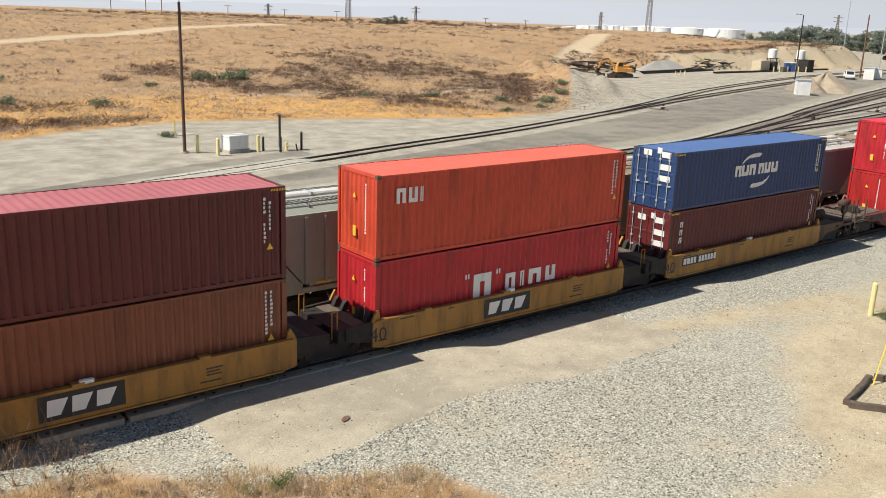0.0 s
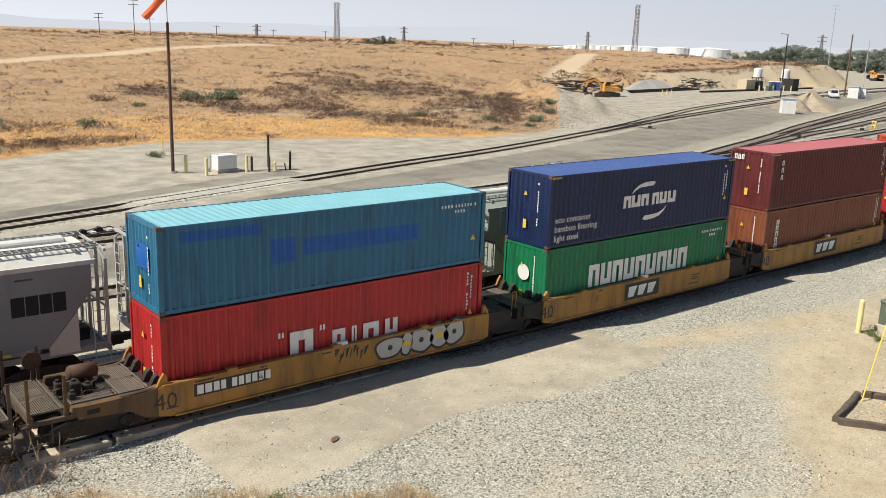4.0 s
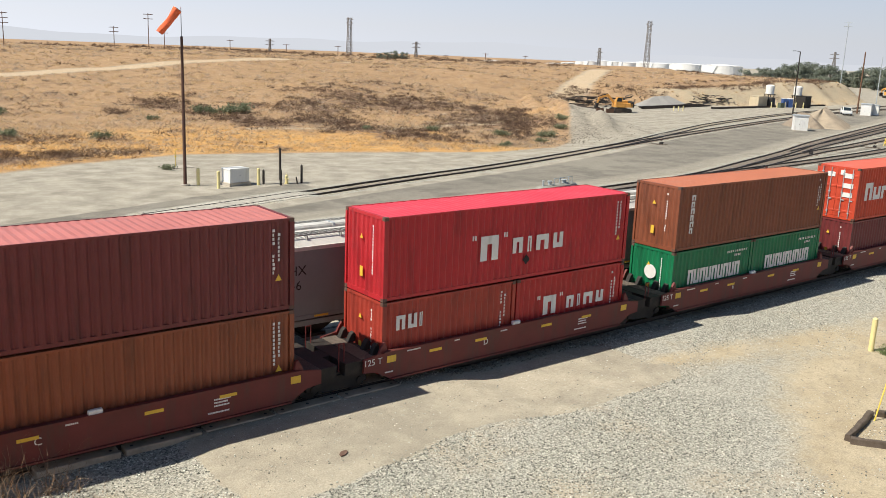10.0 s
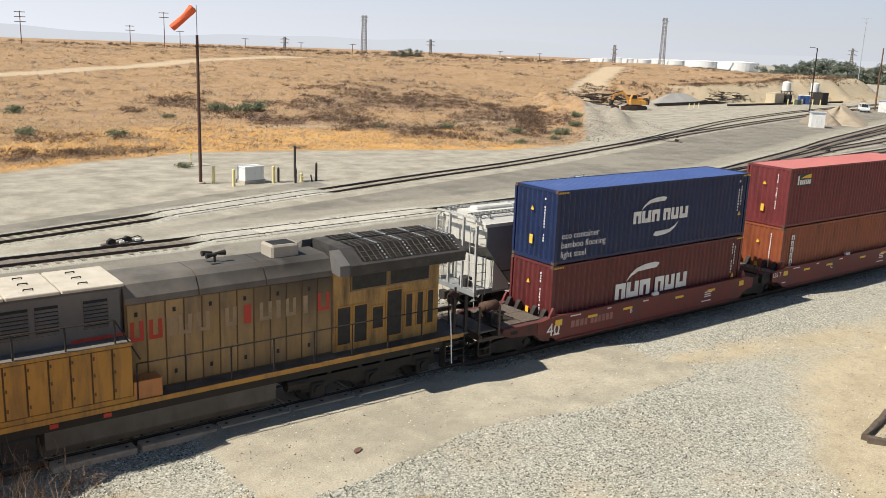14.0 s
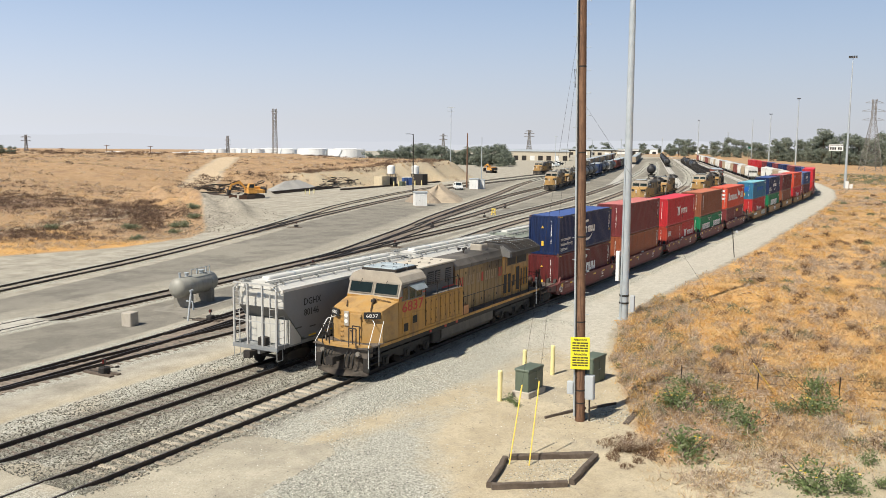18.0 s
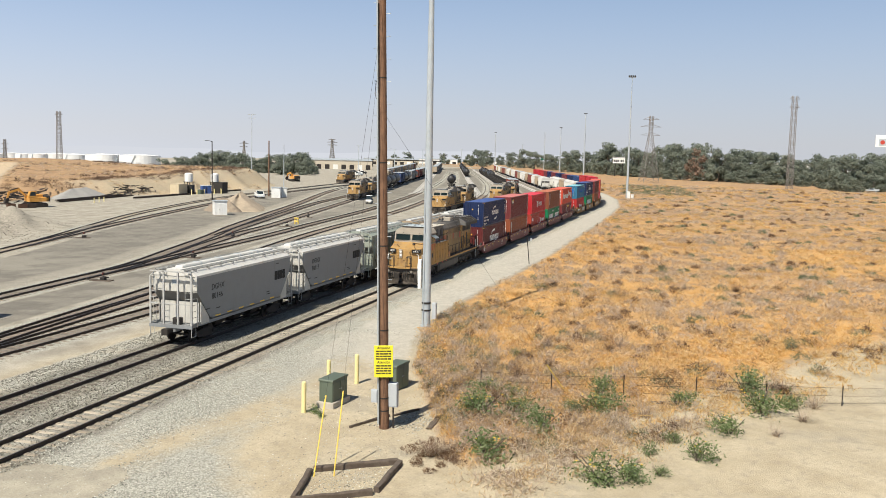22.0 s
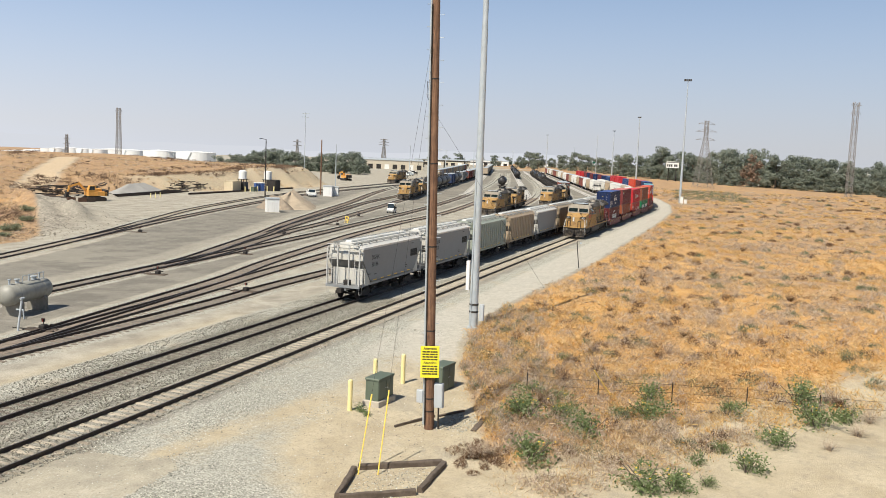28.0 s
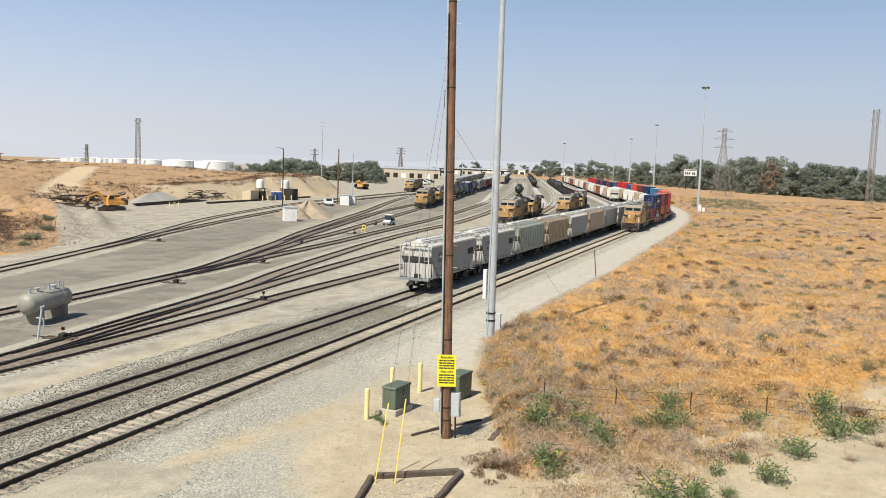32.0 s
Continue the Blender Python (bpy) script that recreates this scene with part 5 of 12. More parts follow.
def platform_meshes(mat, col):
    """The long end of a car: painted box girders, an open frame with gratings, brake gear, uprights and steps."""
    if col in PLATES:
        return PLATES[col]
    out = []
    grimy = PLATE_PAINT[col]
    for s in (-1, 1):
        bm = bmesh.new()
        y0, y1p = sorted((s * 1.42, s * 1.16))
        prism(bm, ((-2.55, 1.27), (-2.62, 1.06), (-2.2, 0.90), (-1.0, 0.80), (-0.62, 0.52), (-0.18, 0.42), (-0.18, 1.36), (-0.6, 1.27)), y0, y1p)
        out.append(("side_girder", mesh("side_girder", bm, grimy)))
        bm = bmesh.new()
        a, b = sorted((s * 1.424, s * 1.41))
        box(bm, -2.2, -1.85, a, b, 1.0, 1.14)
        out.append(("access_opening", mesh("access_opening", bm, BLACK)))
        bm = bmesh.new()
        y0, y1p = sorted((s * 1.40, s * 1.30))
        box(bm, -3.72, -2.5, y0, y1p, 0.98, 1.10)
        out.append(("outer_beam", mesh("outer_beam", bm, GRIMY)))
    bm = bmesh.new()
    box(bm, -3.72, -0.2, -0.30, 0.30, 0.66, 1.02)
    out.append(("centre_sill", mesh("centre_sill", bm, STEEL_DARK)))
    for x in (-3.68, -2.78, -2.05, -1.30, -0.45):
        bm = bmesh.new()
        box(bm, x, x + 0.12, -1.38, 1.38, 1.02, 1.22)
        out.append(("cross_beam", mesh("cross_beam", bm, GRIMY)))
    for q in ((-3.62, -2.82, -1.25, 1.25), (-1.18, -0.42, -1.12, 1.12), (-2.5, -1.3, -1.12, -0.72), (-2.1, -1.3, 0.72, 1.12)):
        out.append(("walkway_grating", grate(*q)))
    for x, y, h in ((-3.66, -1.32, 1.05), (-2.72, -1.34, 1.0), (-3.66, 1.32, 1.05), (-2.72, 1.34, 1.0), (-2.45, -0.62, 0.5)):
        bm = bmesh.new()
        box(bm, x - 0.045, x + 0.045, y - 0.02, y + 0.02, 0.98, 1.26 + h)
        out.append(("upright", mesh("upright", bm, GRIMY if y > 0 or col == "red" else grimy)))
    for y in (-1.33, 1.33):
        bm = bmesh.new()
        tube(bm, [(-3.66, y, 0.40), (-3.66, y, 1.0)], 0.022, 6)
        tube(bm, [(-3.1, y, 0.40), (-3.1, y, 1.0)], 0.022, 6)
        for z in (0.42, 0.68):
            tube(bm, [(-3.66, y, z), (-3.1, y, z)], 0.024, 6)
        out.append(("sill_step", mesh("sill_step", bm, GRIMY)))
    bm = bmesh.new()
    tube(bm, [(-3.70, -1.2, 0.98), (-3.92, -1.15, 0.85), (-3.95, -0.55, 0.85), (-3.70, -0.5, 0.98)], 0.024, 6)
    out.append(("uncoupling_lever", mesh("uncoupling_lever", bm, GRIMY)))
    rs = random.Random(5)
    for k in range(6):
        bm = bmesh.new()
        y = -0.62 + 0.22 * k
        tube(bm, [(-2.7 + 0.18 * j, y + 0.06 * math.sin(1.7 * j + k), 1.16 + 0.10 * abs(math.sin(j * 1.1 + k)) + 0.12 * (k % 3 == 0)) for j in range(8)], 0.02, 5)
        out.append(("brake_pipe", mesh("brake_pipe", bm, GRIMY if k % 2 else STEEL_DARK)))
    for x0, x1, y0, y1p, z1 in ((-2.35, -2.05, -0.5, -0.15, 1.62), (-2.6, -2.42, 0.0, 0.3, 1.5), (-1.95, -1.7, -0.42, -0.2, 1.46), (-2.5, -2.3, -0.9, -0.72, 1.5)):
        bm = bmesh.new()
        rbox(bm, x0, x1, y0, y1p, 1.02, z1, 0.03)
        cyl(bm, ((x0 + x1) / 2, (y0 + y1p) / 2, z1 - 0.02), ((x0 + x1) / 2, (y0 + y1p) / 2, z1 + 0.07), 0.06, n=10)
        out.append(("brake_valve", mesh("brake_valve", bm, STEEL_DARK)))
    for k in range(3):
        bm = bmesh.new()
        tube(bm, [(-3.75, -0.35 + 0.3 * k, 0.98), (-4.0, -0.32 + 0.3 * k, 0.8), (-4.05, -0.3 + 0.3 * k, 0.52), (-3.95, -0.3 + 0.3 * k, 0.38)], 0.028, 6)
        out.append(("air_hose", mesh("air_hose", bm, BLACK)))
    PLATES[col] = out
    return out


def end_platform(u, m, mat, col):
    for nm, me in platform_meshes(mat, col):
        put(nm, me, u, m)
    put("air_reservoir", AIR_TANK, u, m @ pose(-1.55, 0.30, -0.16), "rust-brown air reservoir")
    put("hand_brake", HANDBRAKE, u, m @ pose(-2.9, 1.22, 1.26), "rusty hand brake wheel")
    put("coupler", COUPLER, u, m @ pose(-3.6, 0, 0))


PLATE_PAINT = {"red": paint("grimy_well_red", (0.095, 0.026, 0.022), 1.2, (0.05, 0.034, 0.027), 0.75, 0.7), "yellow": paint("grimy_well_yellow", (0.12, 0.066, 0.026), 1.2, (0.05, 0.036, 0.026), 0.8, 0.7)}


# the train, from the locomotive backwards: paints, heights and marks of each stack
U0, PITCH, CAR_2 = 25.28, 15.522, 82.05
MOVING = []                     # things of the train with their place along it, and height


def stack(i, car, unit_args, boxes):
    u = U0 + car * CAR_2 + i * PITCH
    MOVING.append((well_unit(**unit_args), u, 6.1, 0.0))
    z = LOW
    for level in boxes:
        hi = 0
        for b in level:
            c = container(**b)
            L = b.get("L", 12.192)
            off = 0.0 if L > 8 or level.index(b) == 0 else 6.13
            MOVING.append((c, u + off, 6.1 - off, z))
            hi = b.get("h", HC)
        z += hi + 0.035


stack(0, 0, dict(col="red", left_end=True, letter="B", number=True),
      [[dict(color="wine", label="wine-red container with white brand blocks in a red well", marks=(("six_blocks", 3.6, 1.02),), seed=1)],
       [dict(color="navy", label="navy blue container with white swooshes and lettering", marks=(("swooshes", 4.35, 0.72), ("eco", 0.35, 1.0)), seed=2)]])
stack(1, 0, dict(col="red", letter="C", left_num="125 T"),
      [[dict(color="orange_brown", label="orange-brown container with upright white brand blocks", marks=(("six_upright", 0.75, 2.5),), seed=0)],
       [dict(color="maroon", label="maroon container with a small black brand panel", marks=(("panel", 0.6, 2.0),), seed=1)]])
stack(2, 0, dict(col="red", letter="D", left_num="125 T"),
      [[dict(color="rust_red", label="short red container with white brand blocks", L=6.058, h=STD, marks=(("three_blocks", 0.55, 1.55),), seed=1), dict(color="red", label="short red container with white initial and blocks", L=6.058, h=STD, marks=(("two_words_small", 1.1, 1.0),), seed=2)],
       [dict(color="crimson", label="bright crimson container with a white initial and blocks", marks=(("two_words", 3.8, 0.92), ("diamond", 6.5, 0.74)), seed=0)]])
stack(3, 0, dict(col="red", letter="E", left_num="125 T"),
      [[dict(color="green", label="short green container with white brand blocks", L=6.058, h=STD, marks=(("nine_small", 1.1, 1.0), ("round", 0, 1.5)), seed=0, code="row"), dict(color="green", label="short green container with white brand blocks", L=6.058, h=STD, marks=(("nine_small", 1.1, 1.0),), seed=1, code="row")],
       [dict(color="brown", label="brown container with upright white brand blocks", marks=(("six_upright", 0.85, 2.5),), seed=2)]])
stack(4, 0, dict(col="red", right_end=True, letter="A", left_num="125 T", number=True),
      [[dict(color="maroon", label="short maroon container with code marks", L=6.058, h=STD, marks=(), seed=2), dict(color="maroon", label="short maroon container with yellow brand blocks", L=6.058, h=STD, marks=(("small_five", 0.5, 1.95),), seed=0)],
       [dict(color="orange_red", label="orange-red container with a white bird emblem, doors at its end", door="left", marks=(("long_name", 0.8, 1.08),), seed=1, code="row")]])
stack(0, 1, dict(col="yellow", left_end=True, number=True, letter="A"),
      [[dict(color="red", label="red container with a white initial and blocks in a yellow well", marks=(("two_words", 3.75, 0.75),), seed=1)],
       [dict(color="teal", label="faded teal container with darker blue patches of paint", h=STD, marks=(("patches", 0, 0), ("patch_end", 0, 0)), seed=2, code="row")]])
TAG_GREY = paint("spray_silver", (0.42, 0.42, 0.40), 1.1, (0.25, 0.2, 0.14), 0.3, 0.5)


def graffiti(u):
    """Sprayed bubble shapes along a sill: dark outline, silver fill, yellow spots."""
    for k, (x, z, rx, rz, tilt) in enumerate(((7.9, 0.92, 0.55, 0.36, 0.2), (8.62, 0.93, 0.22, 0.40, 0.15), (9.25, 0.95, 0.50, 0.40, 0.0), (10.05, 0.97, 0.42, 0.40, -0.1), (10.75, 0.98, 0.46, 0.42, 0.1))):
        blob = lambda q: [(x + (rx + q) * math.cos(a) * (1 + 0.12 * math.sin(3 * a + k)) + tilt * rz * math.sin(a), z + (rz + q) * math.sin(a) * (1 + 0.10 * math.cos(2 * a + k))) for a in (j * math.tau / 26 for j in range(26))]
        bm = bmesh.new()
        prism(bm, blob(0.09), -1.4475, -1.444)
        part("spray_outline", bm, LETTER_DARK, u, "black sprayed outline")
        bm = bmesh.new()
        prism(bm, blob(0.0), -1.451, -1.4475)
        part("spray_fill", bm, TAG_GREY, u, "silver sprayed bubble")
        bm = bmesh.new()
        prism(bm, [(x + 0.13 * math.cos(a) * (1.6 if k % 2 else 0.8), z + 0.1 * math.sin(a)) for a in (j * math.tau / 12 for j in range(12))], -1.4545, -1.451)
        part("spray_core", bm, LETTER_DARK if k % 2 == 0 else DECAL_YEL, u)
    rs = random.Random(2)
    for k in range(9):
        bm = bmesh.new()
        x, z = 5.7 + k * 0.14, 0.75 + rs.uniform(0, 0.3)
        prism(bm, ((x, z), (x + 0.03, z), (x + rs.uniform(0.02, 0.25), z + 0.35), (x + rs.uniform(-0.02, 0.1), z + 0.3)), -1.448, -1.444)
        part("spray_stroke", bm, LETTER_DARK, u)


graffiti(MOVING[[k for k, q in enumerate(MOVING) if abs(q[1] - U0 - CAR_2) < 0.01][0]][0])
stack(1, 1, dict(col="yellow", ttx=True, letter="E"),
      [[dict(color="green", label="green container with large white brand blocks", marks=(("nine_blocks", 2.5, 1.0), ("round", 0, 1.75)), seed=0, code="row")],
       [dict(color="navy", label="navy blue container with white swooshes and lettering", marks=(("swooshes", 4.35, 0.72), ("eco", 0.35, 1.0)), seed=2)]])
stack(2, 1, dict(col="yellow", ttx=True),
      [[dict(color="brown", label="brown container with upright white brand blocks", marks=(("six_upright", 0.95, 2.4),), seed=0)],
       [dict(color="wine", label="dark red container with upright white brand blocks", marks=(("three_upright", 0.8, 2.5), ("tex", 0, 2.4)), seed=1)]])
stack(3, 1, dict(col="yellow", ttx=True),
      [[dict(color="crimson", label="crimson container with a white initial and blocks", marks=(("two_words", 3.9, 0.9),), seed=1)],
       [dict(color="orange_red", label="orange-red container with small white brand blocks", marks=(("three_blocks", 0.75, 1.9),), seed=0)]])
stack(4, 1, dict(col="yellow", right_end=True, number=True),
      [[dict(color="wine", label="wine-red container with upright blocks, doors at its end", door="left", marks=(("three_upright", 0.7, 2.4),), seed=1)],
       [dict(color="blue", label="blue container with white swooshes, doors at its end", h=STD, door="left", marks=(("swooshes", 4.4, 0.68),), seed=0)]])
far_colors = (("red", "crimson"), ("blue", "red"), ("maroon", "blue"), ("wine", "navy"), ("navy", "maroon"), ("maroon", "navy"), ("rust_red", "maroon"), ("brown", "navy"), ("red", "maroon"), ("wine", "red"), ("maroon", "crimson"), ("brown", "red"))
for k, (lo, hi) in enumerate(far_colors):
    car, i = 2 + k // 5, k % 5
    stack(i, car, dict(col="yellow" if car == 3 else "red", left_end=i == 0, right_end=i == 4, left_num="40", far=True),
          [[dict(color=lo, label=lo.replace("_", " ") + " container stacked low in a well car", h=HC if k < 2 else STD, seed=k)], [dict(color=hi, h=HC if k < 2 else STD, label=hi.replace("_", " ") + " container riding on top of another", seed=k + 1)]])


# ---- locomotives ----
LOCO_YEL = paint("locomotive_yellow", (0.415, 0.215, 0.038), 1.12, (0.145, 0.085, 0.042), 0.72, 0.6)
LOCO_NOSE = surf("dusty_nose_yellow", (0.43, 0.24, 0.062), (0.40, 0.26, 0.11), 1.6, 0.65, 0, 0.06, 60, (0.20, 0.125, 0.07), 1.3, 0.6, 1.0)
LOCO_SEAM = surf("shadowed_door_gap", (0.10, 0.058, 0.024), (0.15, 0.09, 0.04), 2.0, 0.7, 0, 0.05, 50)
LOCO_CREAM = surf("sun_bleached_roof", (0.60, 0.545, 0.45), (0.50, 0.45, 0.365), 1.2, 0.75, 0, 0.06, 60, (0.33, 0.285, 0.22), 1.1, 0.45)
LOCO_BLACK = surf("oily_black_frame", (0.010, 0.009, 0.008), (0.022, 0.019, 0.016), 2, 0.7, 0, 0.15, 40, (0.05, 0.04, 0.03), 1.0, 0.2)
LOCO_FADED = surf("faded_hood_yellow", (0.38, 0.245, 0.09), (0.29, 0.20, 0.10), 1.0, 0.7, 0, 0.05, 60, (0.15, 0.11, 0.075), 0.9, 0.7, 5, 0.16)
LOCO_GREY = surf("dusty_roof_grey", (0.30, 0.27, 0.225), (0.42, 0.375, 0.305), 0.8, 0.8, 0, 0.08, 50, (0.50, 0.43, 0.34), 0.7, 0.5)
LOCO_REAR = paint("sooty_rear_yellow", (0.40, 0.235, 0.07), 1.12, (0.07, 0.045, 0.025), 0.85, 0.6)
LOCO_SIDE_GREY = surf("side_grey", (0.10, 0.10, 0.10), (0.15, 0.145, 0.135), 1.0, 0.65, 0, 0.05, 50, (0.2, 0.16, 0.12), 0.8, 0.4, 5)
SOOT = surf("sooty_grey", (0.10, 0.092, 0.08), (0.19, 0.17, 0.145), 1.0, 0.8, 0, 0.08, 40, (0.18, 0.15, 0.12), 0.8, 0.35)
PILOT = surf("dusty_pilot_steel", (0.065, 0.054, 0.044), (0.12, 0.10, 0.082), 2, 0.8, 0, 0.15, 40, (0.20, 0.165, 0.125), 1.2, 0.5)
WING = surf("sooty_radiator_grey", (0.030, 0.028, 0.026), (0.06, 0.055, 0.05), 1.5, 0.75, 0, 0.08, 40, (0.15, 0.13, 0.105), 0.8, 0.3)
RED_LINE = paint("red_lettering", (0.40, 0.035, 0.02), 1.2, (0.2, 0.08, 0.04), 0.35, 0.55)
TANK_GREY = surf("fuel_tank_grey", (0.075, 0.068, 0.058), (0.115, 0.104, 0.088), 1.5, 0.75, 0, 0.05, 50, (0.06, 0.05, 0.045), 0.9, 0.5, 3)
SCREEN = surf("radiator_screen", (0.03, 0.03, 0.03), (0.055, 0.052, 0.048), 4, 0.8, 0.2, 0.3, 80)
CAB_GLASS = glass("cab_glass", (0.02, 0.035, 0.032), 0.04)
DITCH_LENS = glass("dusty_lamp_lens", (0.22, 0.20, 0.17), 0.3)
LAMP_LENS = glass("lamp_lens", (0.75, 0.75, 0.72), 0.12)
NAME_GREY = surf("worn_off_lettering", (0.29, 0.215, 0.135), (0.35, 0.25, 0.14), 2.0, 0.7, 0, 0.05, 50, (0.17, 0.13, 0.095), 1.2, 0.6)
AC_BLUE = paint("roof_unit_paint", (0.36, 0.42, 0.45), 1.1, (0.25, 0.22, 0.18), 0.3, 0.55)


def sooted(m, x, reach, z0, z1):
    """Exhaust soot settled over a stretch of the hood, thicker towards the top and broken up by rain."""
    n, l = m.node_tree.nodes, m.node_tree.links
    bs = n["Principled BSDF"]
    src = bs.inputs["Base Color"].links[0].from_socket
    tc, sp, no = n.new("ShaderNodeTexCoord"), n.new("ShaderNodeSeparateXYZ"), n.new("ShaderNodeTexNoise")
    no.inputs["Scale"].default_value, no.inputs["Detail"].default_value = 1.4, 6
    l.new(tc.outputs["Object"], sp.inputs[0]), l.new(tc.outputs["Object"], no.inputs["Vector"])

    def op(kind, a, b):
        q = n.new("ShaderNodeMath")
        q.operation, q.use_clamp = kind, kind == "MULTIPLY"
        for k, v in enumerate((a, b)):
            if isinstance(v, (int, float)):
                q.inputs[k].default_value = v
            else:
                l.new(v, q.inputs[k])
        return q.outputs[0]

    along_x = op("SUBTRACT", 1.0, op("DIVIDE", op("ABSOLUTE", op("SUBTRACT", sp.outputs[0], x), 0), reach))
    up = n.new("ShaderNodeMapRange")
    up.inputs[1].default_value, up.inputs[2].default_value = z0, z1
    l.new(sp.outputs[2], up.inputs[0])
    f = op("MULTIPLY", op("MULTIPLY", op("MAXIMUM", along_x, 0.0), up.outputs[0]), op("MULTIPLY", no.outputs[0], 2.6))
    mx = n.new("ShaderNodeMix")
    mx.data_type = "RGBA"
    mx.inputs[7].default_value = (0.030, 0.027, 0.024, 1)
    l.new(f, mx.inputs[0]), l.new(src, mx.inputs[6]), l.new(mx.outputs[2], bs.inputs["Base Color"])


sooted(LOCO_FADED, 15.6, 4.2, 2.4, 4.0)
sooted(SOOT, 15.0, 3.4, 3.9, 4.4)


def locomotive(group="", numbered=True, label="dusty yellow diesel locomotive with grey roof and faded lettering"):
    lo = thing("locomotive", label, "locomotive", group)

    def p(name, bm, mat, label="", parent=lo, smooth=False):
        return part(name, bm, mat, parent, label, smooth)

    bm = bmesh.new()
    box(bm, 1.3, 20.9, -1.42, 1.42, 1.10, 1.44)
    p("underframe", bm, LOCO_BLACK)
    bm = bmesh.new()
    box(bm, 0.62, 21.2, -1.54, 1.54, 1.44, 1.50)
    p("walkway_deck", bm, PILOT)
    for s in (-1, 1):
        bm = bmesh.new()
        a, b = sorted((s * 1.545, s * 1.52))
        box(bm, 1.7, 21.0, a, b, 1.36, 1.50)
        p("sill_stripe", bm, LOCO_YEL, "yellow reflective sill stripe")
    bm = bmesh.new()
    prism(bm, ((0.62, -1.5), (0.3, -0.8), (0.22, 0), (0.3, 0.8), (0.62, 1.5), (0.75, 1.5), (0.75, -1.5)), 1.40, 1.53, "z")
    p("front_stripe", bm, LOCO_NOSE)
    # snowplough pilot
    bm = bmesh.new()
    rows = []
    for k in range(9):
        y = -1.45 + 2.9 * k / 8
        bow = 0.42 * (1 - (abs(y) / 1.45) ** 1.6)
        rows.append([bm.verts.new((0.62 - bow * f + g, y, z)) for z, f, g in ((0.12, 1.25, -0.08), (0.35, 1.0, 0.06), (0.7, 0.75, 0.12), (1.0, 0.6, 0.1))])
    for a, b in zip(rows, rows[1:]):
        for j in range(3):
            bm.faces.new((a[j], b[j], b[j + 1], a[j + 1]))
    bmesh.ops.solidify(bm, geom=bm.faces[:], thickness=0.03)
    p("snowplough", bm, PILOT, "dusty dark snowplough")
    bm = bmesh.new()
    box(bm, 0.5, 0.95, -1.45, 1.45, 0.95, 1.42)
    p("pilot_plate", bm, PILOT)
    for y in (-0.85, -0.6, -0.4, 0.42, 0.6, 0.78, 0.95):
        bm = bmesh.new()
        tube(bm, [(0.4, y, 1.2), (0.2, y, 0.95), (0.18, y + 0.05, 0.6), (0.3, y + 0.08, 0.45)], 0.03, 5)
        p("air_hose", bm, BLACK)
    bm = bmesh.new()
    box(bm, -0.25, 0.6, -0.13, 0.13, 0.8, 1.02), box(bm, -0.5, -0.2, -0.19, 0.19, 0.72, 1.08)
    p("coupler", bm, STEEL_DARK)
    for y in (-1.0, 1.0):
        bm = bmesh.new()
        cyl(bm, (0.42, y, 1.15), (0.32, y, 1.15), 0.11, n=12)
        p("ditch_light", bm, DITCH_LENS)
    # wide nose
    bm = bmesh.new()
    base = [(1.55, -0.62), (1.55, 0.62), (2.05, 1.45), (3.35, 1.5), (3.35, -1.5), (2.05, -1.45)]
    top = [(1.60, -0.58, 2.96), (1.60, 0.58, 2.96), (2.10, 1.38, 3.00), (3.35, 1.5, 3.30), (3.35, -1.5, 3.30), (2.10, -1.38, 3.00)]
    a = [bm.verts.new((x, y, 1.5)) for x, y in base]
    b = [bm.verts.new(q) for q in top]
    ridge = [bm.verts.new((1.95, 0, 3.12)), bm.verts.new((3.35, 0, 3.48))]
    for k in range(6):
        if k != 3:
            bm.faces.new((a[k], a[(k + 1) % 6], b[(k + 1) % 6], b[k]))
    bm.faces.new((b[0], b[1], ridge[0])), bm.faces.new((b[1], b[2], ridge[0])), bm.faces.new((b[2], b[3], ridge[1], ridge[0])), bm.faces.new((b[5], b[0], ridge[0])), bm.faces.new((b[4], b[5], ridge[0], ridge[1]))
    p("nose", bm, LOCO_NOSE)
    bm = bmesh.new()
    rbox(bm, 1.51, 1.56, -0.58, 0.08, 1.56, 2.88, 0.02)
    nd_ = p("nose_door", bm, LOCO_NOSE)
    for z in (1.75, 2.2, 2.65):
        bm = bmesh.new()
        box(bm, 1.495, 1.515, -0.60, -0.52, z, z + 0.10)
        p("hinge", bm, LOCO_SEAM, parent=nd_)
    bm = bmesh.new()
    cyl(bm, (1.50, -0.02, 2.05), (1.47, 0.0, 2.05), 0.03, n=8), cyl(bm, (1.47, 0.0, 2.05), (1.47, -0.14, 2.05), 0.018, n=6)
    p("door_handle", bm, STEEL_DARK, parent=nd_)
    # folded bar and bracket on the nose top, steps up its face
    for a, b in (((1.75, -0.95, 3.04), (2.9, -0.35, 3.42)), ((2.9, -0.35, 3.42), (3.05, -1.25, 3.30)), ((1.9, 0.5, 3.14), (2.6, 0.95, 3.24))):
        bm = bmesh.new()
        cyl(bm, a, b, 0.028, n=6)
        p("nose_bar", bm, LOCO_SEAM)
    bm = bmesh.new()
    rbox(bm, 2.55, 2.8, -0.62, -0.42, 3.28, 3.42, 0.03)
    p("nose_bracket", bm, STEEL_DARK)
    for k in range(5):
        bm = bmesh.new()
        z = 1.75 + 0.25 * k
        tube(bm, [(1.58, 0.46, z), (1.50, 0.46, z), (1.50, 0.62, z), (1.60, 0.62, z)], 0.014, 5)
        p("grab_rung", bm, LOCO_YEL)
    bm = bmesh.new()
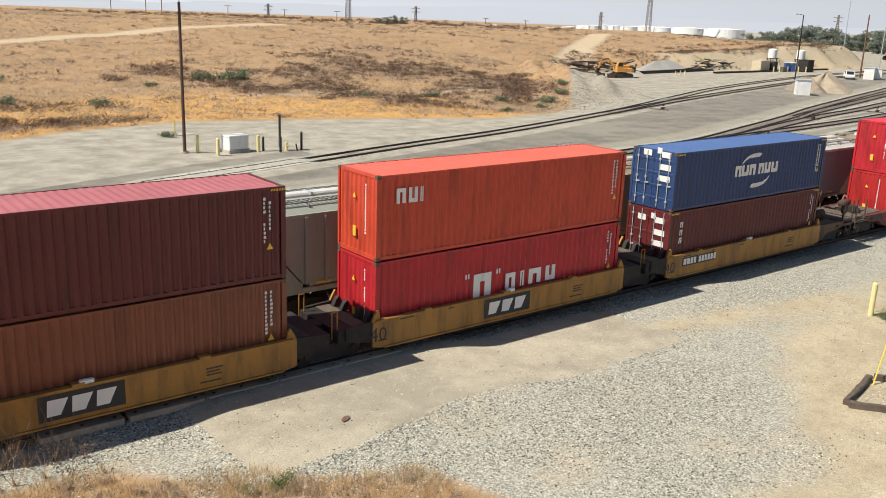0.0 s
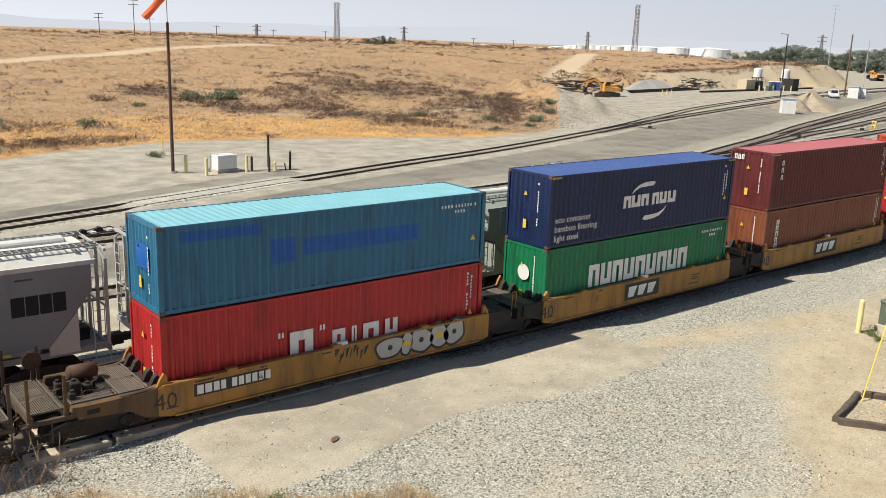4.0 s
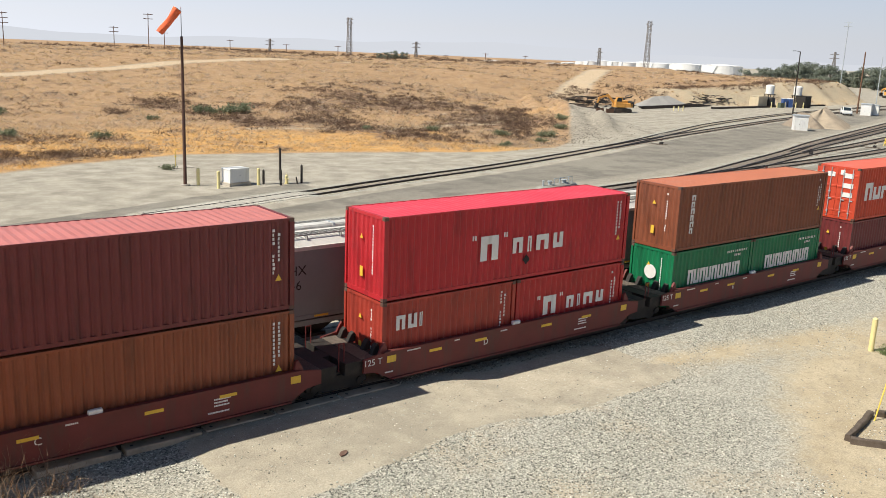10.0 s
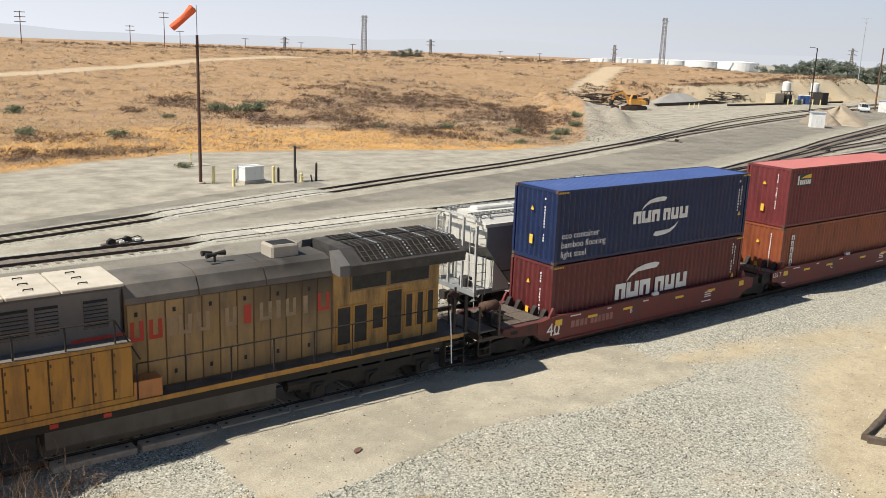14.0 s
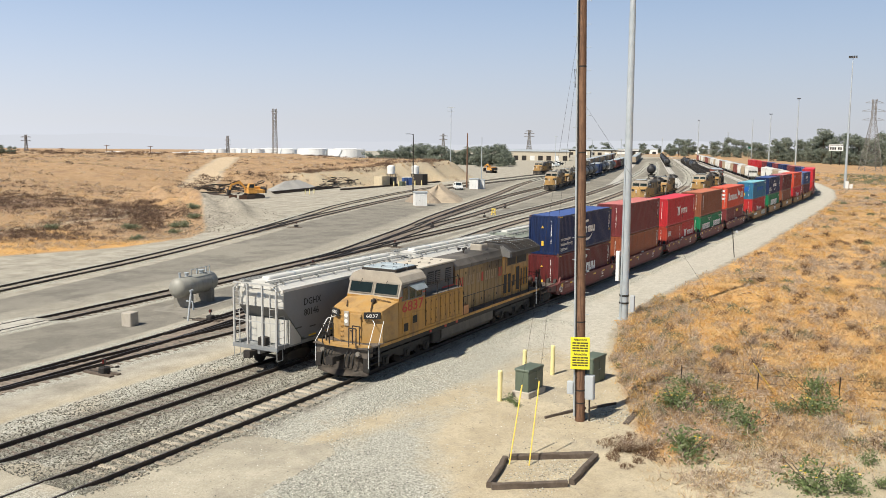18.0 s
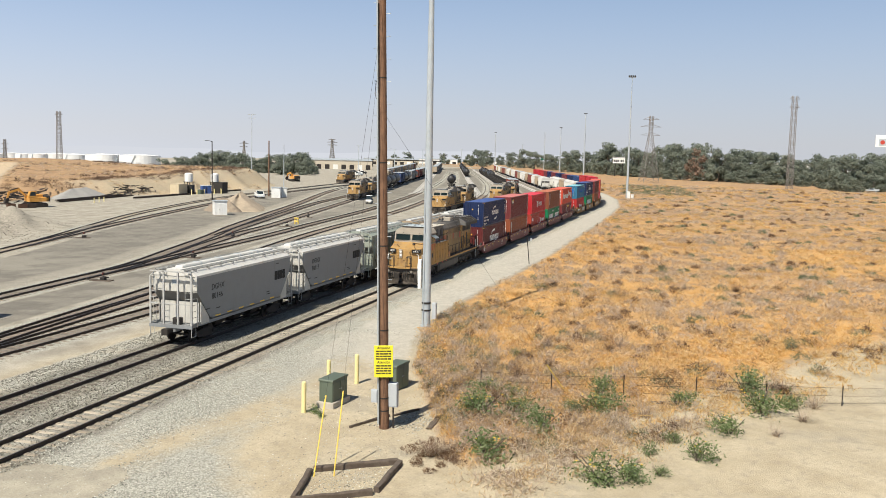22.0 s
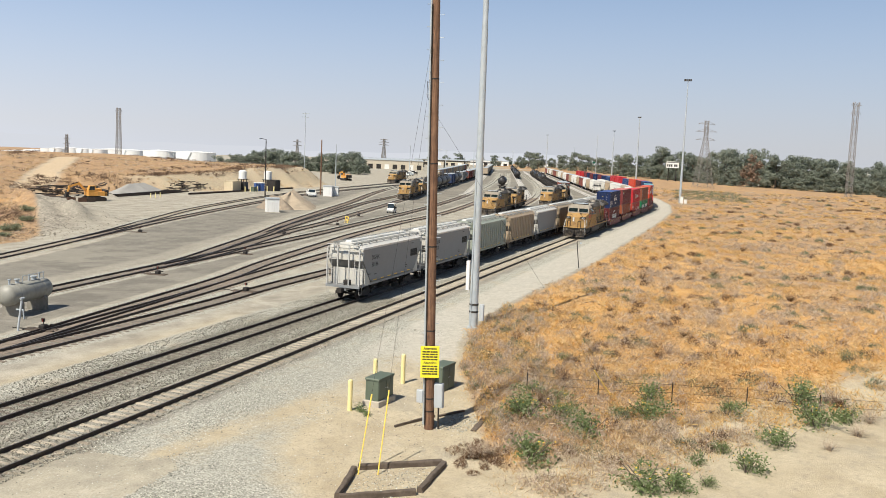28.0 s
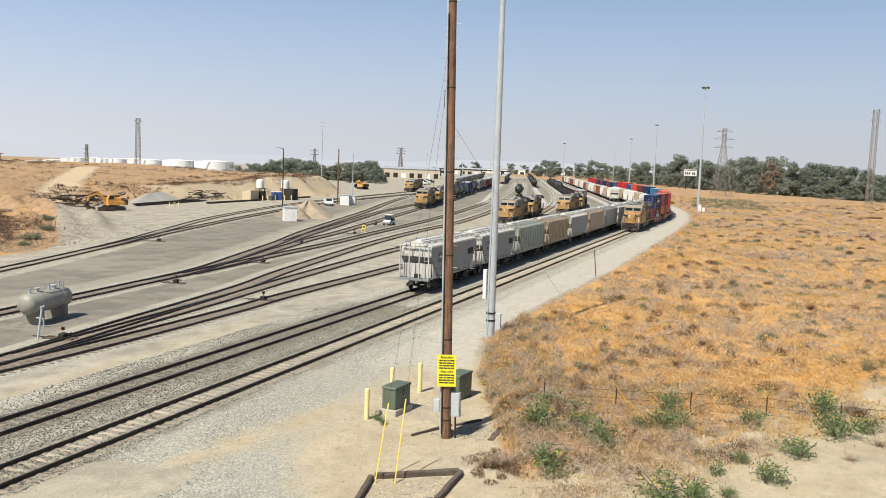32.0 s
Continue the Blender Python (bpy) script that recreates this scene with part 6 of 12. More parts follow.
    rbox(bm, 1.515, 1.535, -0.32, -0.05, 2.3, 2.66, 0.004)
    p("nose_window", bm, GLASS)
    bm = bmesh.new()
    rbox(bm, 1.50, 1.56, 0.12, 0.40, 2.26, 2.95, 0.02)
    p("headlight_box", bm, LOCO_GREY)
    for z in (2.47, 2.75):
        bm = bmesh.new()
        cyl(bm, (1.5, 0.26, z), (1.485, 0.26, z), 0.1, n=14)
        p("headlight", bm, LAMP_LENS)
    nd = Vector((2.05 - 1.55, -(1.45 - 0.62), 0)).normalized()
    ang = math.degrees(math.atan2(nd.y, nd.x))
    for s in (-1, 1):
        bm = bmesh.new()
        rbox(bm, -0.40, 0.40, -0.09, 0.0, -0.04, 0.28, 0.03)
        o = p("number_board", bm, BLACK)
        o.matrix_basis = pose(1.80, s * 1.02, 2.70, 0, 0, ang if s < 0 else 180 - ang)
        if numbered:
            put("board_number", text_mesh("nb", "6837", 0.16, LETTER, 0.006, 0.56), o, pose(-0.28, -0.094, 0.04))
    # cab
    bm = bmesh.new()
    sec = [(-1.5, 1.5), (-1.5, 4.12), (-1.32, 4.40), (-0.95, 4.58), (0.95, 4.58), (1.32, 4.40), (1.5, 4.12), (1.5, 1.5)]
    low = [(-1.5, 1.5), (-1.5, 3.42), (1.5, 3.42), (1.5, 1.5)]
    for nm, ring, mat in (("cab", low, LOCO_YEL), ("cab_upper", [(-1.5, 3.42)] + sec[1:-1] + [(1.5, 3.42)], LOCO_GREY)):
        f0 = [bm.verts.new((3.35 + max(0, (z - 3.3) * 0.36), y, z)) for y, z in ring]
        f1 = [bm.verts.new((5.95, y, z)) for y, z in ring]
        for k in range(len(ring) - 1):
            bm.faces.new((f0[k], f0[k + 1], f1[k + 1], f1[k]))
        bm.faces.new(f1), bm.faces.new(f0[::-1])
        top_half = p(nm, bm, mat)
        cab = top_half if nm == "cab" else cab
        bm = bmesh.new()
    bm.free()
    bm = bmesh.new()
    sec2 = [(-1.54, 4.06), (-1.54, 4.16), (-1.35, 4.44), (-0.97, 4.62), (0.97, 4.62), (1.35, 4.44), (1.54, 4.16), (1.54, 4.06)]
    prism(bm, sec2, 3.62, 5.97, "x")
    p("cab_roof", bm, LOCO_GREY)
    for s in (-1, 1):
        bm = bmesh.new()
        a, b = sorted((s * 1.504, s * 1.48))
        box(bm, 3.66, 5.94, a, b, 3.24, 4.07)
        p("cab_side_panel", bm, LOCO_SIDE_GREY)
    for y0, y1p in ((-1.36, -0.1), (0.1, 1.36)):
        bm = bmesh.new()
        for (ya, yb, grow, off) in ((y0, y1p, 0.0, 0.0),):
            q = [bm.verts.new((3.35 + (z - 3.3) * 0.36 - 0.035, y, z)) for y, z in ((ya, 3.58), (yb, 3.58), (yb, 4.06), (ya, 4.06))]
            bm.faces.new(q)
        bmesh.ops.solidify(bm, geom=bm.faces[:], thickness=0.02)
        ws = p("windscreen", bm, CAB_GLASS)
        bm = bmesh.new()
        for ya, yb, za, zb in ((y0 - 0.05, y1p + 0.05, 3.53, 3.58), (y0 - 0.05, y1p + 0.05, 4.06, 4.11), (y0 - 0.05, y0, 3.58, 4.06), (y1p, y1p + 0.05, 3.58, 4.06)):
            q = [bm.verts.new((3.35 + (z - 3.3) * 0.36 - 0.05, y, z)) for y, z in ((ya, za), (yb, za), (yb, zb), (ya, zb))]
            bm.faces.new(q)
        bmesh.ops.solidify(bm, geom=bm.faces[:], thickness=0.03)
        p("window_frame", bm, LOCO_GREY, parent=ws)
        bm = bmesh.new()
        tube(bm, [(3.62, (y0 + y1p) / 2, 4.22), (3.5, (y0 + y1p) / 2 + 0.25, 3.75)], 0.012, 4)
        p("wiper", bm, BLACK, parent=ws)
    for s in (-1, 1):
        for x0, x1 in ((3.75, 4.25), (4.4, 4.95), (5.05, 5.6)):
            bm = bmesh.new()
            a, b = sorted((s * 1.506, s * 1.49))
            box(bm, x0, x1, a, b, 3.28, 3.92)
            p("side_window", bm, CAB_GLASS)
        bm = bmesh.new()
        a, b = sorted((s * 1.52, s * 1.495))
        for x0, x1, z0, z1 in ((4.34, 5.66, 3.22, 3.28), (4.34, 5.66, 3.92, 3.97), (4.34, 4.4, 3.28, 3.92), (4.96, 5.04, 3.28, 3.92), (5.6, 5.66, 3.28, 3.92)):
            box(bm, x0, x1, a, b, z0, z1)
        p("window_frame", bm, LOCO_SIDE_GREY)
        bm = bmesh.new()
        q = [bm.verts.new(v) for v in ((4.25, s * 1.52, 3.98), (5.75, s * 1.52, 3.98), (5.55, s * 1.92, 3.72), (4.45, s * 1.92, 3.72))]
        bm.faces.new(q)
        bmesh.ops.solidify(bm, geom=bm.faces[:], thickness=0.02)
        p("sun_shade", bm, AC_BLUE)
        bm = bmesh.new()
        a, b = sorted((s * 1.512, s * 1.49))
        box(bm, 3.45, 3.72, a, b, 3.42, 3.48), box(bm, 5.68, 5.96, a, b, 3.42, 3.48)
        p("red_stripe", bm, RED_LINE)
        bm = bmesh.new()
        a, b = sorted((s * 1.53, s * 1.49))
        rbox(bm, 4.55, 5.9, a, b, 1.62, 2.55, 0.01), box(bm, 3.75, 4.4, a, b, 1.62, 2.4)
        p("side_locker", bm, LOCO_YEL)
        bm = bmesh.new()
        a, b = sorted((s * 1.536, s * 1.52))
        box(bm, 4.7, 5.1, a, b, 2.0, 2.38), box(bm, 3.85, 4.25, a, b, 1.72, 2.12)
        p("locker_vent", bm, BLACK)
    if numbered:
        put("cab_number", text_mesh("cn", "6837", 0.52, RED_LINE, 0.008, 2.05, 0.012), lo, pose(3.72, -1.507, 2.66))
    for x0, x1 in ((3.85, 4.85), (4.95, 5.85)):
        bm = bmesh.new()
        rbox(bm, x0, x1, -1.05, 0.95, 4.60, 4.74, 0.03)
        unit = p("roof_cooling_unit", bm, STEEL_DARK, "framed roof cooling unit")
        bm = bmesh.new()
        rbox(bm, x0 + 0.07, x1 - 0.07, -0.98, 0.88, 4.70, 4.78, 0.02)
        p("cover", bm, AC_BLUE, parent=unit)
        for y in (-0.75, -0.1, 0.6):
            bm = bmesh.new()
            tube(bm, [(x0 + 0.2, y, 4.77), (x0 + 0.2, y, 4.86), (x0 + 0.5, y, 4.86), (x0 + 0.5, y, 4.77)], 0.014, 5)
            p("lifting_loop", bm, STEEL_DARK, parent=unit)
    bm = bmesh.new()
    for x, y in ((4.0, 0.55), (4.6, -0.6), (5.3, 0.55), (5.8, -0.5)):
        cyl(bm, (x, y, 4.6), (x, y, 4.72), 0.03, n=6), dome(bm, (x, y, 4.72), 0.06, 0.06, 0.05, 8, 3)
    p("antenna", bm, STEEL_DARK)
    # cabinet behind the cab, and the upper hood over it
    bm = bmesh.new()
    rbox(bm, 5.97, 10.1, -1.49, 1.49, 1.5, 3.1, 0.04)
    p("auxiliary_cabinet", bm, LOCO_SEAM)
    for s in (-1, 1):
        for z0, z1 in ((1.5, 1.64), (3.02, 3.1)):
            bm = bmesh.new()
            a, b = sorted((s * 1.515, s * 1.47))
            box(bm, 5.97, 10.1, a, b, z0, z1)
            p("cabinet_edge", bm, LOCO_YEL)
    for k in range(8):
        for s in (-1, 1):
            bm = bmesh.new()
            a, b = sorted((s * 1.518, s * 1.498))
            x0 = 6.02 + k * 0.51
            rbox(bm, x0 + 0.022, x0 + 0.488, a, b, 1.66, 3.0, 0.006)
            o = p("cabinet_door", bm, LOCO_YEL)
            for zz in (1.85, 2.35, 2.8):
                bm = bmesh.new()
                a, b = sorted((s * 1.527, s * 1.515))
                box(bm, x0 + 0.03, x0 + 0.075, a, b, zz, zz + 0.09)
                p("hinge", bm, LOCO_SEAM, parent=o)
    bm = bmesh.new()
    box(bm, 5.95, 10.1, -1.5, 1.5, 3.1, 3.13)
    p("cabinet_top", bm, SOOT)
    bm = bmesh.new()
    rbox(bm, 5.97, 10.1, -0.95, 0.95, 3.12, 4.5, 0.1)
    p("upper_hood", bm, LOCO_SIDE_GREY)
    bm = bmesh.new()
    for x0, x1 in ((5.97, 7.28), (7.31, 8.55), (8.6, 10.12)):
        bm = bmesh.new()
        rbox(bm, x0, x1, -1.03, 1.03, 4.48, 4.56, 0.02)
        plate = p("hood_roof", bm, LOCO_CREAM, "sun-bleached roof plate")
        for y in (-0.6, 0.0, 0.6):
            bm = bmesh.new()
            tube(bm, [(x0 + 0.5, y, 4.56), (x0 + 0.5, y, 4.60), (x0 + 0.72, y, 4.60), (x0 + 0.72, y, 4.56)], 0.016, 5)
            p("lifting_loop", bm, STEEL_DARK, parent=plate)
    for s in (-1, 1):
        bm = bmesh.new()
        a, b = sorted((s * 0.968, s * 0.94))
        box(bm, 8.75, 10.1, a, b, 3.13, 3.22)
        p("red_stripe", bm, RED_LINE)
    for x0, x1 in ((7.15, 7.8), (7.95, 8.5), (9.1, 9.7)):
        for s in (-1, 1):
            bm = bmesh.new()
            a, b = sorted((s * 0.962, s * 0.945))
            box(bm, x0, x1, a, b, 3.45, 4.2)
            g = p("louvre_opening", bm, BLACK)
            bm = bmesh.new()
            for j in range(7):
                prism(bm, ((s * 0.96, 3.5 + j * 0.1), (s * 1.0, 3.47 + j * 0.1), (s * 1.0, 3.485 + j * 0.1), (s * 0.96, 3.53 + j * 0.1)), x0, x1, "x")
            p("louvre_slats", bm, SOOT, parent=g)
    # engine hood
    bm = bmesh.new()
    hsec = [(-0.98, 1.5), (-0.98, 4.1), (-0.78, 4.42), (-0.5, 4.52), (0.5, 4.52), (0.78, 4.42), (0.98, 4.1), (0.98, 1.5)]
    prism(bm, hsec, 10.1, 16.3, "x")
    p("engine_hood", bm, LOCO_SEAM)
    bm = bmesh.new()
    for x0, x1 in ((10.12, 12.1), (12.14, 14.1), (14.14, 16.3)):
        prism(bm, ((-1.0, 3.95), (-1.0, 4.12), (-0.80, 4.45), (-0.5, 4.55), (0.5, 4.55), (0.80, 4.45), (1.0, 4.12), (1.0, 3.95)), x0, x1, "x")
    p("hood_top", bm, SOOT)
    for k in range(12):
        for s in (-1, 1):
            bm = bmesh.new()
            a, b = sorted((s * 1.0, s * 0.978))
            x0 = 10.15 + k * 0.51
            rbox(bm, x0 + 0.020, x0 + 0.490, a, b, 1.56, 3.93, 0.006)
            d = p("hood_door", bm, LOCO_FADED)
            if k % 2 == 0:
                bm = bmesh.new()
                a, b = sorted((s * 1.012, s * 1.0))
                box(bm, x0 + 0.2, x0 + 0.28, a, b, 3.6, 3.72), box(bm, x0 + 0.2, x0 + 0.28, a, b, 1.85, 1.97)
                p("door_latch", bm, STEEL_DARK, parent=d)
    # the railway's name along the hood, most of it worn away
    for col, places in ((RED_LINE, ((10.22, 0.36), (10.72, 0.36), (13.42, 0.22), (15.78, 0.40))), (NAME_GREY, ((11.25, 0.14), (11.52, 0.38), (12.04, 0.36), (12.86, 0.34), (13.9, 0.38), (14.42, 0.14), (14.72, 0.34), (15.3, 0.14)))):
        for x, w in places:
            bm = bmesh.new()
            if w > 0.3:                         # an open, rounded block
                for q in ((x, x + 0.11, 2.92, 3.46), (x + w - 0.11, x + w, 2.92, 3.46), (x + 0.11, x + w - 0.11, 2.92, 3.03)):
                    box(bm, q[0], q[1], -1.008, -0.998, q[2], q[3])
            else:
                box(bm, x, x + w, -1.008, -0.998, 2.92, 3.46)
            p("name_block", bm, col)
    # exhaust and horn
    bm = bmesh.new()
    rbox(bm, 14.6, 15.5, -0.38, 0.38, 4.5, 4.92, 0.06)
    ex = p("exhaust_stack", bm, LOCO_GREY)
    bm = bmesh.new()
    box(bm, 14.7, 15.4, -0.28, 0.28, 4.915, 4.93)
    p("exhaust_opening", bm, BLACK, parent=ex)
    bm = bmesh.new()
    cyl(bm, (13.0, 0, 4.52), (13.0, 0, 4.82), 0.04, n=6)
    for y, d in ((-0.16, -1), (0.0, 1), (0.16, -1)):
        cyl(bm, (13.0, y, 4.8), (13.0 + d * 0.32, y, 4.8), 0.03, 0.085, n=10)
    p("air_horn", bm, STEEL_DARK)
    # radiator end with its wings
    bm = bmesh.new()
    rbox(bm, 16.3, 20.3, -1.02, 1.02, 1.5, 4.0, 0.03)
    p("radiator_body", bm, LOCO_REAR)
    bm = bmesh.new()
    rsec = [(-1.52, 4.0), (-1.55, 4.32), (-0.85, 4.72), (0.85, 4.72), (1.55, 4.32), (1.52, 4.0)]
    prism(bm, rsec, 16.6, 20.95, "x")
    p("radiator_wing", bm, WING)
    bm = bmesh.new()
    prism(bm, [(-1.0, 4.05), (-1.52, 4.02), (-1.50, 4.34), (-0.84, 4.69)], 16.25, 16.62, "x"), prism(bm, [(1.0, 4.05), (1.52, 4.02), (1.50, 4.34), (0.84, 4.69)], 16.25, 16.62, "x")
    part_each("wing_fairing", bm, LOCO_SIDE_GREY, lo)
    for k in range(4):
        for s in (-1, 1):
            bm = bmesh.new()
            x0, x1 = 17.05 + k * 0.93, 17.93 + k * 0.93
            lift = lambda y, d=0.0: 4.32 + (1.55 - abs(y)) * 0.571 + d
            q = [bm.verts.new(v) for v in ((x0, s * 1.46, lift(1.46, 0.012)), (x1, s * 1.46, lift(1.46, 0.012)), (x1, s * 0.86, lift(0.86, 0.012)), (x0, s * 0.86, lift(0.86, 0.012)))]
            bm.faces.new(q)
            q = [bm.verts.new(v) for v in ((x0, s * 0.86, 4.733), (x1, s * 0.86, 4.733), (x1, s * 0.1, 4.75), (x0, s * 0.1, 4.75))]
            bm.faces.new(q)
            bmesh.ops.solidify(bm, geom=bm.faces[:], thickness=0.02)
            sc = p("radiator_screen", bm, SCREEN)
            for j in range(4):
                xx = x0 + 0.1 + j * 0.22
                bm = bmesh.new()
                tube(bm, [(xx, s * 1.46, lift(1.46, 0.03)), (xx, s * 0.86, lift(0.86, 0.03)), (xx, s * 0.1, 4.77)], 0.009, 4)
                p("screen_bar", bm, PILOT, parent=sc)
            for y in (1.3, 1.1, 0.7, 0.4):
                bm = bmesh.new()
                z = lift(y, 0.03) if y > 0.86 else 4.765
                cyl(bm, (x0, s * y, z), (x1, s * y, z), 0.008, n=4)
                p("screen_bar", bm, PILOT, parent=sc)
            bm = bmesh.new()
            for j in range(11):
                y = 1.42 - j * 0.125
                z = lift(y, 0.02) if y > 0.86 else 4.76
                box(bm, x1 - 0.01, x1 + 0.045, *sorted((s * y, s * (y - 0.07))), z - 0.02, z + 0.012)
            p("bolt_strip", bm, GALV, "pale bolts between the screens", parent=sc)
    for x0, x1, z0, z1 in ((16.95, 18.2, 3.42, 3.88), (18.35, 19.85, 3.42, 3.88), (16.45, 16.9, 1.72, 2.9), (17.05, 17.5, 1.72, 2.9), (17.72, 18.1, 2.05, 2.75), (18.25, 18.8, 1.72, 3.2), (18.98, 19.22, 1.9, 3.0), (19.42, 19.64, 1.9, 3.0), (19.84, 20.06, 1.9, 3.0)):
        for s in (-1, 1):
            bm = bmesh.new()
            a, b = sorted((s * 1.036, s * 1.01))
            box(bm, x0, x1, a, b, z0, z1)
            sc = p("intake_screen", bm, SCREEN)
            bm = bmesh.new()
            a, b = sorted((s * 1.05, s * 1.015))
            box(bm, x0 - 0.05, x1 + 0.05, a, b, z0 - 0.05, z0), box(bm, x0 - 0.05, x1 + 0.05, a, b, z1, z1 + 0.05), box(bm, x0 - 0.05, x0, a, b, z0, z1), box(bm, x1, x1 + 0.05, a, b, z0, z1)
            p("screen_frame", bm, LOCO_FADED if z0 > 3 else LOCO_YEL, parent=sc)
    # handrails
    def rail(pts, posts):
        bm = bmesh.new()
        tube(bm, pts, 0.022, 6)
        for x, y, z0, z1 in posts:
            cyl(bm, (x, y, z0), (x, y, z1), 0.024, n=6)
        p("handrail", bm, STEEL_DARK)
    for s in (-1, 1):
        rail([(10.2, s * 1.5, 2.5), (20.6, s * 1.5, 2.5)], [(10.2 + 1.3 * k, s * 1.5, 1.5, 2.5) for k in range(9)])
        rail([(6.0, s * 1.45, 3.75), (9.7, s * 1.45, 3.75), (10.3, s * 1.48, 2.6)], [(6.1 + 1.2 * k, s * 1.45, 3.1, 3.75) for k in range(4)])
        bm = bmesh.new()
        tube(bm, [(0.75, s * 1.5, 0.55), (0.75, s * 1.5, 1.55), (1.5, s * 1.35, 2.5), (1.8, s * 1.05, 2.6)], 0.019, 6)
        tube(bm, [(1.6, s * 1.52, 0.5), (1.6, s * 1.52, 1.6), (2.05, s * 1.5, 2.55)], 0.019, 6)
        p("grab_iron", bm, WHITE, "pale painted grab iron")
        bm = bmesh.new()
        for x0 in (0.8, 20.3):
            for k in range(4):
                box(bm, x0, x0 + 0.75, *sorted((s * 1.5, s * 1.2)), 0.4 + k * 0.27, 0.43 + k * 0.27)
            box(bm, x0 - 0.03, x0, *sorted((s * 1.52, s * 1.2)), 0.35, 1.44), box(bm, x0 + 0.75, x0 + 0.78, *sorted((s * 1.52, s * 1.2)), 0.35, 1.44)
        part_each("step", bm, STEEL_DARK, lo)
        bm = bmesh.new()
        for x, z in ((0.85, 2.45), (0.55, 2.4)):
            tube(bm, [(x, s * 0.95, 1.5), (x, s * 0.95, z), (x, s * 0.55, z), (x, s * 0.55, 1.5)], 0.03, 6)
        tube(bm, [(21.15, s * 1.4, 1.5), (21.15, s * 1.4, 2.5), (21.15, s * 0.5, 2.5), (21.15, s * 0.5, 1.5)], 0.03, 6)
        part_each("end_rail", bm, STEEL_DARK, lo)
        for x in (20.62, 21.12):
            bm = bmesh.new()
            box(bm, x - 0.05, x + 0.05, *sorted((s * 1.50, s * 1.42)), 1.5, 2.75)
            p("corner_post", bm, STEEL_DARK)
        bm = bmesh.new()
        tube(bm, [(20.55, s * 1.53, 0.5), (20.5, s * 1.53, 1.3), (20.42, s * 1.52, 2.3)], 0.024, 6)
        p("stair_rail", bm, WHITE, "pale painted stair rail")
    for k in range(5):
        bm = bmesh.new()
        y = -1.0 + 0.45 * k
        tube(bm, [(21.2, y, 1.3), (21.45, y + 0.05, 1.05), (21.5, y + 0.08, 0.7), (21.35, y + 0.1, 0.5)], 0.028, 6)
        p("air_hose", bm, BLACK)
    bm = bmesh.new()
    tube(bm, [(21.2, -1.35, 2.6), (21.5, -1.2, 2.3), (21.9, -1.0, 2.35), (22.1, -0.9, 2.6)], 0.014, 5)
    p("safety_chain", bm, STEEL_DARK)
    # fuel tank and trucks
    bm = bmesh.new()
    prism(bm, [(-1.4, 1.1), (-1.4, 0.62), (-1.1, 0.32), (1.1, 0.32), (1.4, 0.62), (1.4, 1.1)], 7.9, 14.2, "x")
    p("fuel_tank", bm, TANK_GREY)
    bm = bmesh.new()
    for x in (7.0, 14.6):
        cyl(bm, (x, -1.2, 0.85), (x + 0.7, -1.2, 0.85), 0.2, n=12)
    rbox(bm, 6.9, 7.7, -1.45, -1.05, 0.55, 1.1, 0.05)
    p("air_reservoir", bm, STEEL_DARK)
    for cx in (4.55, 17.6):
        bm = bmesh.new()
        for s in (-1, 1):
            y = s * 1.15
            prism(bm, [(cx + u, z) for u, z in ((-2.5, 0.75), (-2.2, 0.95), (2.2, 0.95), (2.5, 0.75), (2.5, 0.55), (2.1, 0.48), (1.2, 0.7), (0.6, 0.48), (-0.6, 0.48), (-1.2, 0.7), (-2.1, 0.48), (-2.5, 0.55))], y - 0.09, y + 0.09)
            for dx in (-1.95, 0, 1.95):
                rbox(bm, cx + dx - 0.26, cx + dx + 0.26, y - 0.16, y + 0.16, 0.34, 0.78, 0.05)
                cyl(bm, (cx + dx, y, 0.55), (cx + dx, y + s * 0.22, 0.55), 0.15, n=12)
                for e in (-0.42, 0.42):
                    cyl(bm, (cx + dx + e, y, 0.72), (cx + dx + e, y, 1.05), 0.1, n=8)
        box(bm, cx - 2.3, cx + 2.3, -1.0, 1.0, 0.7, 1.05)
        tk = p("truck", bm, LOCO_BLACK)
        for dx in (-1.95, 0, 1.95):
            put("wheelset", WHEELSET, tk, pose(cx + dx, 0, 0.56) @ Matrix.Diagonal((1.22, 1.0, 1.22, 1)))
    bm = bmesh.new()
    box(bm, 10.1, 10.85, -1.5, -1.02, 1.5, 2.0)
    p("tool_box", bm, paint("tool_box_orange", (0.45, 0.19, 0.06), 1.1), "orange-brown tool box with a red label")
    bm = bmesh.new()
    for x in (6.4, 8.0, 9.3):
        box(bm, x, x + 0.2, -1.54, -1.515, 1.22, 1.33)
    part_each("placard", bm, RED_LINE, lo)
    return lo


engine = locomotive()
for ob in list(engine.children):          # a long six-axle engine, larger than those parked in the yard
    ob.matrix_basis = Matrix.Translation((-1.61, 0, 0)) @ Matrix.Scale(1.06, 4) @ ob.matrix_basis
    if ob.name.split(".")[0] in ("snowplough", "pilot_plate", "air_hose", "coupler", "ditch_light", "front_stripe"):
        ob.matrix_basis = Matrix.Translation((0.28, 0, 0.06)) @ ob.matrix_basis
MOVING.append((engine, 0.0, 11.0, 0.0))


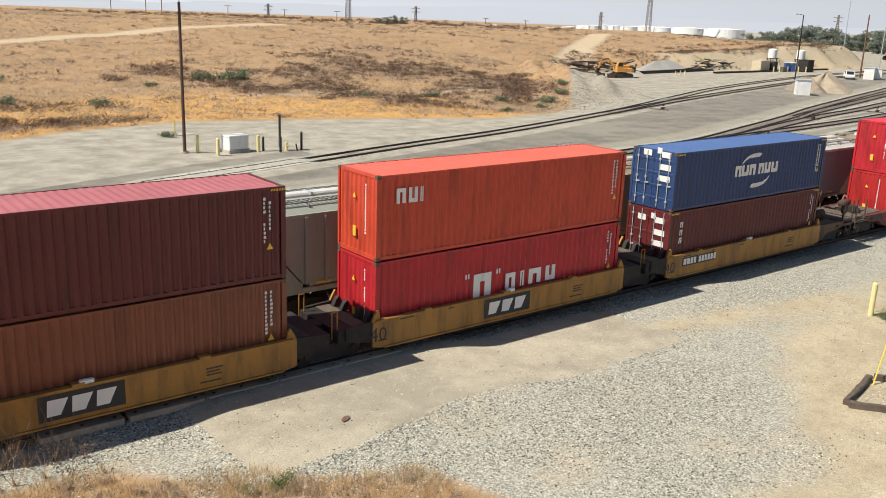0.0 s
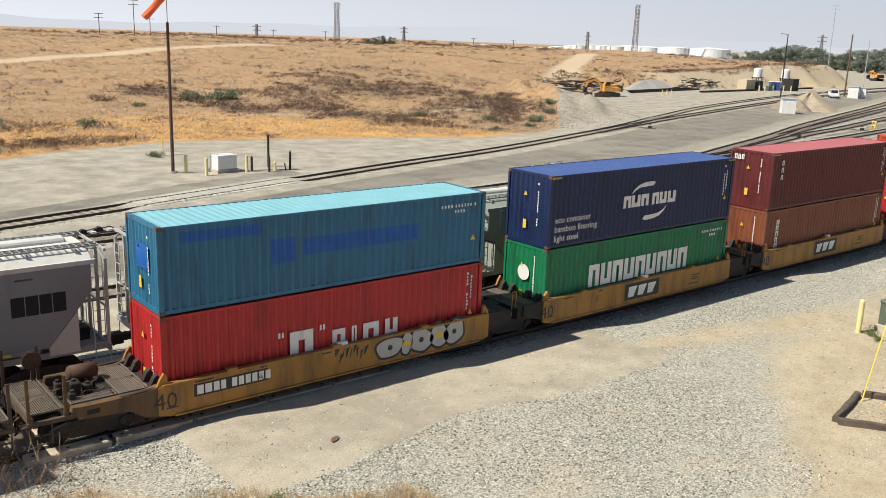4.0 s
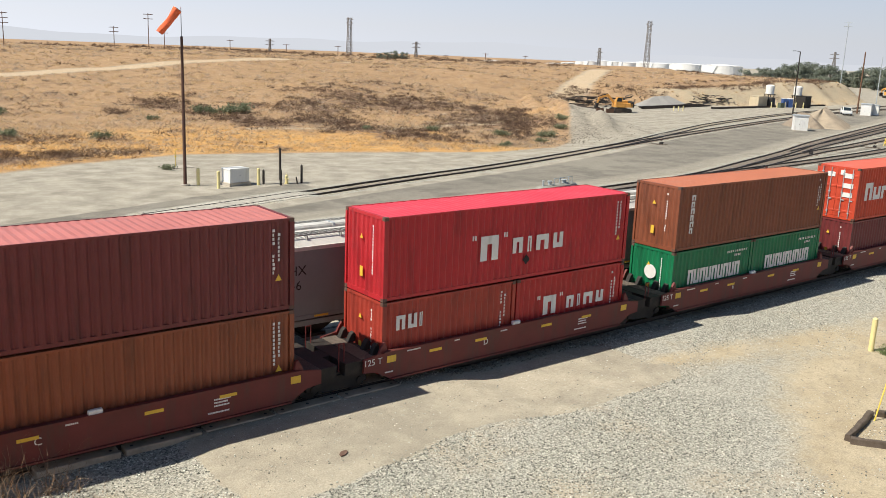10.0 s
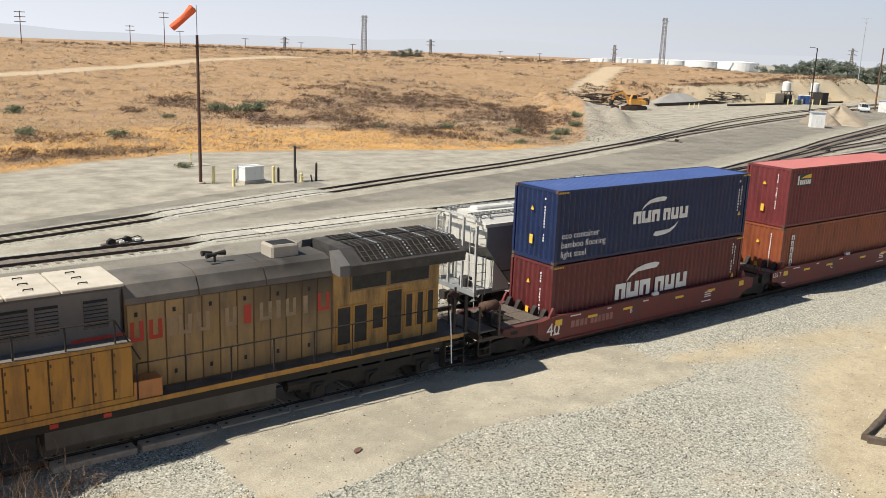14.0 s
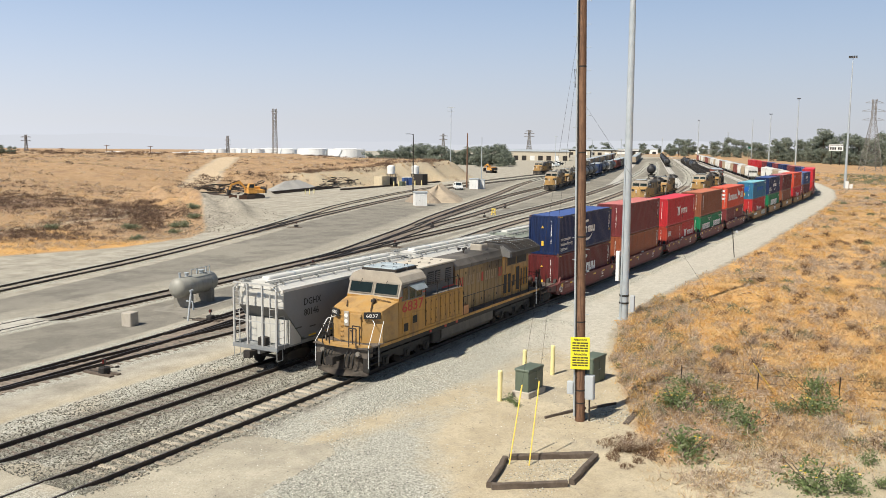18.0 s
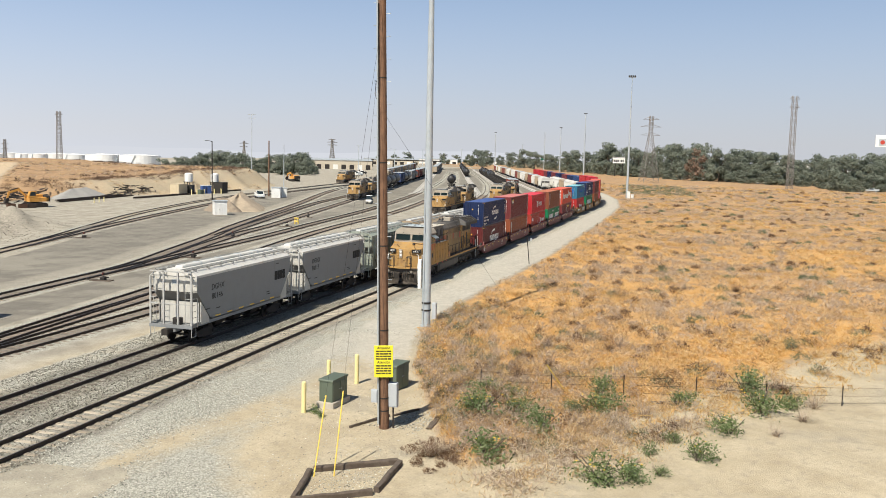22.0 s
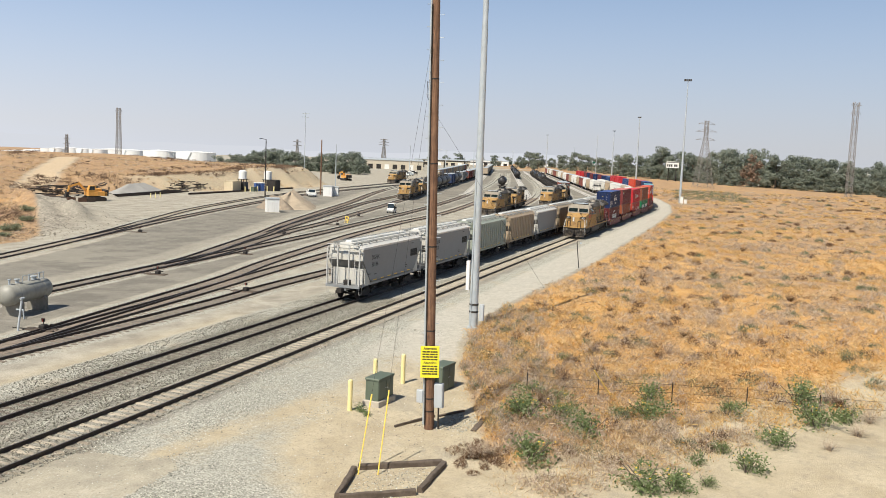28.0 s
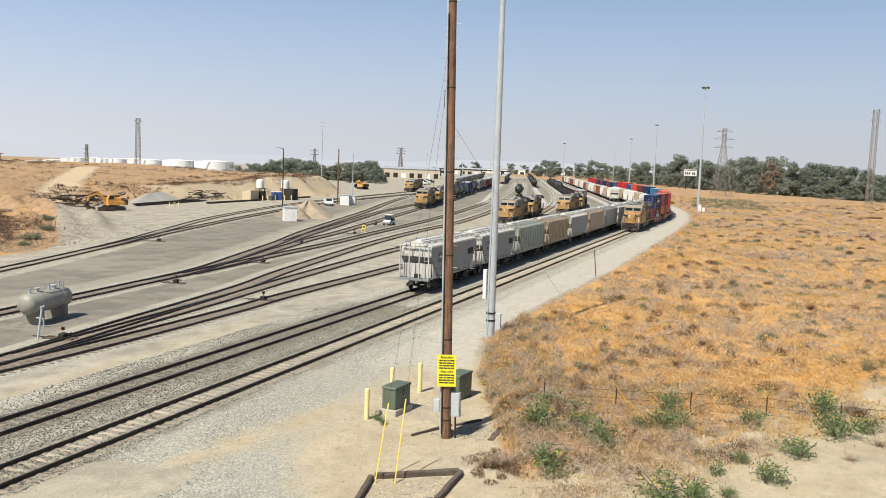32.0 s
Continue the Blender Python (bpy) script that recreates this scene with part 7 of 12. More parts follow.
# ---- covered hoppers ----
# light grey cars: shade on sides, sunlight on ends put into the paints
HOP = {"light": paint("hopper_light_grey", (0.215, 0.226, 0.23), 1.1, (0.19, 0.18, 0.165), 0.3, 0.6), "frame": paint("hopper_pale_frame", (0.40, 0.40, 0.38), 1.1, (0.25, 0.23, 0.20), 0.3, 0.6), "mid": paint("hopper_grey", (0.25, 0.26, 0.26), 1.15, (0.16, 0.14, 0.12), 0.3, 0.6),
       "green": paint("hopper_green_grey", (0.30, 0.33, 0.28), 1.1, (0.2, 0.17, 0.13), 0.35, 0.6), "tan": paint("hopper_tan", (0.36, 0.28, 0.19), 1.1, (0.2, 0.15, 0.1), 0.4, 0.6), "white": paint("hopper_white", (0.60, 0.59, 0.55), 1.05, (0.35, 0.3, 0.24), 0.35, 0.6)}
# end slopes: their shade put into a dark grey, with streaks of grime
END_SHADE = surf("dirty_end_sheet", (0.14, 0.14, 0.135), (0.20, 0.195, 0.185), 1.0, 0.7, 0, 0.05, 50, (0.09, 0.08, 0.07), 0.8, 0.5, 4)
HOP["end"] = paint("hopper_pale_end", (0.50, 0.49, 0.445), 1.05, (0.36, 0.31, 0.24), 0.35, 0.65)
BOX_PLATE = surf("grey_end_placard", (0.30, 0.33, 0.35), (0.36, 0.39, 0.41), 4, 0.6)
HOPS = {}
BOARD_GRATE = surf("galvanised_running_board", (0.27, 0.275, 0.26), (0.36, 0.36, 0.34), 6, 0.7, 0.1, 0.3, 60)


def hopper_meshes(col, ribs):
    key = (col, ribs)
    if key in HOPS:
        return HOPS[key]
    mat, out = HOP[col], []
    for s in (-1, 1):
        bm = bmesh.new()
        stops = [(0.55, 0), (1.95, 0), (11.45, 0), (12.85, 0)]
        if ribs:                                            # pressed ribs, one sheet with the side
            for k in range(14):
                x = 1.2 + k * 0.85
                stops += [(x - 0.06, 0), (x - 0.05, 0.08), (x + 0.05, 0.08), (x + 0.06, 0)]
        cols = []
        for x, d in sorted(stops):
            z0 = 1.5 + max(0, 1.95 - x) * 1.18 + max(0, x - 11.45) * 1.18
            cols.append([bm.verts.new((x, s * w, z)) for w, z in ((1.5 + d, z0), (1.5 + d, 4.05), (1.46, 4.05), (1.46, z0))])
        for a, b in zip(cols, cols[1:]):
            for j in range(4):
                bm.faces.new((a[j], b[j], b[(j + 1) % 4], a[(j + 1) % 4]))
        bm.faces.new(cols[0]), bm.faces.new(cols[-1][::-1])
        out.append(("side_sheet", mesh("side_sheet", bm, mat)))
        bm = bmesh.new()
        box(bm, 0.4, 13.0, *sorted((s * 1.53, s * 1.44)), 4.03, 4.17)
        # light cars: white top chord and roof carry the sunlight in their colour
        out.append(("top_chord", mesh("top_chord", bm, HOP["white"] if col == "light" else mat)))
        bm = bmesh.new()
        box(bm, 0.1, 13.3, *sorted((s * 1.44, s * 1.30)), 1.12, 1.32), box(bm, 2.2, 11.2, *sorted((s * 1.52, s * 1.42)), 1.40, 1.56)
        out.append(("side_sill", mesh("side_sill", bm, mat)))
        bm = bmesh.new()
        for k in range(6):
            box(bm, 2.5 + k * 1.45, 3.1 + k * 1.45, *sorted((s * 1.53, s * 1.518)), 1.44, 1.52)
        out.append(("reflector_strips", mesh("reflector_strips", bm, DECAL_YEL)))
    bm = bmesh.new()
    q = [[bm.verts.new((x, y, z)) for y, z in ((-1.5, 4.1), (-1.05, 4.42), (-0.4, 4.52), (0.4, 4.52), (1.05, 4.42), (1.5, 4.1))] for x in (0.5, 12.9)]
    for k in range(5):
        bm.faces.new((q[0][k], q[0][k + 1], q[1][k + 1], q[1][k]))
    bm.faces.new(q[0][::-1]), bm.faces.new(q[1])
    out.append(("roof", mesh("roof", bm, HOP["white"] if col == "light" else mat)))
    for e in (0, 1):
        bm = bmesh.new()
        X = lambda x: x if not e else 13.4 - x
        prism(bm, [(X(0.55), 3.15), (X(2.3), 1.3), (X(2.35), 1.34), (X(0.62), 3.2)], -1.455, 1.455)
        out.append(("end_slope", mesh("end_slope", bm, END_SHADE)))
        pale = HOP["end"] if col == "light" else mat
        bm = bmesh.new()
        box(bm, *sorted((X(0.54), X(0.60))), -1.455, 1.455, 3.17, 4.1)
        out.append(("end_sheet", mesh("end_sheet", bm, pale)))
        bm = bmesh.new()
        box(bm, *sorted((X(1.02), X(1.07))), -1.3, 1.3, 1.19, 2.5)
        out.append(("shear_plate", mesh("shear_plate", bm, pale)))
        for s in (-1, 1):
            bm = bmesh.new()
            prism(bm, ((X(1.0), 2.55), (X(1.92), 1.48), (X(1.92), 1.2), (X(1.0), 1.2)), *sorted((s * 1.40, s * 1.45)))
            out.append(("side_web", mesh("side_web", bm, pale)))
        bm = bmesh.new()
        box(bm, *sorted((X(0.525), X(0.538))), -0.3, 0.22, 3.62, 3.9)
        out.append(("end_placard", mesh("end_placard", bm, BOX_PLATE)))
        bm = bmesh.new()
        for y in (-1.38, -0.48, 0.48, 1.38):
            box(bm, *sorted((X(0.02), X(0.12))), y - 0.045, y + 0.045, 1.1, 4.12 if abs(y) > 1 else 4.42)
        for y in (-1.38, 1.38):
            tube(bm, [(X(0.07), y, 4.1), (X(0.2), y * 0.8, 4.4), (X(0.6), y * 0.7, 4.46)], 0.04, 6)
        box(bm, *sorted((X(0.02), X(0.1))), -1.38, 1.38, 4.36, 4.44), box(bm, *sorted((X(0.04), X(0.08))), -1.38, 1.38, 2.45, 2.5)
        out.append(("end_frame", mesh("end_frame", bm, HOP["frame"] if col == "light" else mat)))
        bm = bmesh.new()
        for s in (-1, 1):
            for k in range(8):
                z = 1.35 + k * 0.37
                tube(bm, [(X(0.04), s * 1.38, z), (X(0.04), s * 0.98, z)], 0.014, 4), tube(bm, [(X(0.1), s * 1.44, z), (X(0.55), s * 1.48, z)], 0.014, 4)
            tube(bm, [(X(0.04), s * 0.98, 1.1), (X(0.04), s * 0.98, 4.0)], 0.016, 4), tube(bm, [(X(0.55), s * 1.48, 1.1), (X(0.55), s * 1.48, 2.8)], 0.02, 4)
            tube(bm, [(X(0.05), s * 1.4, 1.1), (X(0.05), s * 1.4, 0.55), (X(0.5), s * 1.4, 0.55), (X(0.5), s * 1.4, 1.1)], 0.018, 4)
        out.append(("ladder", mesh("ladder", bm, HOP["frame"] if col == "light" else mat)))
        bm = bmesh.new()
        box(bm, *sorted((X(0.0), X(0.12))), -1.45, 1.45, 1.05, 1.25), box(bm, *sorted((X(0.1), X(1.1))), -1.4, 1.4, 1.14, 1.18), box(bm, *sorted((X(0.05), X(2.6))), -0.3, 0.3, 0.82, 1.14)
        out.append(("end_platform", mesh("end_platform", bm, mat)))
        bm = bmesh.new()
        box(bm, *sorted((X(-0.4), X(0.1))), -0.14, 0.14, 0.8, 1.02), box(bm, *sorted((X(-0.62), X(-0.35))), -0.2, 0.2, 0.72, 1.08)
        out.append(("coupler", mesh("coupler", bm, STEEL_DARK)))
        bm = bmesh.new()
        tube(bm, [(X(-0.1), 0.35, 0.95), (X(-0.35), 0.4, 0.6), (X(-0.55), 0.35, 0.5)], 0.03, 5)
        rbox(bm, *sorted((X(0.35), X(0.75))), -0.4, 0.1, 1.18, 1.6, 0.04)
        out.append(("brake_gear", mesh("brake_gear", bm, STEEL_DARK)))
    for s in (-1, 1):
        bm = bmesh.new()
        for k in range(62):
            box(bm, 0.2 + k * 0.21, 0.24 + k * 0.21, *sorted((s * 0.62, s * 1.12)), 4.50, 4.53)
        for y in (0.62, 0.87, 1.1):
            box(bm, 0.15, 13.25, s * y - 0.015, s * y + 0.015, 4.49, 4.54)
        for k in range(9):
            box(bm, 0.9 + k * 1.45, 0.95 + k * 1.45, *sorted((s * 0.62, s * 1.2)), 4.35, 4.49)
        out.append(("running_board", mesh("running_board", bm, BOARD_GRATE)))
    bm = bmesh.new()
    rbox(bm, 0.9, 12.5, -0.27, 0.27, 4.44, 4.66, 0.08)
    out.append(("roof_hatch", mesh("roof_hatch", bm, HATCH_GREY)))
    for x in (3.0, 5.5, 7.9, 10.2):
        bm = bmesh.new()
        box(bm, x - 0.04, x + 0.04, -0.30, 0.30, 4.42, 4.69)
        out.append(("hatch_clamp", mesh("hatch_clamp", bm, GALV)))
    for cx in (4.4, 6.7, 9.0):
        bm = bmesh.new()
        a = [bm.verts.new((cx + u * 1.12, v * 1.35, 1.45)) for u, v in ((-1, -1), (1, -1), (1, 1), (-1, 1))]
        b = [bm.verts.new((cx + u * 0.4, v * 0.55, 0.5)) for u, v in ((-1, -1), (1, -1), (1, 1), (-1, 1))]
        for k in range(4):
            bm.faces.new((a[k], a[(k + 1) % 4], b[(k + 1) % 4], b[k]))
        bm.faces.new(a), bm.faces.new(b[::-1])
        box(bm, cx - 0.5, cx + 0.5, -0.75, 0.75, 0.38, 0.5)
        out.append(("discharge_hopper", mesh("discharge_hopper", bm, STEEL_DARK if col != "white" else mat)))
    HOPS[key] = out
    return out


HATCH_GREY = surf("chalky_hatch_paint", (0.50, 0.50, 0.47), (0.62, 0.615, 0.58), 1.2, 0.7, 0, 0.06, 50, (0.30, 0.28, 0.24), 0.8, 0.5)


def hopper(col, label, ribs=False, letters=False, group="covered hoppers"):
    h = thing("covered_hopper", label, "hopper car", group)
    for nm, me in hopper_meshes(col, ribs):
        put(nm, me, h)
    if letters:
        bm = bmesh.new()
        bars(bm, 10.45, 2.64, (0.62, 0.60, 0.58, 0.62), 0.62, -1.5, 0.008, 0.05)
        part_each("brand_block", bm, BLACK, h)
        for k, wd in enumerate(("DGHX", "80146" if letters == 1 else "80117")):
            put("reporting_marks", text_mesh(("h", wd), wd, 0.36, BLACK), h, pose(2.15, -1.507, 3.12 - k * 0.56))
        bm = bmesh.new()
        for x, z in ((1.4, 2.0), (2.6, 1.9), (9.2, 1.95), (9.3, 1.8), (10.6, 3.75)):
            bars(bm, x, z, [0.8] * 9, 0.06, -1.5, 0.006)
        part("stencil_marks", bm, LETTER_DARK, h)
    for x in (2.15, 11.25):
        truck(h, x)
    return h


HOPPERS = []
for k, (col, lab, ribs, let) in enumerate((("light", "light grey covered hopper with black brand blocks, last of its train", False, 1), ("light", "light grey covered hopper with black brand blocks", False, 2), ("green", "pale green-grey covered hopper with ribbed sides", True, 0),
                                          ("tan", "dusty tan covered hopper with ribbed sides", True, 0), ("light", "light grey covered hopper with smooth sides", False, 0), ("tan", "dusty tan covered hopper with smooth sides", False, 0), ("mid", "grey covered hopper with smooth sides", False, 0),
                                          ("white", "white covered hopper with ribbed sides", True, 0), ("mid", "grey covered hopper with ribbed sides", True, 0), ("light", "light grey covered hopper with smooth sides", False, 0), ("tan", "tan covered hopper with smooth sides", False, 0))):
    HOPPERS.append((hopper(col, lab, ribs, let), k * 14.55))


# ---- things beside the near tracks ----
SIGN_YEL = paint("sign_yellow", (0.80, 0.72, 0.035), 1.05, (0.5, 0.42, 0.06), 0.15, 0.5)
SIGN_INK = paint("sign_ink", (0.05, 0.045, 0.02), 1.2, (0.2, 0.17, 0.04), 0.2, 0.6)
BOX_GREY = paint("meter_box_grey", (0.42, 0.45, 0.47), 1.08, (0.3, 0.27, 0.24), 0.25, 0.5)
TANK_WHITE = surf("chalky_tank_paint", (0.26, 0.255, 0.22), (0.34, 0.333, 0.29), 1.2, 0.5, 0, 0.05, 60, (0.20, 0.18, 0.15), 0.9, 0.5, 4)
BOLLARD_PALE = paint("faded_bollard_yellow", (0.76, 0.66, 0.32), 1.06, (0.5, 0.42, 0.24), 0.25, 0.65)
ROD_YEL = paint("marker_yellow", (0.80, 0.58, 0.10), 1.06, (0.5, 0.36, 0.1), 0.15, 0.5)
SOCK = paint("windsock_orange", (0.75, 0.13, 0.045), 1.25, (0.5, 0.12, 0.06), 0.2, 0.85)
RUSTY_POLE = surf("rust_brown_pole", (0.085, 0.040, 0.028), (0.12, 0.060, 0.042), 2, 0.75, 0, 0.15, 50, (0.05, 0.028, 0.022), 1.0, 0.4, 8)
ORANGE = paint("machine_orange", (0.62, 0.30, 0.06), 1.1, (0.2, 0.11, 0.05), 0.35, 0.55)
BLUE_P = paint("plastic_blue", (0.04, 0.09, 0.26), 1.2, (0.2, 0.2, 0.2), 0.1, 0.5)
BEIGE = paint("beige_paint", (0.56, 0.47, 0.32), 1.08, (0.35, 0.28, 0.2), 0.3, 0.65)
BLACK_P = surf("black_enamel", (0.016, 0.016, 0.017), (0.028, 0.027, 0.026), 2, 0.45, 0, 0.05, 40, (0.12, 0.10, 0.08), 0.9, 0.4, 5)


def at(x, y, turn=0.0, dz=0.0, rx=0.0, ry=0.0):
    return pose(x, y, hz(x, y) + dz, rx, ry, turn)


def bollard(x, y, h=1.25, r=0.11, label="pale yellow steel bollard with a rounded cap", mat=None, lean=0.0):
    t = thing("bollard", label, "bollard", "bollards", at(x, y, 0, -0.12, lean, lean * 0.6))
    bm = bmesh.new()
    cyl(bm, (0, 0, 0), (0, 0, h + 0.1), r, n=16)
    part("post", bm, mat or BOLLARD_PALE, t, smooth=False)
    bm = bmesh.new()
    dome(bm, (0, 0, h + 0.1), r, r, 0.07, 16, 4)
    part("cap", bm, mat or BOLLARD_PALE, t, smooth=True)
    return t


bollard(36.0, 16.4, 1.4), bollard(40.9, 17.3, 1.25), bollard(41.6, 16.05, 1.5)


def pad_cabinet(x, y, turn, w, d, h, mat, label, pad=True):
    t = thing("electrical_cabinet", label, "electrical cabinet", "", at(x, y, turn))
    if pad:
        bm = bmesh.new()
        rbox(bm, -w / 2 - 0.1, w / 2 + 0.1, -d / 2 - 0.1, d / 2 + 0.1, -0.1, 0.28, 0.03)
        part("pad", bm, CONC, t, "pale concrete pad")
    z = 0.28 if pad else 0.0
    bm = bmesh.new()
    rbox(bm, -w / 2, w / 2, -d / 2, d / 2, z, z + h - 0.1, 0.02)
    part("body", bm, mat, t)
    bm = bmesh.new()
    prism(bm, ((-w / 2 - 0.03, z + h - 0.1), (w / 2 + 0.03, z + h - 0.1), (w / 2 + 0.03, z + h - 0.04), (w / 2, z + h), (-w / 2, z + h), (-w / 2 - 0.03, z + h - 0.04)), -d / 2 - 0.03, d / 2 + 0.03)
    part("lid", bm, mat, t)
    for s in (0, 1):
        bm = bmesh.new()
        rbox(bm, -w / 2 + 0.05 + s * (w / 2 - 0.03), -0.02 + s * (w / 2 - 0.03), -d / 2 - 0.02, -d / 2 + 0.01, z + 0.06, z + h - 0.16, 0.01)
        door = part("door", bm, mat, t)
        bm = bmesh.new()
        cyl(bm, (-0.08 + s * 0.14, -d / 2 - 0.05, z + h * 0.5), (-0.08 + s * 0.14, -d / 2 - 0.015, z + h * 0.5), 0.025, n=8)
        part("latch", bm, GALV, door)
    return t


pad_cabinet(37.75, 15.7, -6, 1.45, 0.7, 1.05, GREEN_BOX, "olive green transformer cabinet on a concrete pad")
pad_cabinet(41.6, 13.9, -8, 1.4, 0.7, 1.3, GREEN_BOX, "dark green electrical cabinet on bare ground", False)


def utility_pole():
    t = thing("utility_pole", "tall brown wooden utility pole with conduits and climbing bolts", "utility pole", "", pose(35.1, 12.2, -0.25, -1.35, 0, 0))
    bm = bmesh.new()
    n, H = 20, 26.0
    rings = []
    for k in range(27):
        z = H * k / 26
        r = 0.215 - 0.075 * z / H
        rings.append([bm.verts.new((r * math.cos(j * math.tau / n) * (1 + 0.02 * math.sin(3 * j + k)), r * math.sin(j * math.tau / n), z)) for j in range(n)])
    for a, b in zip(rings, rings[1:]):
        for j in range(n):
            bm.faces.new((a[j], a[(j + 1) % n], b[(j + 1) % n], b[j]))
    bm.faces.new(rings[-1])
    part("trunk", bm, WOOD_POLE, t, "split and creosote-streaked wood", True)
    for ang, r, top in ((118, 0.045, 23.0), (150, 0.03, 15.5), (70, 0.02, 24.0)):
        bm = bmesh.new()
        c, s = math.cos(radians(ang)), math.sin(radians(ang))
        tube(bm, [(c * (0.245 - 0.075 * z / H), s * (0.245 - 0.075 * z / H), z) for z in (0.3, 6, 12, 18, top)], r, 8)
        part("conduit", bm, GALV if r > 0.035 else STEEL_DARK, t, "grey conduit strapped to the pole")
    strap = bmesh.new()
    cyl(strap, (0, 0, -0.03), (0, 0, 0.03), 0.224, 0.224, 20, False)
    strap = mesh("strap", strap, STEEL_DARK)
    for z in (0.9, 1.45, 4.4, 8, 11.5, 15, 18.5, 22):
        o = put("strap", strap, t, pose(0, 0, z))
        o.scale = (1 - 0.33 * z / H,) * 2 + (1,)
    bm = bmesh.new()
    cyl(bm, (0, 0.19, 0), (0, 0.36, 0), 0.011, n=6)
    cyl(bm, (0, 0.355, 0), (0, 0.37, 0), 0.022, n=6)
    step = mesh("step_bolt", bm, GALV)
    for k in range(44):
        o = put("step_bolt", step, t, pose(0, 0, 3.8 + k * 0.46, 0, 0, 0 if k % 2 else 180))
    # signboard facing the tracks and the bank
    bm = bmesh.new()
    rbox(bm, -0.40, 0.40, -0.012, 0.012, 0, 1.38, 0.03)
    face = part("signboard", bm, SIGN_YEL, t, "bright yellow notice in two languages")
    face.matrix_basis = pose(-0.25, -0.085, 2.4, 1.3, 0, -72)
    for word, z in (("Attention", 1.22), ("Atención", 0.60)):
        w = put("lettering", words(word, 0.115, SIGN_INK, 0.006, 0.55, 0.02), face, pose(-0.275, -0.014, z))
    rng = random.Random(3)
    for z in (1.10, 0.99, 0.88, 0.77, 0.47, 0.36, 0.25, 0.14):
        bm = bmesh.new()
        spec = [rng.choice((2.6, 3.4, 1.8, 4.2)) for _ in range(4)]
        k = 0.64 / (sum(spec) + 3 * 0.5)
        x = -0.32
        for s in spec:
            box(bm, x, x + s * k, -0.017, -0.011, z, z + 0.062)
            x += (s + 0.5) * k
        part("text_line", bm, SIGN_INK, face)
    for dx, dy, w, d, z0, z1, mat, nm in ((-0.10, 0.38, 0.30, 0.2, 1.25, 1.8, BOX_GREY, "meter_box"), (0.12, -0.38, 0.42, 0.24, 1.05, 2.1, BOX_GREY, "switch_box"), (0.42, 0.24, 0.16, 0.16, 1.4, 3.9, BOX_GREY, "meter_box"), (0.5, 0.05, 0.5, 0.3, 1.9, 2.7, GREEN_BOX, "relay_box")):
        bm = bmesh.new()
        rbox(bm, dx - d / 2, dx + d / 2, dy - w / 2, dy + w / 2, z0, z1, 0.02)
        b = part(nm, bm, mat, t, "weathered grey metal box")
        bm = bmesh.new()
        rbox(bm, dx - d / 2 - 0.012, dx - d / 2 + 0.001, dy - w / 2 + 0.03, dy + w / 2 - 0.03, z0 + 0.04, z1 - 0.04, 0.01)
        part("cover", bm, mat, b)
    bm = bmesh.new()
    tube(bm, [(0.12, -0.38, 1.05), (0.12, -0.38, 0.1)], 0.04, 8)
    part("conduit", bm, STEEL_DARK, t)
    back = t.matrix_basis.inverted()
    for foot, z in (((28.82, 12.65), 17.6), ((29.1, 11.98), 17.2), ((42.42, 5.4), 13.3)):
        bm = bmesh.new()
        a, b = Vector((*foot, hz(*foot))), Vector((35.1, 12.2 + 0.02 * z, z))
        tube(bm, [back @ a, back @ a.lerp(b, 0.5), back @ b], 0.005, 4)
        part("guy_wire", bm, STEEL_DARK, t)
    bm = bmesh.new()
    tube(bm, [(0, 0.16, 14.8), (0.02, 0.34, 14.9), (0.02, 0.3, 14.2), (0, 0.17, 14.0)], 0.012, 5)
    part("wire_loop", bm, STEEL_DARK, t)


utility_pole()


def beam(name, a, b, w, h, mat, label, category, lift=0.0, group="loose timbers"):
    a, b = Vector(a), Vector(b)
    L = (b - a).length
    rng = random.Random(int(a.x * 100))
    bm = bmesh.new()
    n = max(3, int(L / 0.4))
    rings = []
    for k in range(n + 1):
        x = L * k / n
        j = lambda: rng.uniform(-0.02, 0.02)
        rings.append([bm.verts.new((x, y + j(), z + j())) for y, z in ((-w / 2, 0), (w / 2, 0), (w / 2, h * 0.85), (w / 2 - 0.03, h), (-w / 2 + 0.03, h), (-w / 2, h * 0.85))])
    for p, q in zip(rings, rings[1:]):
        for i in range(6):
            bm.faces.new((p[i], p[(i + 1) % 6], q[(i + 1) % 6], q[i]))
    bm.faces.new(rings[0][::-1]), bm.faces.new(rings[-1])
    za, zb = hz(a.x, a.y), hz(b.x, b.y)
    return solo(name, bm, mat, label, category, group, pose(a.x, a.y, za - 0.03 + lift, 0, -math.degrees(math.asin((zb - za) / L)), math.degrees(math.atan2(b.y - a.y, b.x - a.x))))


frame_pts = ((26.3, 12.3), (28.0, 9.95), (31.2, 10.1), (29.2, 12.95))
for k in range(4):
    a, b = Vector(frame_pts[k]), Vector(frame_pts[(k + 1) % 4])
    d = (b - a).normalized()
    beam("timber_beam", a + d * 0.12, b - d * 0.12, 0.2, 0.24, TIMBER, "dark weathered timber beam lying on sand", "timber")
beam("plank", (34.6, 13.6), (36.8, 12.55), 0.09, 0.16, TIMBER, "thin timber edging beside gravel", "plank")
beam("plank", (36.9, 12.4), (38.2, 11.6), 0.09, 0.14, TIMBER, "thin timber edging beside gravel", "plank")
beam("plank", (35.6, 10.35), (37.7, 10.45), 0.26, 0.08, TIMBER, "loose grey plank on dry ground", "plank")
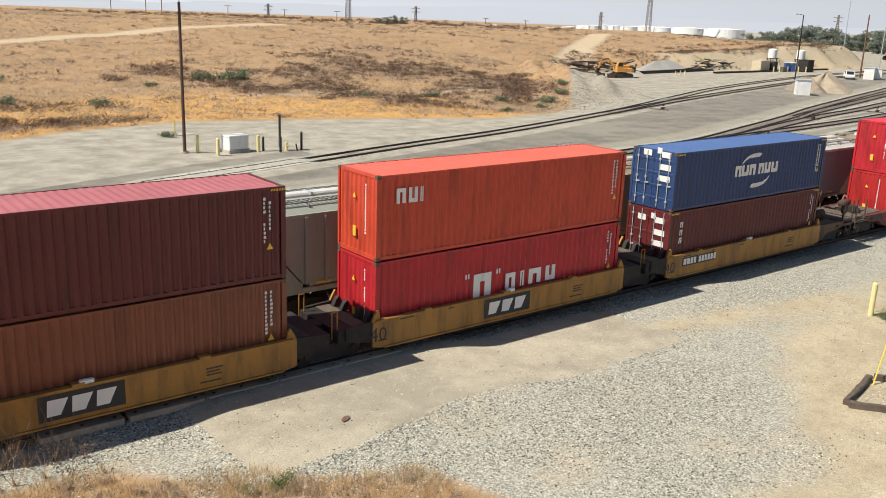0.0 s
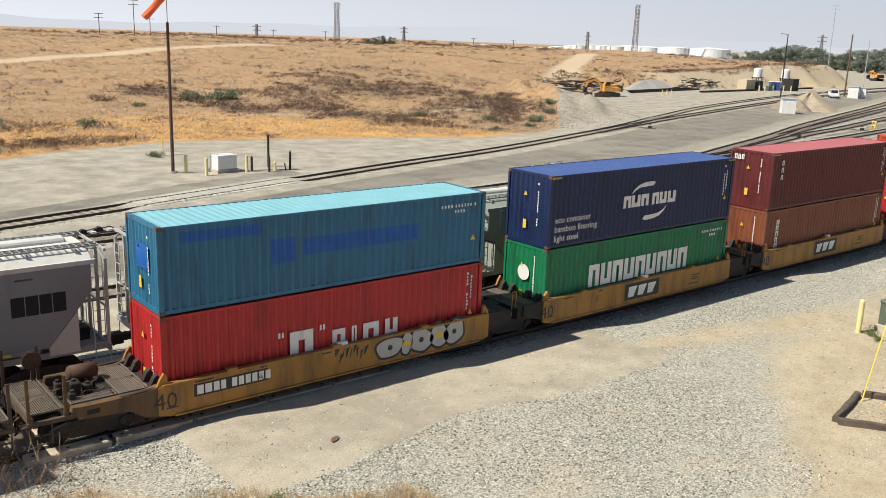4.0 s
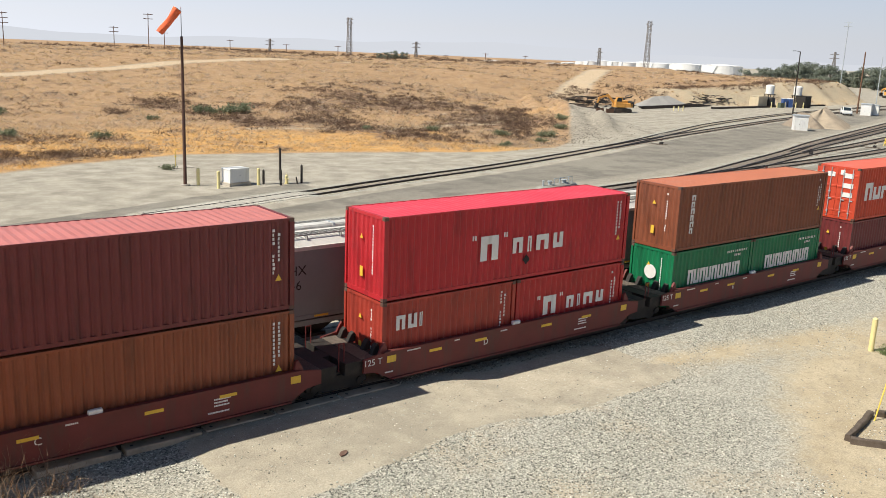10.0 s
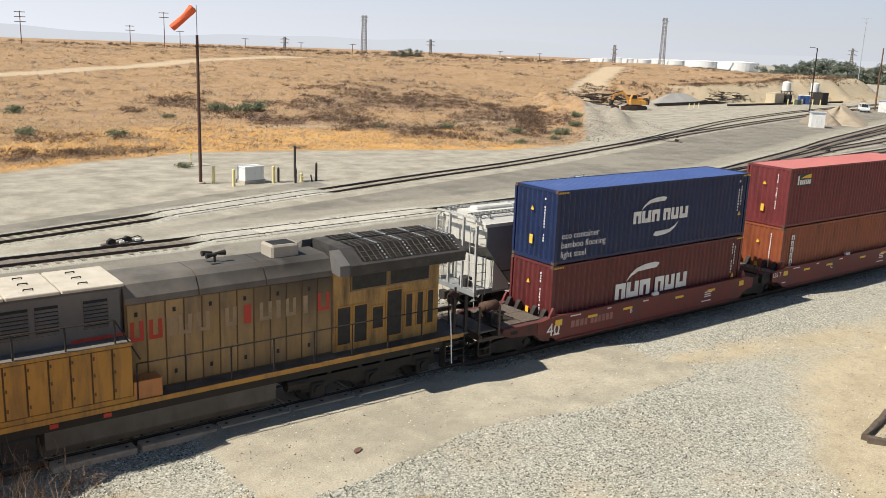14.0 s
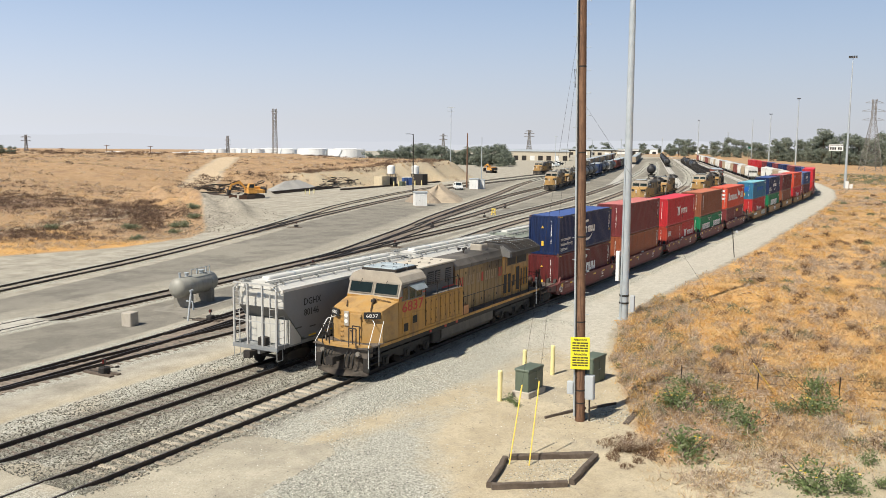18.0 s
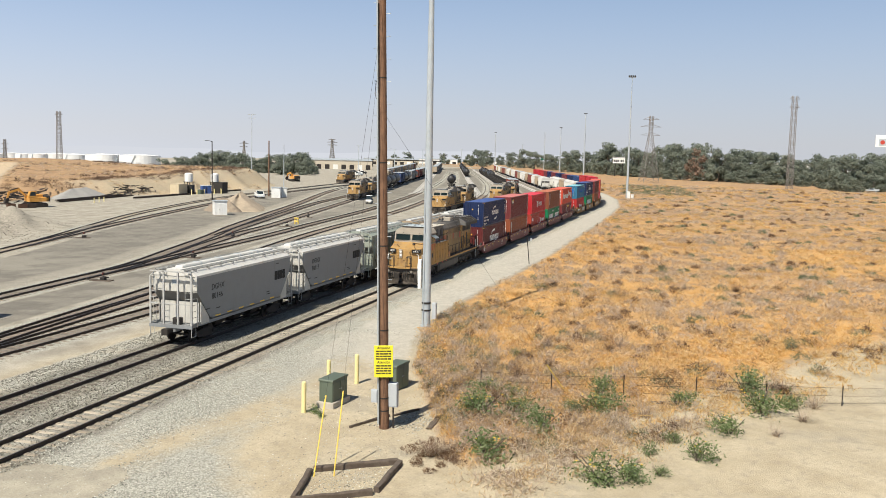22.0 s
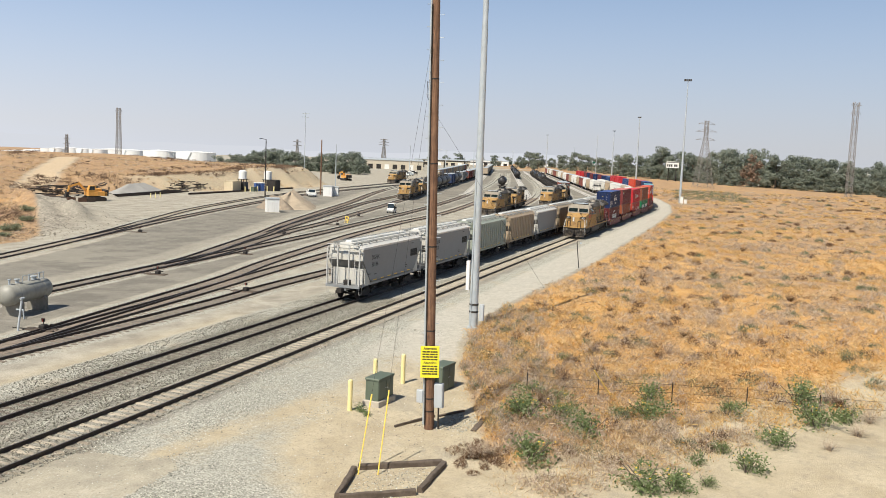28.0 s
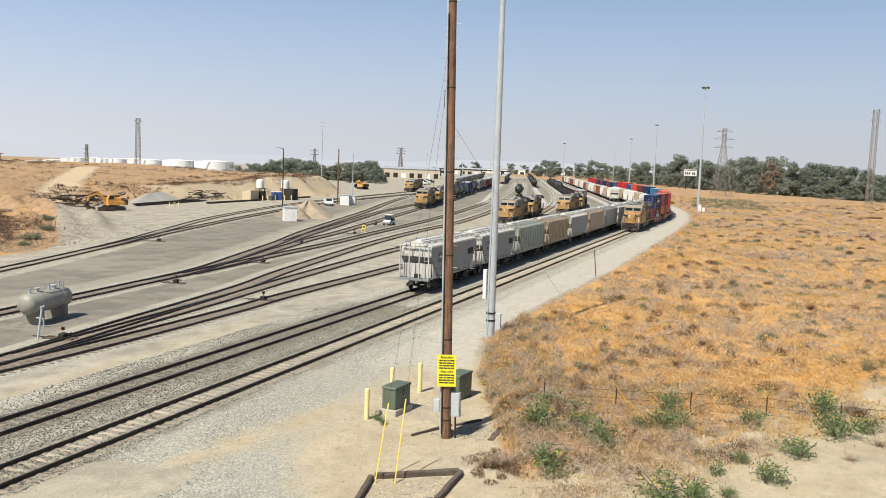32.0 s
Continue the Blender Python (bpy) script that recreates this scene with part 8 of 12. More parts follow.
beam("plank", (42.0, 1.3), (42.6, -0.6), 0.24, 0.1, TIMBER, "loose dark plank among weeds", "plank", 0.1)
beam("plank", (35.2, 8.4), (36.6, 7.6), 0.2, 0.06, TIMBER, "broken plank on dry ground", "plank")
bm = bmesh.new()
prism(bm, ((-0.2, -0.06), (-0.05, -0.1), (0.14, -0.05), (0.2, 0.04), (0.02, 0.1), (-0.14, 0.05)), 0, 0.03, "z")
solo("board", bm, surf("painted_board", (0.13, 0.075, 0.055), (0.19, 0.115, 0.085), 5, 0.9), "small broken reddish brown board lying on concrete", "board", "", at(12.5, 19.97, 24, 0.02, 4))


def rod(x, y, dx, dy, L, label="leaning yellow marker rod stuck in sand"):
    bm = bmesh.new()
    d = Vector((dx, dy, 1)).normalized()
    cyl(bm, -d * 0.2, d * (L - 0.5), 0.026, n=8)
    t = thing("marker_rod", label, "marker rod", "marker rods", at(x, y))
    part("rod", bm, ROD_YEL, t)
    bm = bmesh.new()
    cyl(bm, d * (L - 0.5), d * L, 0.03, n=8)
    part("sleeve", bm, ROD_YEL, t)


rod(28.82, 12.65, 0.355, -0.005, 2.95), rod(29.1, 11.98, 0.345, 0.03, 3.1), rod(42.42, 5.4, -0.71, 0.52, 2.1, "leaning yellow marker rod in dry grass")


def fence():
    t = thing("wire_fence", "low wire mesh fence on thin dark posts", "fence", kind="structure")
    pts = ((42.0, 9.6), (42.1, 6.1), (43.0, 2.7), (44.2, -0.7), (45.1, -4.0), (46.2, -7.6), (47.4, -11.2))
    for x, y in pts:
        z = hz(x, y)
        bm = bmesh.new()
        cyl(bm, (x, y, z - 0.2), (x, y, z + 1.0), 0.026, n=8)
        part("post", bm, STEEL_DARK, t)
    for (xa, ya), (xb, yb) in zip(pts, pts[1:]):
        za, zb = hz(xa, ya), hz(xb, yb)
        for h in (0.9, 0.5, 0.12):
            bm = bmesh.new()
            tube(bm, [(xa, ya, za + h), ((xa + xb) / 2, (ya + yb) / 2, (za + zb) / 2 + h - 0.03), (xb, yb, zb + h)], 0.008, 4)
            part("wire", bm, STEEL_DARK, t)
        bm = bmesh.new()
        for k in range(20):
            for s in (-1, 1):
                u0, u1 = (k + 0.5) / 20, (k + 0.5 + s * 3.5) / 20
                u1 = min(1, max(0, u1))
                cyl(bm, (xa + (xb - xa) * u0, ya + (yb - ya) * u0, za + (zb - za) * u0 + 0.12), (xa + (xb - xa) * u1, ya + (yb - ya) * u1, za + (zb - za) * u1 + 0.9), 0.003, n=3, caps=False)
        tagged(part("mesh_wires", bm, STEEL_DARK, t), kind="stuff")


fence()


def lamp_mast(x, y, H, lean=0.0, label="tall galvanised floodlight mast", near=False, r0=0.30, r1=0.10):
    t = thing("light_mast", label, "light mast", "yard light masts", pose(x, y, hz(x, y) - 0.2, lean, 0, 0))
    cut = (0, H * 0.34, H * 0.67, H)
    for k in range(3):
        bm = bmesh.new()
        f = lambda z: r0 + (r1 - r0) * z / H
        cyl(bm, (0, 0, cut[k]), (0, 0, cut[k + 1] + (0.3 if k < 2 else 0)), f(cut[k]) + (0.012 if k < 2 else 0), f(cut[k + 1]) + (0.012 if k < 2 else 0), 24)
        part("mast_section", bm, GALV, t)
    bm = bmesh.new()
    cyl(bm, (0, 0, 0.05), (0, 0, 0.35), r0 * 1.7, n=16)
    part("footing", bm, CONC, t, "round concrete footing")
    bm = bmesh.new()
    cyl(bm, (0, 0, 0.35), (0, 0, 0.42), r0 * 1.4, n=16)
    part("base_flange", bm, GALV, t)
    head = bmesh.new()
    box(head, -0.2, 0.2, -1.1, 1.1, H, H + 0.1)
    part("crossarm", head, GALV, t)
    for k in (-0.85, -0.3, 0.3, 0.85):
        bm = bmesh.new()
        rbox(bm, -0.5, 0.05, k - 0.22, k + 0.22, H + 0.1, H + 0.6, 0.06)
        fl = part("floodlight", bm, STEEL_DARK, t)
    if near:
        bm = bmesh.new()
        rbox(bm, -0.1, 0.22, 0.38, 0.62, 2.9, 4.9, 0.03)
        part("control_box", bm, WHITE, t, "tall white control box")
        bm = bmesh.new()
        rbox(bm, -0.2, 0.05, -0.75, -0.45, 0.9, 2.0, 0.03)
        part("junction_box", bm, BOX_GREY, t)
        for z in (1.4, 1.9):
            bm = bmesh.new()
            cyl(bm, (0, 0, z), (0, 0, z + 0.12), r0 + 0.03, n=16)
            part("band", bm, STEEL_DARK, t)
        bm = bmesh.new()
        tube(bm, [(-0.33, 0.1, 0.4), (-0.31, 0.1, 6), (-0.28, 0.09, 11)], 0.03, 6)
        part("conduit", bm, GALV, t)
    return t


lamp_mast(57, 17.1, 30, -0.3, "tall galvanised floodlight mast with control boxes", True, 0.29, 0.14)
lamp_mast(271, 20.2, 36.0, 0, r0=0.36)
lamp_mast(597, 74, 41, 0, r0=0.5, r1=0.25), lamp_mast(702, 106, 35, 0, r0=0.5, r1=0.25), lamp_mast(840, 190, 34, 0, r0=0.5, r1=0.3)

t = thing("trackside_marker", "short post with a small white marker plate beside the gravel road", "marker post", "", at(96.5, 17.3, 6))
bm = bmesh.new()
cyl(bm, (0, 0, -0.2), (0.12, 0.35, 2.9), 0.045, n=8)
part("post", bm, STEEL_DARK, t)
bm = bmesh.new()
rbox(bm, 0.08, 0.12, -0.2, 0.0, 2.6, 2.85, 0.01)
part("plate", bm, GALV, t)
for x, y, h in ((262, 19.0, 2.2), (268, 18.4, 1.4)):
    bm = bmesh.new()
    rbox(bm, -0.5, 0.5, -0.4, 0.4, -0.1, h, 0.05)
    t = thing("equipment_box", "pale equipment box at the foot of the mast", "equipment box", "", at(x, y))
    part("body", bm, WHITE, t)
    bm = bmesh.new()
    rbox(bm, -0.55, 0.55, -0.45, 0.45, h, h + 0.07, 0.02)
    part("lid", bm, WHITE, t)


# ---- across the tracks ----
def sock_pose(swing):
    """The cloth cone, swung out from the plumb line by so many degrees."""
    return pose(-0.30, 0.1, 13.55, 0, swing, -20)


def windsock():
    t = thing("windsock_pole", "rusty steel pole with a drooping orange windsock", "windsock", "", at(27.1, 67.6))
    bm = bmesh.new()
    cyl(bm, (0, 0, -0.2), (0, 0, 11.6), 0.14, 0.105, 14)
    part("pole", bm, RUSTY_POLE, t)
    bm = bmesh.new()
    cyl(bm, (0, 0, 11.5), (0, 0.02, 13.8), 0.032, n=8)
    part("swivel_mast", bm, GALV, t)
    bm = bmesh.new()
    rows = []
    for k in range(15):                     # a limp cone with folds, hanging down from its hoop
        u = k / 14
        r = (0.34 - 0.13 * u) * (1 + 0.05 * math.sin(9 * u))
        rows.append([bm.verts.new((0.05 * math.sin(u * 4) + math.cos(j * math.tau / 18) * r * (1 - 0.25 * u * math.sin(j * 1.4 + 5 * u)), math.sin(j * math.tau / 18) * r * (1 + 0.10 * math.sin(j * 2.1 + 6 * u)), 0.12 - 2.3 * u)) for j in range(18)])
    for a, b in zip(rows, rows[1:]):
        for j in range(18):
            bm.faces.new((a[j], a[(j + 1) % 18], b[(j + 1) % 18], b[j]))
    sock = part("sock", bm, SOCK, t, "orange red cloth cone hanging limp", True)
    sock.matrix_basis = sock_pose(38)
    bm = bmesh.new()
    for k in range(14):
        a, b = k * math.tau / 14, (k + 1) * math.tau / 14
        cyl(bm, (0.34 * math.cos(a), 0.34 * math.sin(a), 0.12), (0.34 * math.cos(b), 0.34 * math.sin(b), 0.12), 0.02, n=5)
    part("hoop", bm, GALV, sock)
    bm = bmesh.new()
    cyl(bm, (0, 0, -0.05), (0, 0, 0.12), 0.35, n=14)
    part("footing", bm, CONC, t)
    return sock


SOCK_CONE = windsock()
pad_cabinet(30.9, 66.5, 8, 1.8, 1.2, 1.12, WHITE, "white steel equipment cabinet with double doors on gravel", True)
for x, y, m in ((28.1, 67.4, None), (28.9, 65.3, None), (32.5, 65.6, None)):
    bollard(x, y, 1.35, 0.13, "pale yellow bollard guarding the white cabinet")
DARKPOST = surf("tarred_post", (0.025, 0.022, 0.02), (0.05, 0.042, 0.036), 4, 0.85)
for x, y, h, l in ((33.1, 65.9, 1.2, 0), (34.1, 64.8, 1.3, 1), (36.2, 65.1, 1.55, 0), (35.3, 67.2, 2.75, 0)):
    t = thing("dark_post", "dark tarred steel post in gravel", "post", "dark posts", at(x, y, 0, -0.1, l, 0))
    bm = bmesh.new()
    cyl(bm, (0, 0, 0), (0, 0, h), 0.10, n=12)
    part("post", bm, DARKPOST, t)
    bm = bmesh.new()
    cyl(bm, (0, 0, h), (0, 0, h + 0.12), 0.10, 0.03, n=12)
    part("cap", bm, DARKPOST, t)


def hydrant(x, y):
    t = thing("hydrant", "yellow fire hydrant between dark posts", "hydrant", "", at(x, y, 20, -0.02))
    bm = bmesh.new()
    cyl(bm, (0, 0, 0), (0, 0, 0.08), 0.2, n=12)
    cyl(bm, (0, 0, 0.08), (0, 0, 0.62), 0.12, 0.11, 12)
    part("barrel", bm, BOLLARD_PALE, t)
    bm = bmesh.new()
    dome(bm, (0, 0, 0.62), 0.15, 0.15, 0.15, 12, 5)
    cyl(bm, (0, 0, 0.75), (0, 0, 0.83), 0.04, n=6)
    part("bonnet", bm, BOLLARD_PALE, t)
    for s in (-1, 1):
        bm = bmesh.new()
        cyl(bm, (0, s * 0.1, 0.45), (0, s * 0.24, 0.45), 0.06, n=10)
        part("outlet", bm, BOLLARD_PALE, t)


hydrant(34.9, 65.3)
t = thing("short_post", "short leaning grey post in gravel", "post", "", at(35.7, 64.9, 0, 0, 0, -12))
bm = bmesh.new()
cyl(bm, (0, 0, -0.1), (0, 0, 0.6), 0.06, n=8)
part("post", bm, STEEL_DARK, t)

t = thing("pipe_stand", "thin yellow pipe standing in a concrete slab", "pipe stand", "", at(30.6, 77.5))
bm = bmesh.new()
rbox(bm, -1.1, 1.1, -0.7, 0.7, -0.1, 0.06, 0.02)
part("slab", bm, CONC, t)
bm = bmesh.new()
tube(bm, [(-0.4, 0, 0), (-0.4, 0, 1.6), (-0.2, 0, 1.65)], 0.03, 8)
part("pipe", bm, ROD_YEL, t)
bm = bmesh.new()
cyl(bm, (-0.5, 0, 1.0), (-0.3, 0, 1.0), 0.06, n=10)
part("valve", bm, ROD_YEL, t)


OLD_CONC = surf("old_stained_concrete", (0.20, 0.185, 0.155), (0.28, 0.26, 0.22), 1.5, 0.9, 0, 0.15, 60, (0.12, 0.105, 0.085), 0.9, 0.6)


def fuel_tank():
    t = thing("storage_tank", "chalky grey horizontal tank on concrete saddles", "tank", "", at(46.6, 45.6, 10))
    bm = bmesh.new()
    n, L, R, zc = 28, 2.0, 0.70, 1.45
    prof = [(-L - 0.38, 0.02), (-L - 0.36, 0.26), (-L - 0.27, 0.46), (-L - 0.13, 0.62), (-L, R), (0, R), (L, R), (L + 0.13, 0.62), (L + 0.27, 0.46), (L + 0.36, 0.26), (L + 0.38, 0.02)]
    rows = [[bm.verts.new((x, r * math.cos(j * math.tau / n), zc + r * math.sin(j * math.tau / n))) for j in range(n)] for x, r in prof]
    for a, b in zip(rows, rows[1:]):
        for j in range(n):
            bm.faces.new((a[j], a[(j + 1) % n], b[(j + 1) % n], b[j]))
    bm.faces.new(rows[0]), bm.faces.new(rows[-1][::-1])
    part("shell", bm, TANK_WHITE, t, smooth=True)
    for x in (-1.3, 1.3):
        bm = bmesh.new()
        prism(bm, [(-0.7, -0.1), (0.7, -0.1), (0.7, 0.86)] + [(0.71 * math.cos(radians(a)), zc + 0.71 * math.sin(radians(a))) for a in (-35, -60, -90, -120, -145)] + [(-0.7, 0.86)], x - 0.16, x + 0.16, "x")
        part("saddle", bm, OLD_CONC, t, "pale concrete saddle")
        bm = bmesh.new()
        cyl(bm, (x - 0.05, 0, zc), (x + 0.05, 0, zc), R + 0.012, n=28)
        part("band", bm, TANK_WHITE, t)
    for x, h, r in ((-1.7, 0.3, 0.07), (-0.9, 0.22, 0.13), (0.35, 0.34, 0.06), (0.9, 0.2, 0.16), (1.5, 0.38, 0.05)):
        bm = bmesh.new()
        cyl(bm, (x, 0, zc + R - 0.04), (x, 0, zc + R + h), r, n=10)
        cyl(bm, (x, 0, zc + R + h), (x, 0, zc + R + h + 0.05), r * 1.5, n=10)
        part("nozzle", bm, GALV, t)
    bm = bmesh.new()
    tube(bm, [(-0.7, -0.25, zc + R), (-0.7, -0.25, zc + R + 0.45), (1.6, -0.25, zc + R + 0.45), (1.6, -0.25, zc + R - 0.05)], 0.03, 6)
    part("top_pipe", bm, GALV, t)
    bm = bmesh.new()
    tube(bm, [(-2.0, -0.7, 0.6), (-2.0, -1.2, 0.6), (-2.0, -1.25, -0.05)], 0.05, 8)
    part("drain_pipe", bm, GALV, t)
    

fuel_tank()
bm = bmesh.new()
rbox(bm, -3.3, 3.3, -1.5, 1.4, -0.15, 0.012, 0.03)
solo("tank_slab", bm, OLD_CONC, "stained concrete slab under the grey tank", "slab", "", at(46.7, 45.6, 10), "structure")
bm = bmesh.new()
rbox(bm, -0.42, 0.42, -0.36, 0.36, -0.05, 0.86, 0.05)
solo("concrete_block", bm, CONC, "weathered concrete block on the asphalt", "concrete block", "", at(39.0, 43.7, 12))
t = thing("standpipe", "pale leaning standpipe with a valve near the tank", "pipe", "", at(41.9, 41.6, 0, 0, 6, 4))
bm = bmesh.new()
cyl(bm, (0, 0, -0.1), (0, 0, 2.0), 0.07, n=10)
part("pipe", bm, BOX_GREY, t)
bm = bmesh.new()
cyl(bm, (-0.12, 0, 2.0), (0.14, 0, 2.05), 0.07, n=10)
part("valve", bm, BOX_GREY, t)
SW_RED = paint("target_red", (0.27, 0.04, 0.03), 1.2, (0.2, 0.1, 0.08), 0.3, 0.6)


def switch_stand(x, y, turn=0, label="low dark switch stand with throw lever"):
    t = thing("switch_stand", label, "switch stand", "switch stands", at(x, y, turn, 0.05))
    bm = bmesh.new()
    for yy in (-0.9, 0.9):
        box(bm, yy * 0.25 - 0.12, yy * 0.25 + 0.12, -1.5, 0.5, -0.12, 0.03)
    part("headblock", bm, TIMBER, t)
    bm = bmesh.new()
    rbox(bm, -0.25, 0.25, -0.9, -0.5, 0.03, 0.32, 0.05)
    part("housing", bm, STEEL_DARK, t)
    bm = bmesh.new()
    tube(bm, [(0, -0.7, 0.25), (0.75, -0.72, 0.16)], 0.025, 6)
    cyl(bm, (0.7, -0.72, 0.16), (0.88, -0.72, 0.15), 0.06, n=8)
    part("lever", bm, STEEL_DARK, t)
    bm = bmesh.new()
    cyl(bm, (0, -0.7, 0.3), (0, -0.7, 0.62), 0.02, n=6)
    part("spindle", bm, STEEL_DARK, t)
    for k, mat in ((0, SW_RED), (1, STEEL_DARK)):
        bm = bmesh.new()
        box(bm, -0.13 if k == 0 else -0.006, 0.13 if k == 0 else 0.006, -0.706 if k == 0 else -0.83, -0.694 if k == 0 else -0.57, 0.5, 0.7)
        part("target", bm, mat, t, "small red target" if k == 0 else "small dark target")
    bm = bmesh.new()
    tube(bm, [(0, -0.5, 0.0), (0, 1.4, 0.0)], 0.03, 6)
    part("throw_rod", bm, STEEL_DARK, t)


def switch_machine(x, y, turn, mat, label):
    t = thing("switch_machine", label, "switch machine", "switch machines", at(x, y, turn, 0.04))
    bm = bmesh.new()
    rbox(bm, -0.75, 0.75, -0.16, 0.16, -0.1, 0.06, 0.03)
    part("base_tie", bm, TIMBER, t)
    bm = bmesh.new()
    prism(bm, ((-0.45, 0.06), (0.05, 0.06), (0.0, 0.26), (-0.2, 0.34), (-0.4, 0.22)), -0.13, 0.13)
    part("housing", bm, mat, t)
    bm = bmesh.new()
    tube(bm, [(0.0, 0.0, 0.2), (0.45, 0.05, 0.26), (0.7, 0.08, 0.14)], 0.03, 6)
    part("lever", bm, mat, t)
    bm = bmesh.new()
    rbox(bm, 0.2, 0.5, -0.25, -0.1, 0.04, 0.16, 0.02)
    part("cover", bm, WHITE, t)


for x, y, a, m, lab in ((15.33, 39.75, 8, SW_RED, "low red switch machine with white cover beside the rail"), (16.7, 40.1, 12, SW_RED, "low red switch machine with white cover beside the rail"), (14.73, 49.5, 5, BLACK, "low black switch machine between the tracks"), (15.69, 49.75, 5, BLACK, "low black switch machine between the tracks")):
    switch_machine(x, y, a, m, lab)
for x, y, a in ((42.6, 41.1, 10), (62.2, 38.9, 5), (96, 76, 20), (66, 50.4, 8), (84, 52.6, 10), (107, 60.8, 15), (112, 47.4, 5), (126, 62.0, 12), (146, 67.6, 12), (30, 36.2, 0)):
    switch_stand(x, y, a)
t = thing("manhole_frame", "square pale concrete manhole frame in the asphalt", "manhole", "", at(22.6, 43.9, 15))
bm = bmesh.new()
for a, b, c, d in ((-0.7, 0.7, -0.7, -0.52), (-0.7, 0.7, 0.52, 0.7), (-0.7, -0.52, -0.52, 0.52), (0.52, 0.7, -0.52, 0.52)):
    box(bm, a, b, c, d, -0.05, 0.05)
part("frame", bm, CONC, t)
bm = bmesh.new()
box(bm, -0.515, 0.515, -0.515, 0.515, -0.05, 0.02)
part("cover", bm, STEEL_DARK, t)


# ---- the works yard ----
def shed(x, y, turn, w, d, h, mat, label, door_mat=None):
    t = thing("equipment_shed", label, "shed", "yard sheds", at(x, y, turn))
    bm = bmesh.new()
    box(bm, -w / 2, w / 2, -d / 2, d / 2, 0, h)
    part("wall", bm, mat, t)
    bm = bmesh.new()
    prism(bm, ((-w / 2 - 0.12, h), (w / 2 + 0.12, h), (w / 2 + 0.12, h + 0.1), (0, h + 0.2), (-w / 2 - 0.12, h + 0.1)), -d / 2 - 0.12, d / 2 + 0.12)
    part("roof", bm, GALV, t)
    bm = bmesh.new()
    rbox(bm, -w / 2 - 0.04, -w / 2 + 0.01, -0.5, 0.45, 0.08, min(2.1, h - 0.3), 0.02)
    door = part("door", bm, door_mat or mat, t)
    bm = bmesh.new()
    cyl(bm, (-w / 2 - 0.09, 0.3, 1.05), (-w / 2 - 0.03, 0.3, 1.05), 0.04, n=8)
    part("handle", bm, STEEL_DARK, door)
    bm = bmesh.new()
    rbox(bm, -w / 2 - 0.1, w / 2 + 0.1, -d / 2 - 0.1, d / 2 + 0.1, -0.2, 0.06, 0.02)
    part("slab", bm, CONC, t)
    bm = bmesh.new()
    for k in range(4):
        box(bm, -w / 2 + 0.3, w / 2 - 0.3, -d / 2 - 0.03, -d / 2 + 0.01, h - 0.7 + k * 0.12, h - 0.64 + k * 0.12)
    part("vent", bm, GALV, t)


shed(142.8, 82.8, 40, 2.4, 2.2, 2.5, WHITE, "small white equipment shed at the track fork")
shed(203.5, 102.0, 20, 3.4, 2.2, 2.55, WHITE, "white steel shed at the foot of a dark pole")
shed(206.5, 101.6, 20, 1.6, 1.8, 2.3, WHITE, "narrow white steel cabinet")


def plain_pole(x, y, H, r, mat, label, arm=True, group="poles"):
    t = thing("light_pole" if arm else "utility_pole", label, "pole", group, at(x, y))
    bm = bmesh.new()
    cyl(bm, (0, 0, -0.2), (0, 0, H), r, r * 0.7, 10)
    part("pole", bm, mat, t)
    if arm:
        bm = bmesh.new()
        tube(bm, [(0, 0, H - 0.1), (-0.6, 0.5, H + 0.1), (-1.1, 0.9, H + 0.1)], 0.05, 6)
        part("arm", bm, mat, t)
        bm = bmesh.new()
        rbox(bm, -1.7, -1.0, 0.75, 1.15, H, H + 0.18, 0.05)
        part("lamp_head", bm, GALV, t)
    else:
        bm = bmesh.new()
        cyl(bm, (0, 0, H), (0, 0, H + 0.15), r * 0.7, r * 0.3, 10)
        part("cap", bm, mat, t)


plain_pole(180, 106.4, 13.6, 0.15, STEEL_DARK, "slim dark light pole by the turnout")
plain_pole(208, 106.5, 14.2, 0.2, WOOD_POLE, "dark wooden pole by the white shed", False)
plain_pole(246, 121, 13.5, 0.14, GALV, "slim grey pole behind the sheds", False)


def pile(x, y, turn, L, W, H, mat, label, seed, name="gravel_mound"):
    rng = random.Random(seed)
    ph = [rng.uniform(0, 6) for _ in range(6)]
    bm = bmesh.new()
    rows = []
    for j in range(9):
        u = j / 8
        row = []
        for k in range(40):
            a = k * math.tau / 40
            w = 1 + 0.10 * math.sin(3 * a + ph[0]) + 0.07 * math.sin(5 * a + ph[1]) + 0.03 * math.sin(11 * a + ph[2])
            r = (1 - u * 0.97) * w
            px = L / 2 * (0.42 * w + 0.58 * r) * math.cos(a) + (L * 0.06 * u)
            py = W / 2 * r * math.sin(a)
            row.append(bm.verts.new((px, py, H * (1 - (1 - u) ** 1.05) * (1 + 0.05 * math.sin(7 * a + ph[3])) - 0.1 + rng.uniform(-0.03, 0.05))))
        rows.append(row)
    for a, b in zip(rows, rows[1:]):
        for k in range(40):
            bm.faces.new((a[k], a[(k + 1) % 40], b[(k + 1) % 40], b[k]))
    bm.faces.new(rows[-1])
    solo(name, bm, mat, label, "mound", "mounds of gravel and sand", at(x, y, turn), smooth=True)


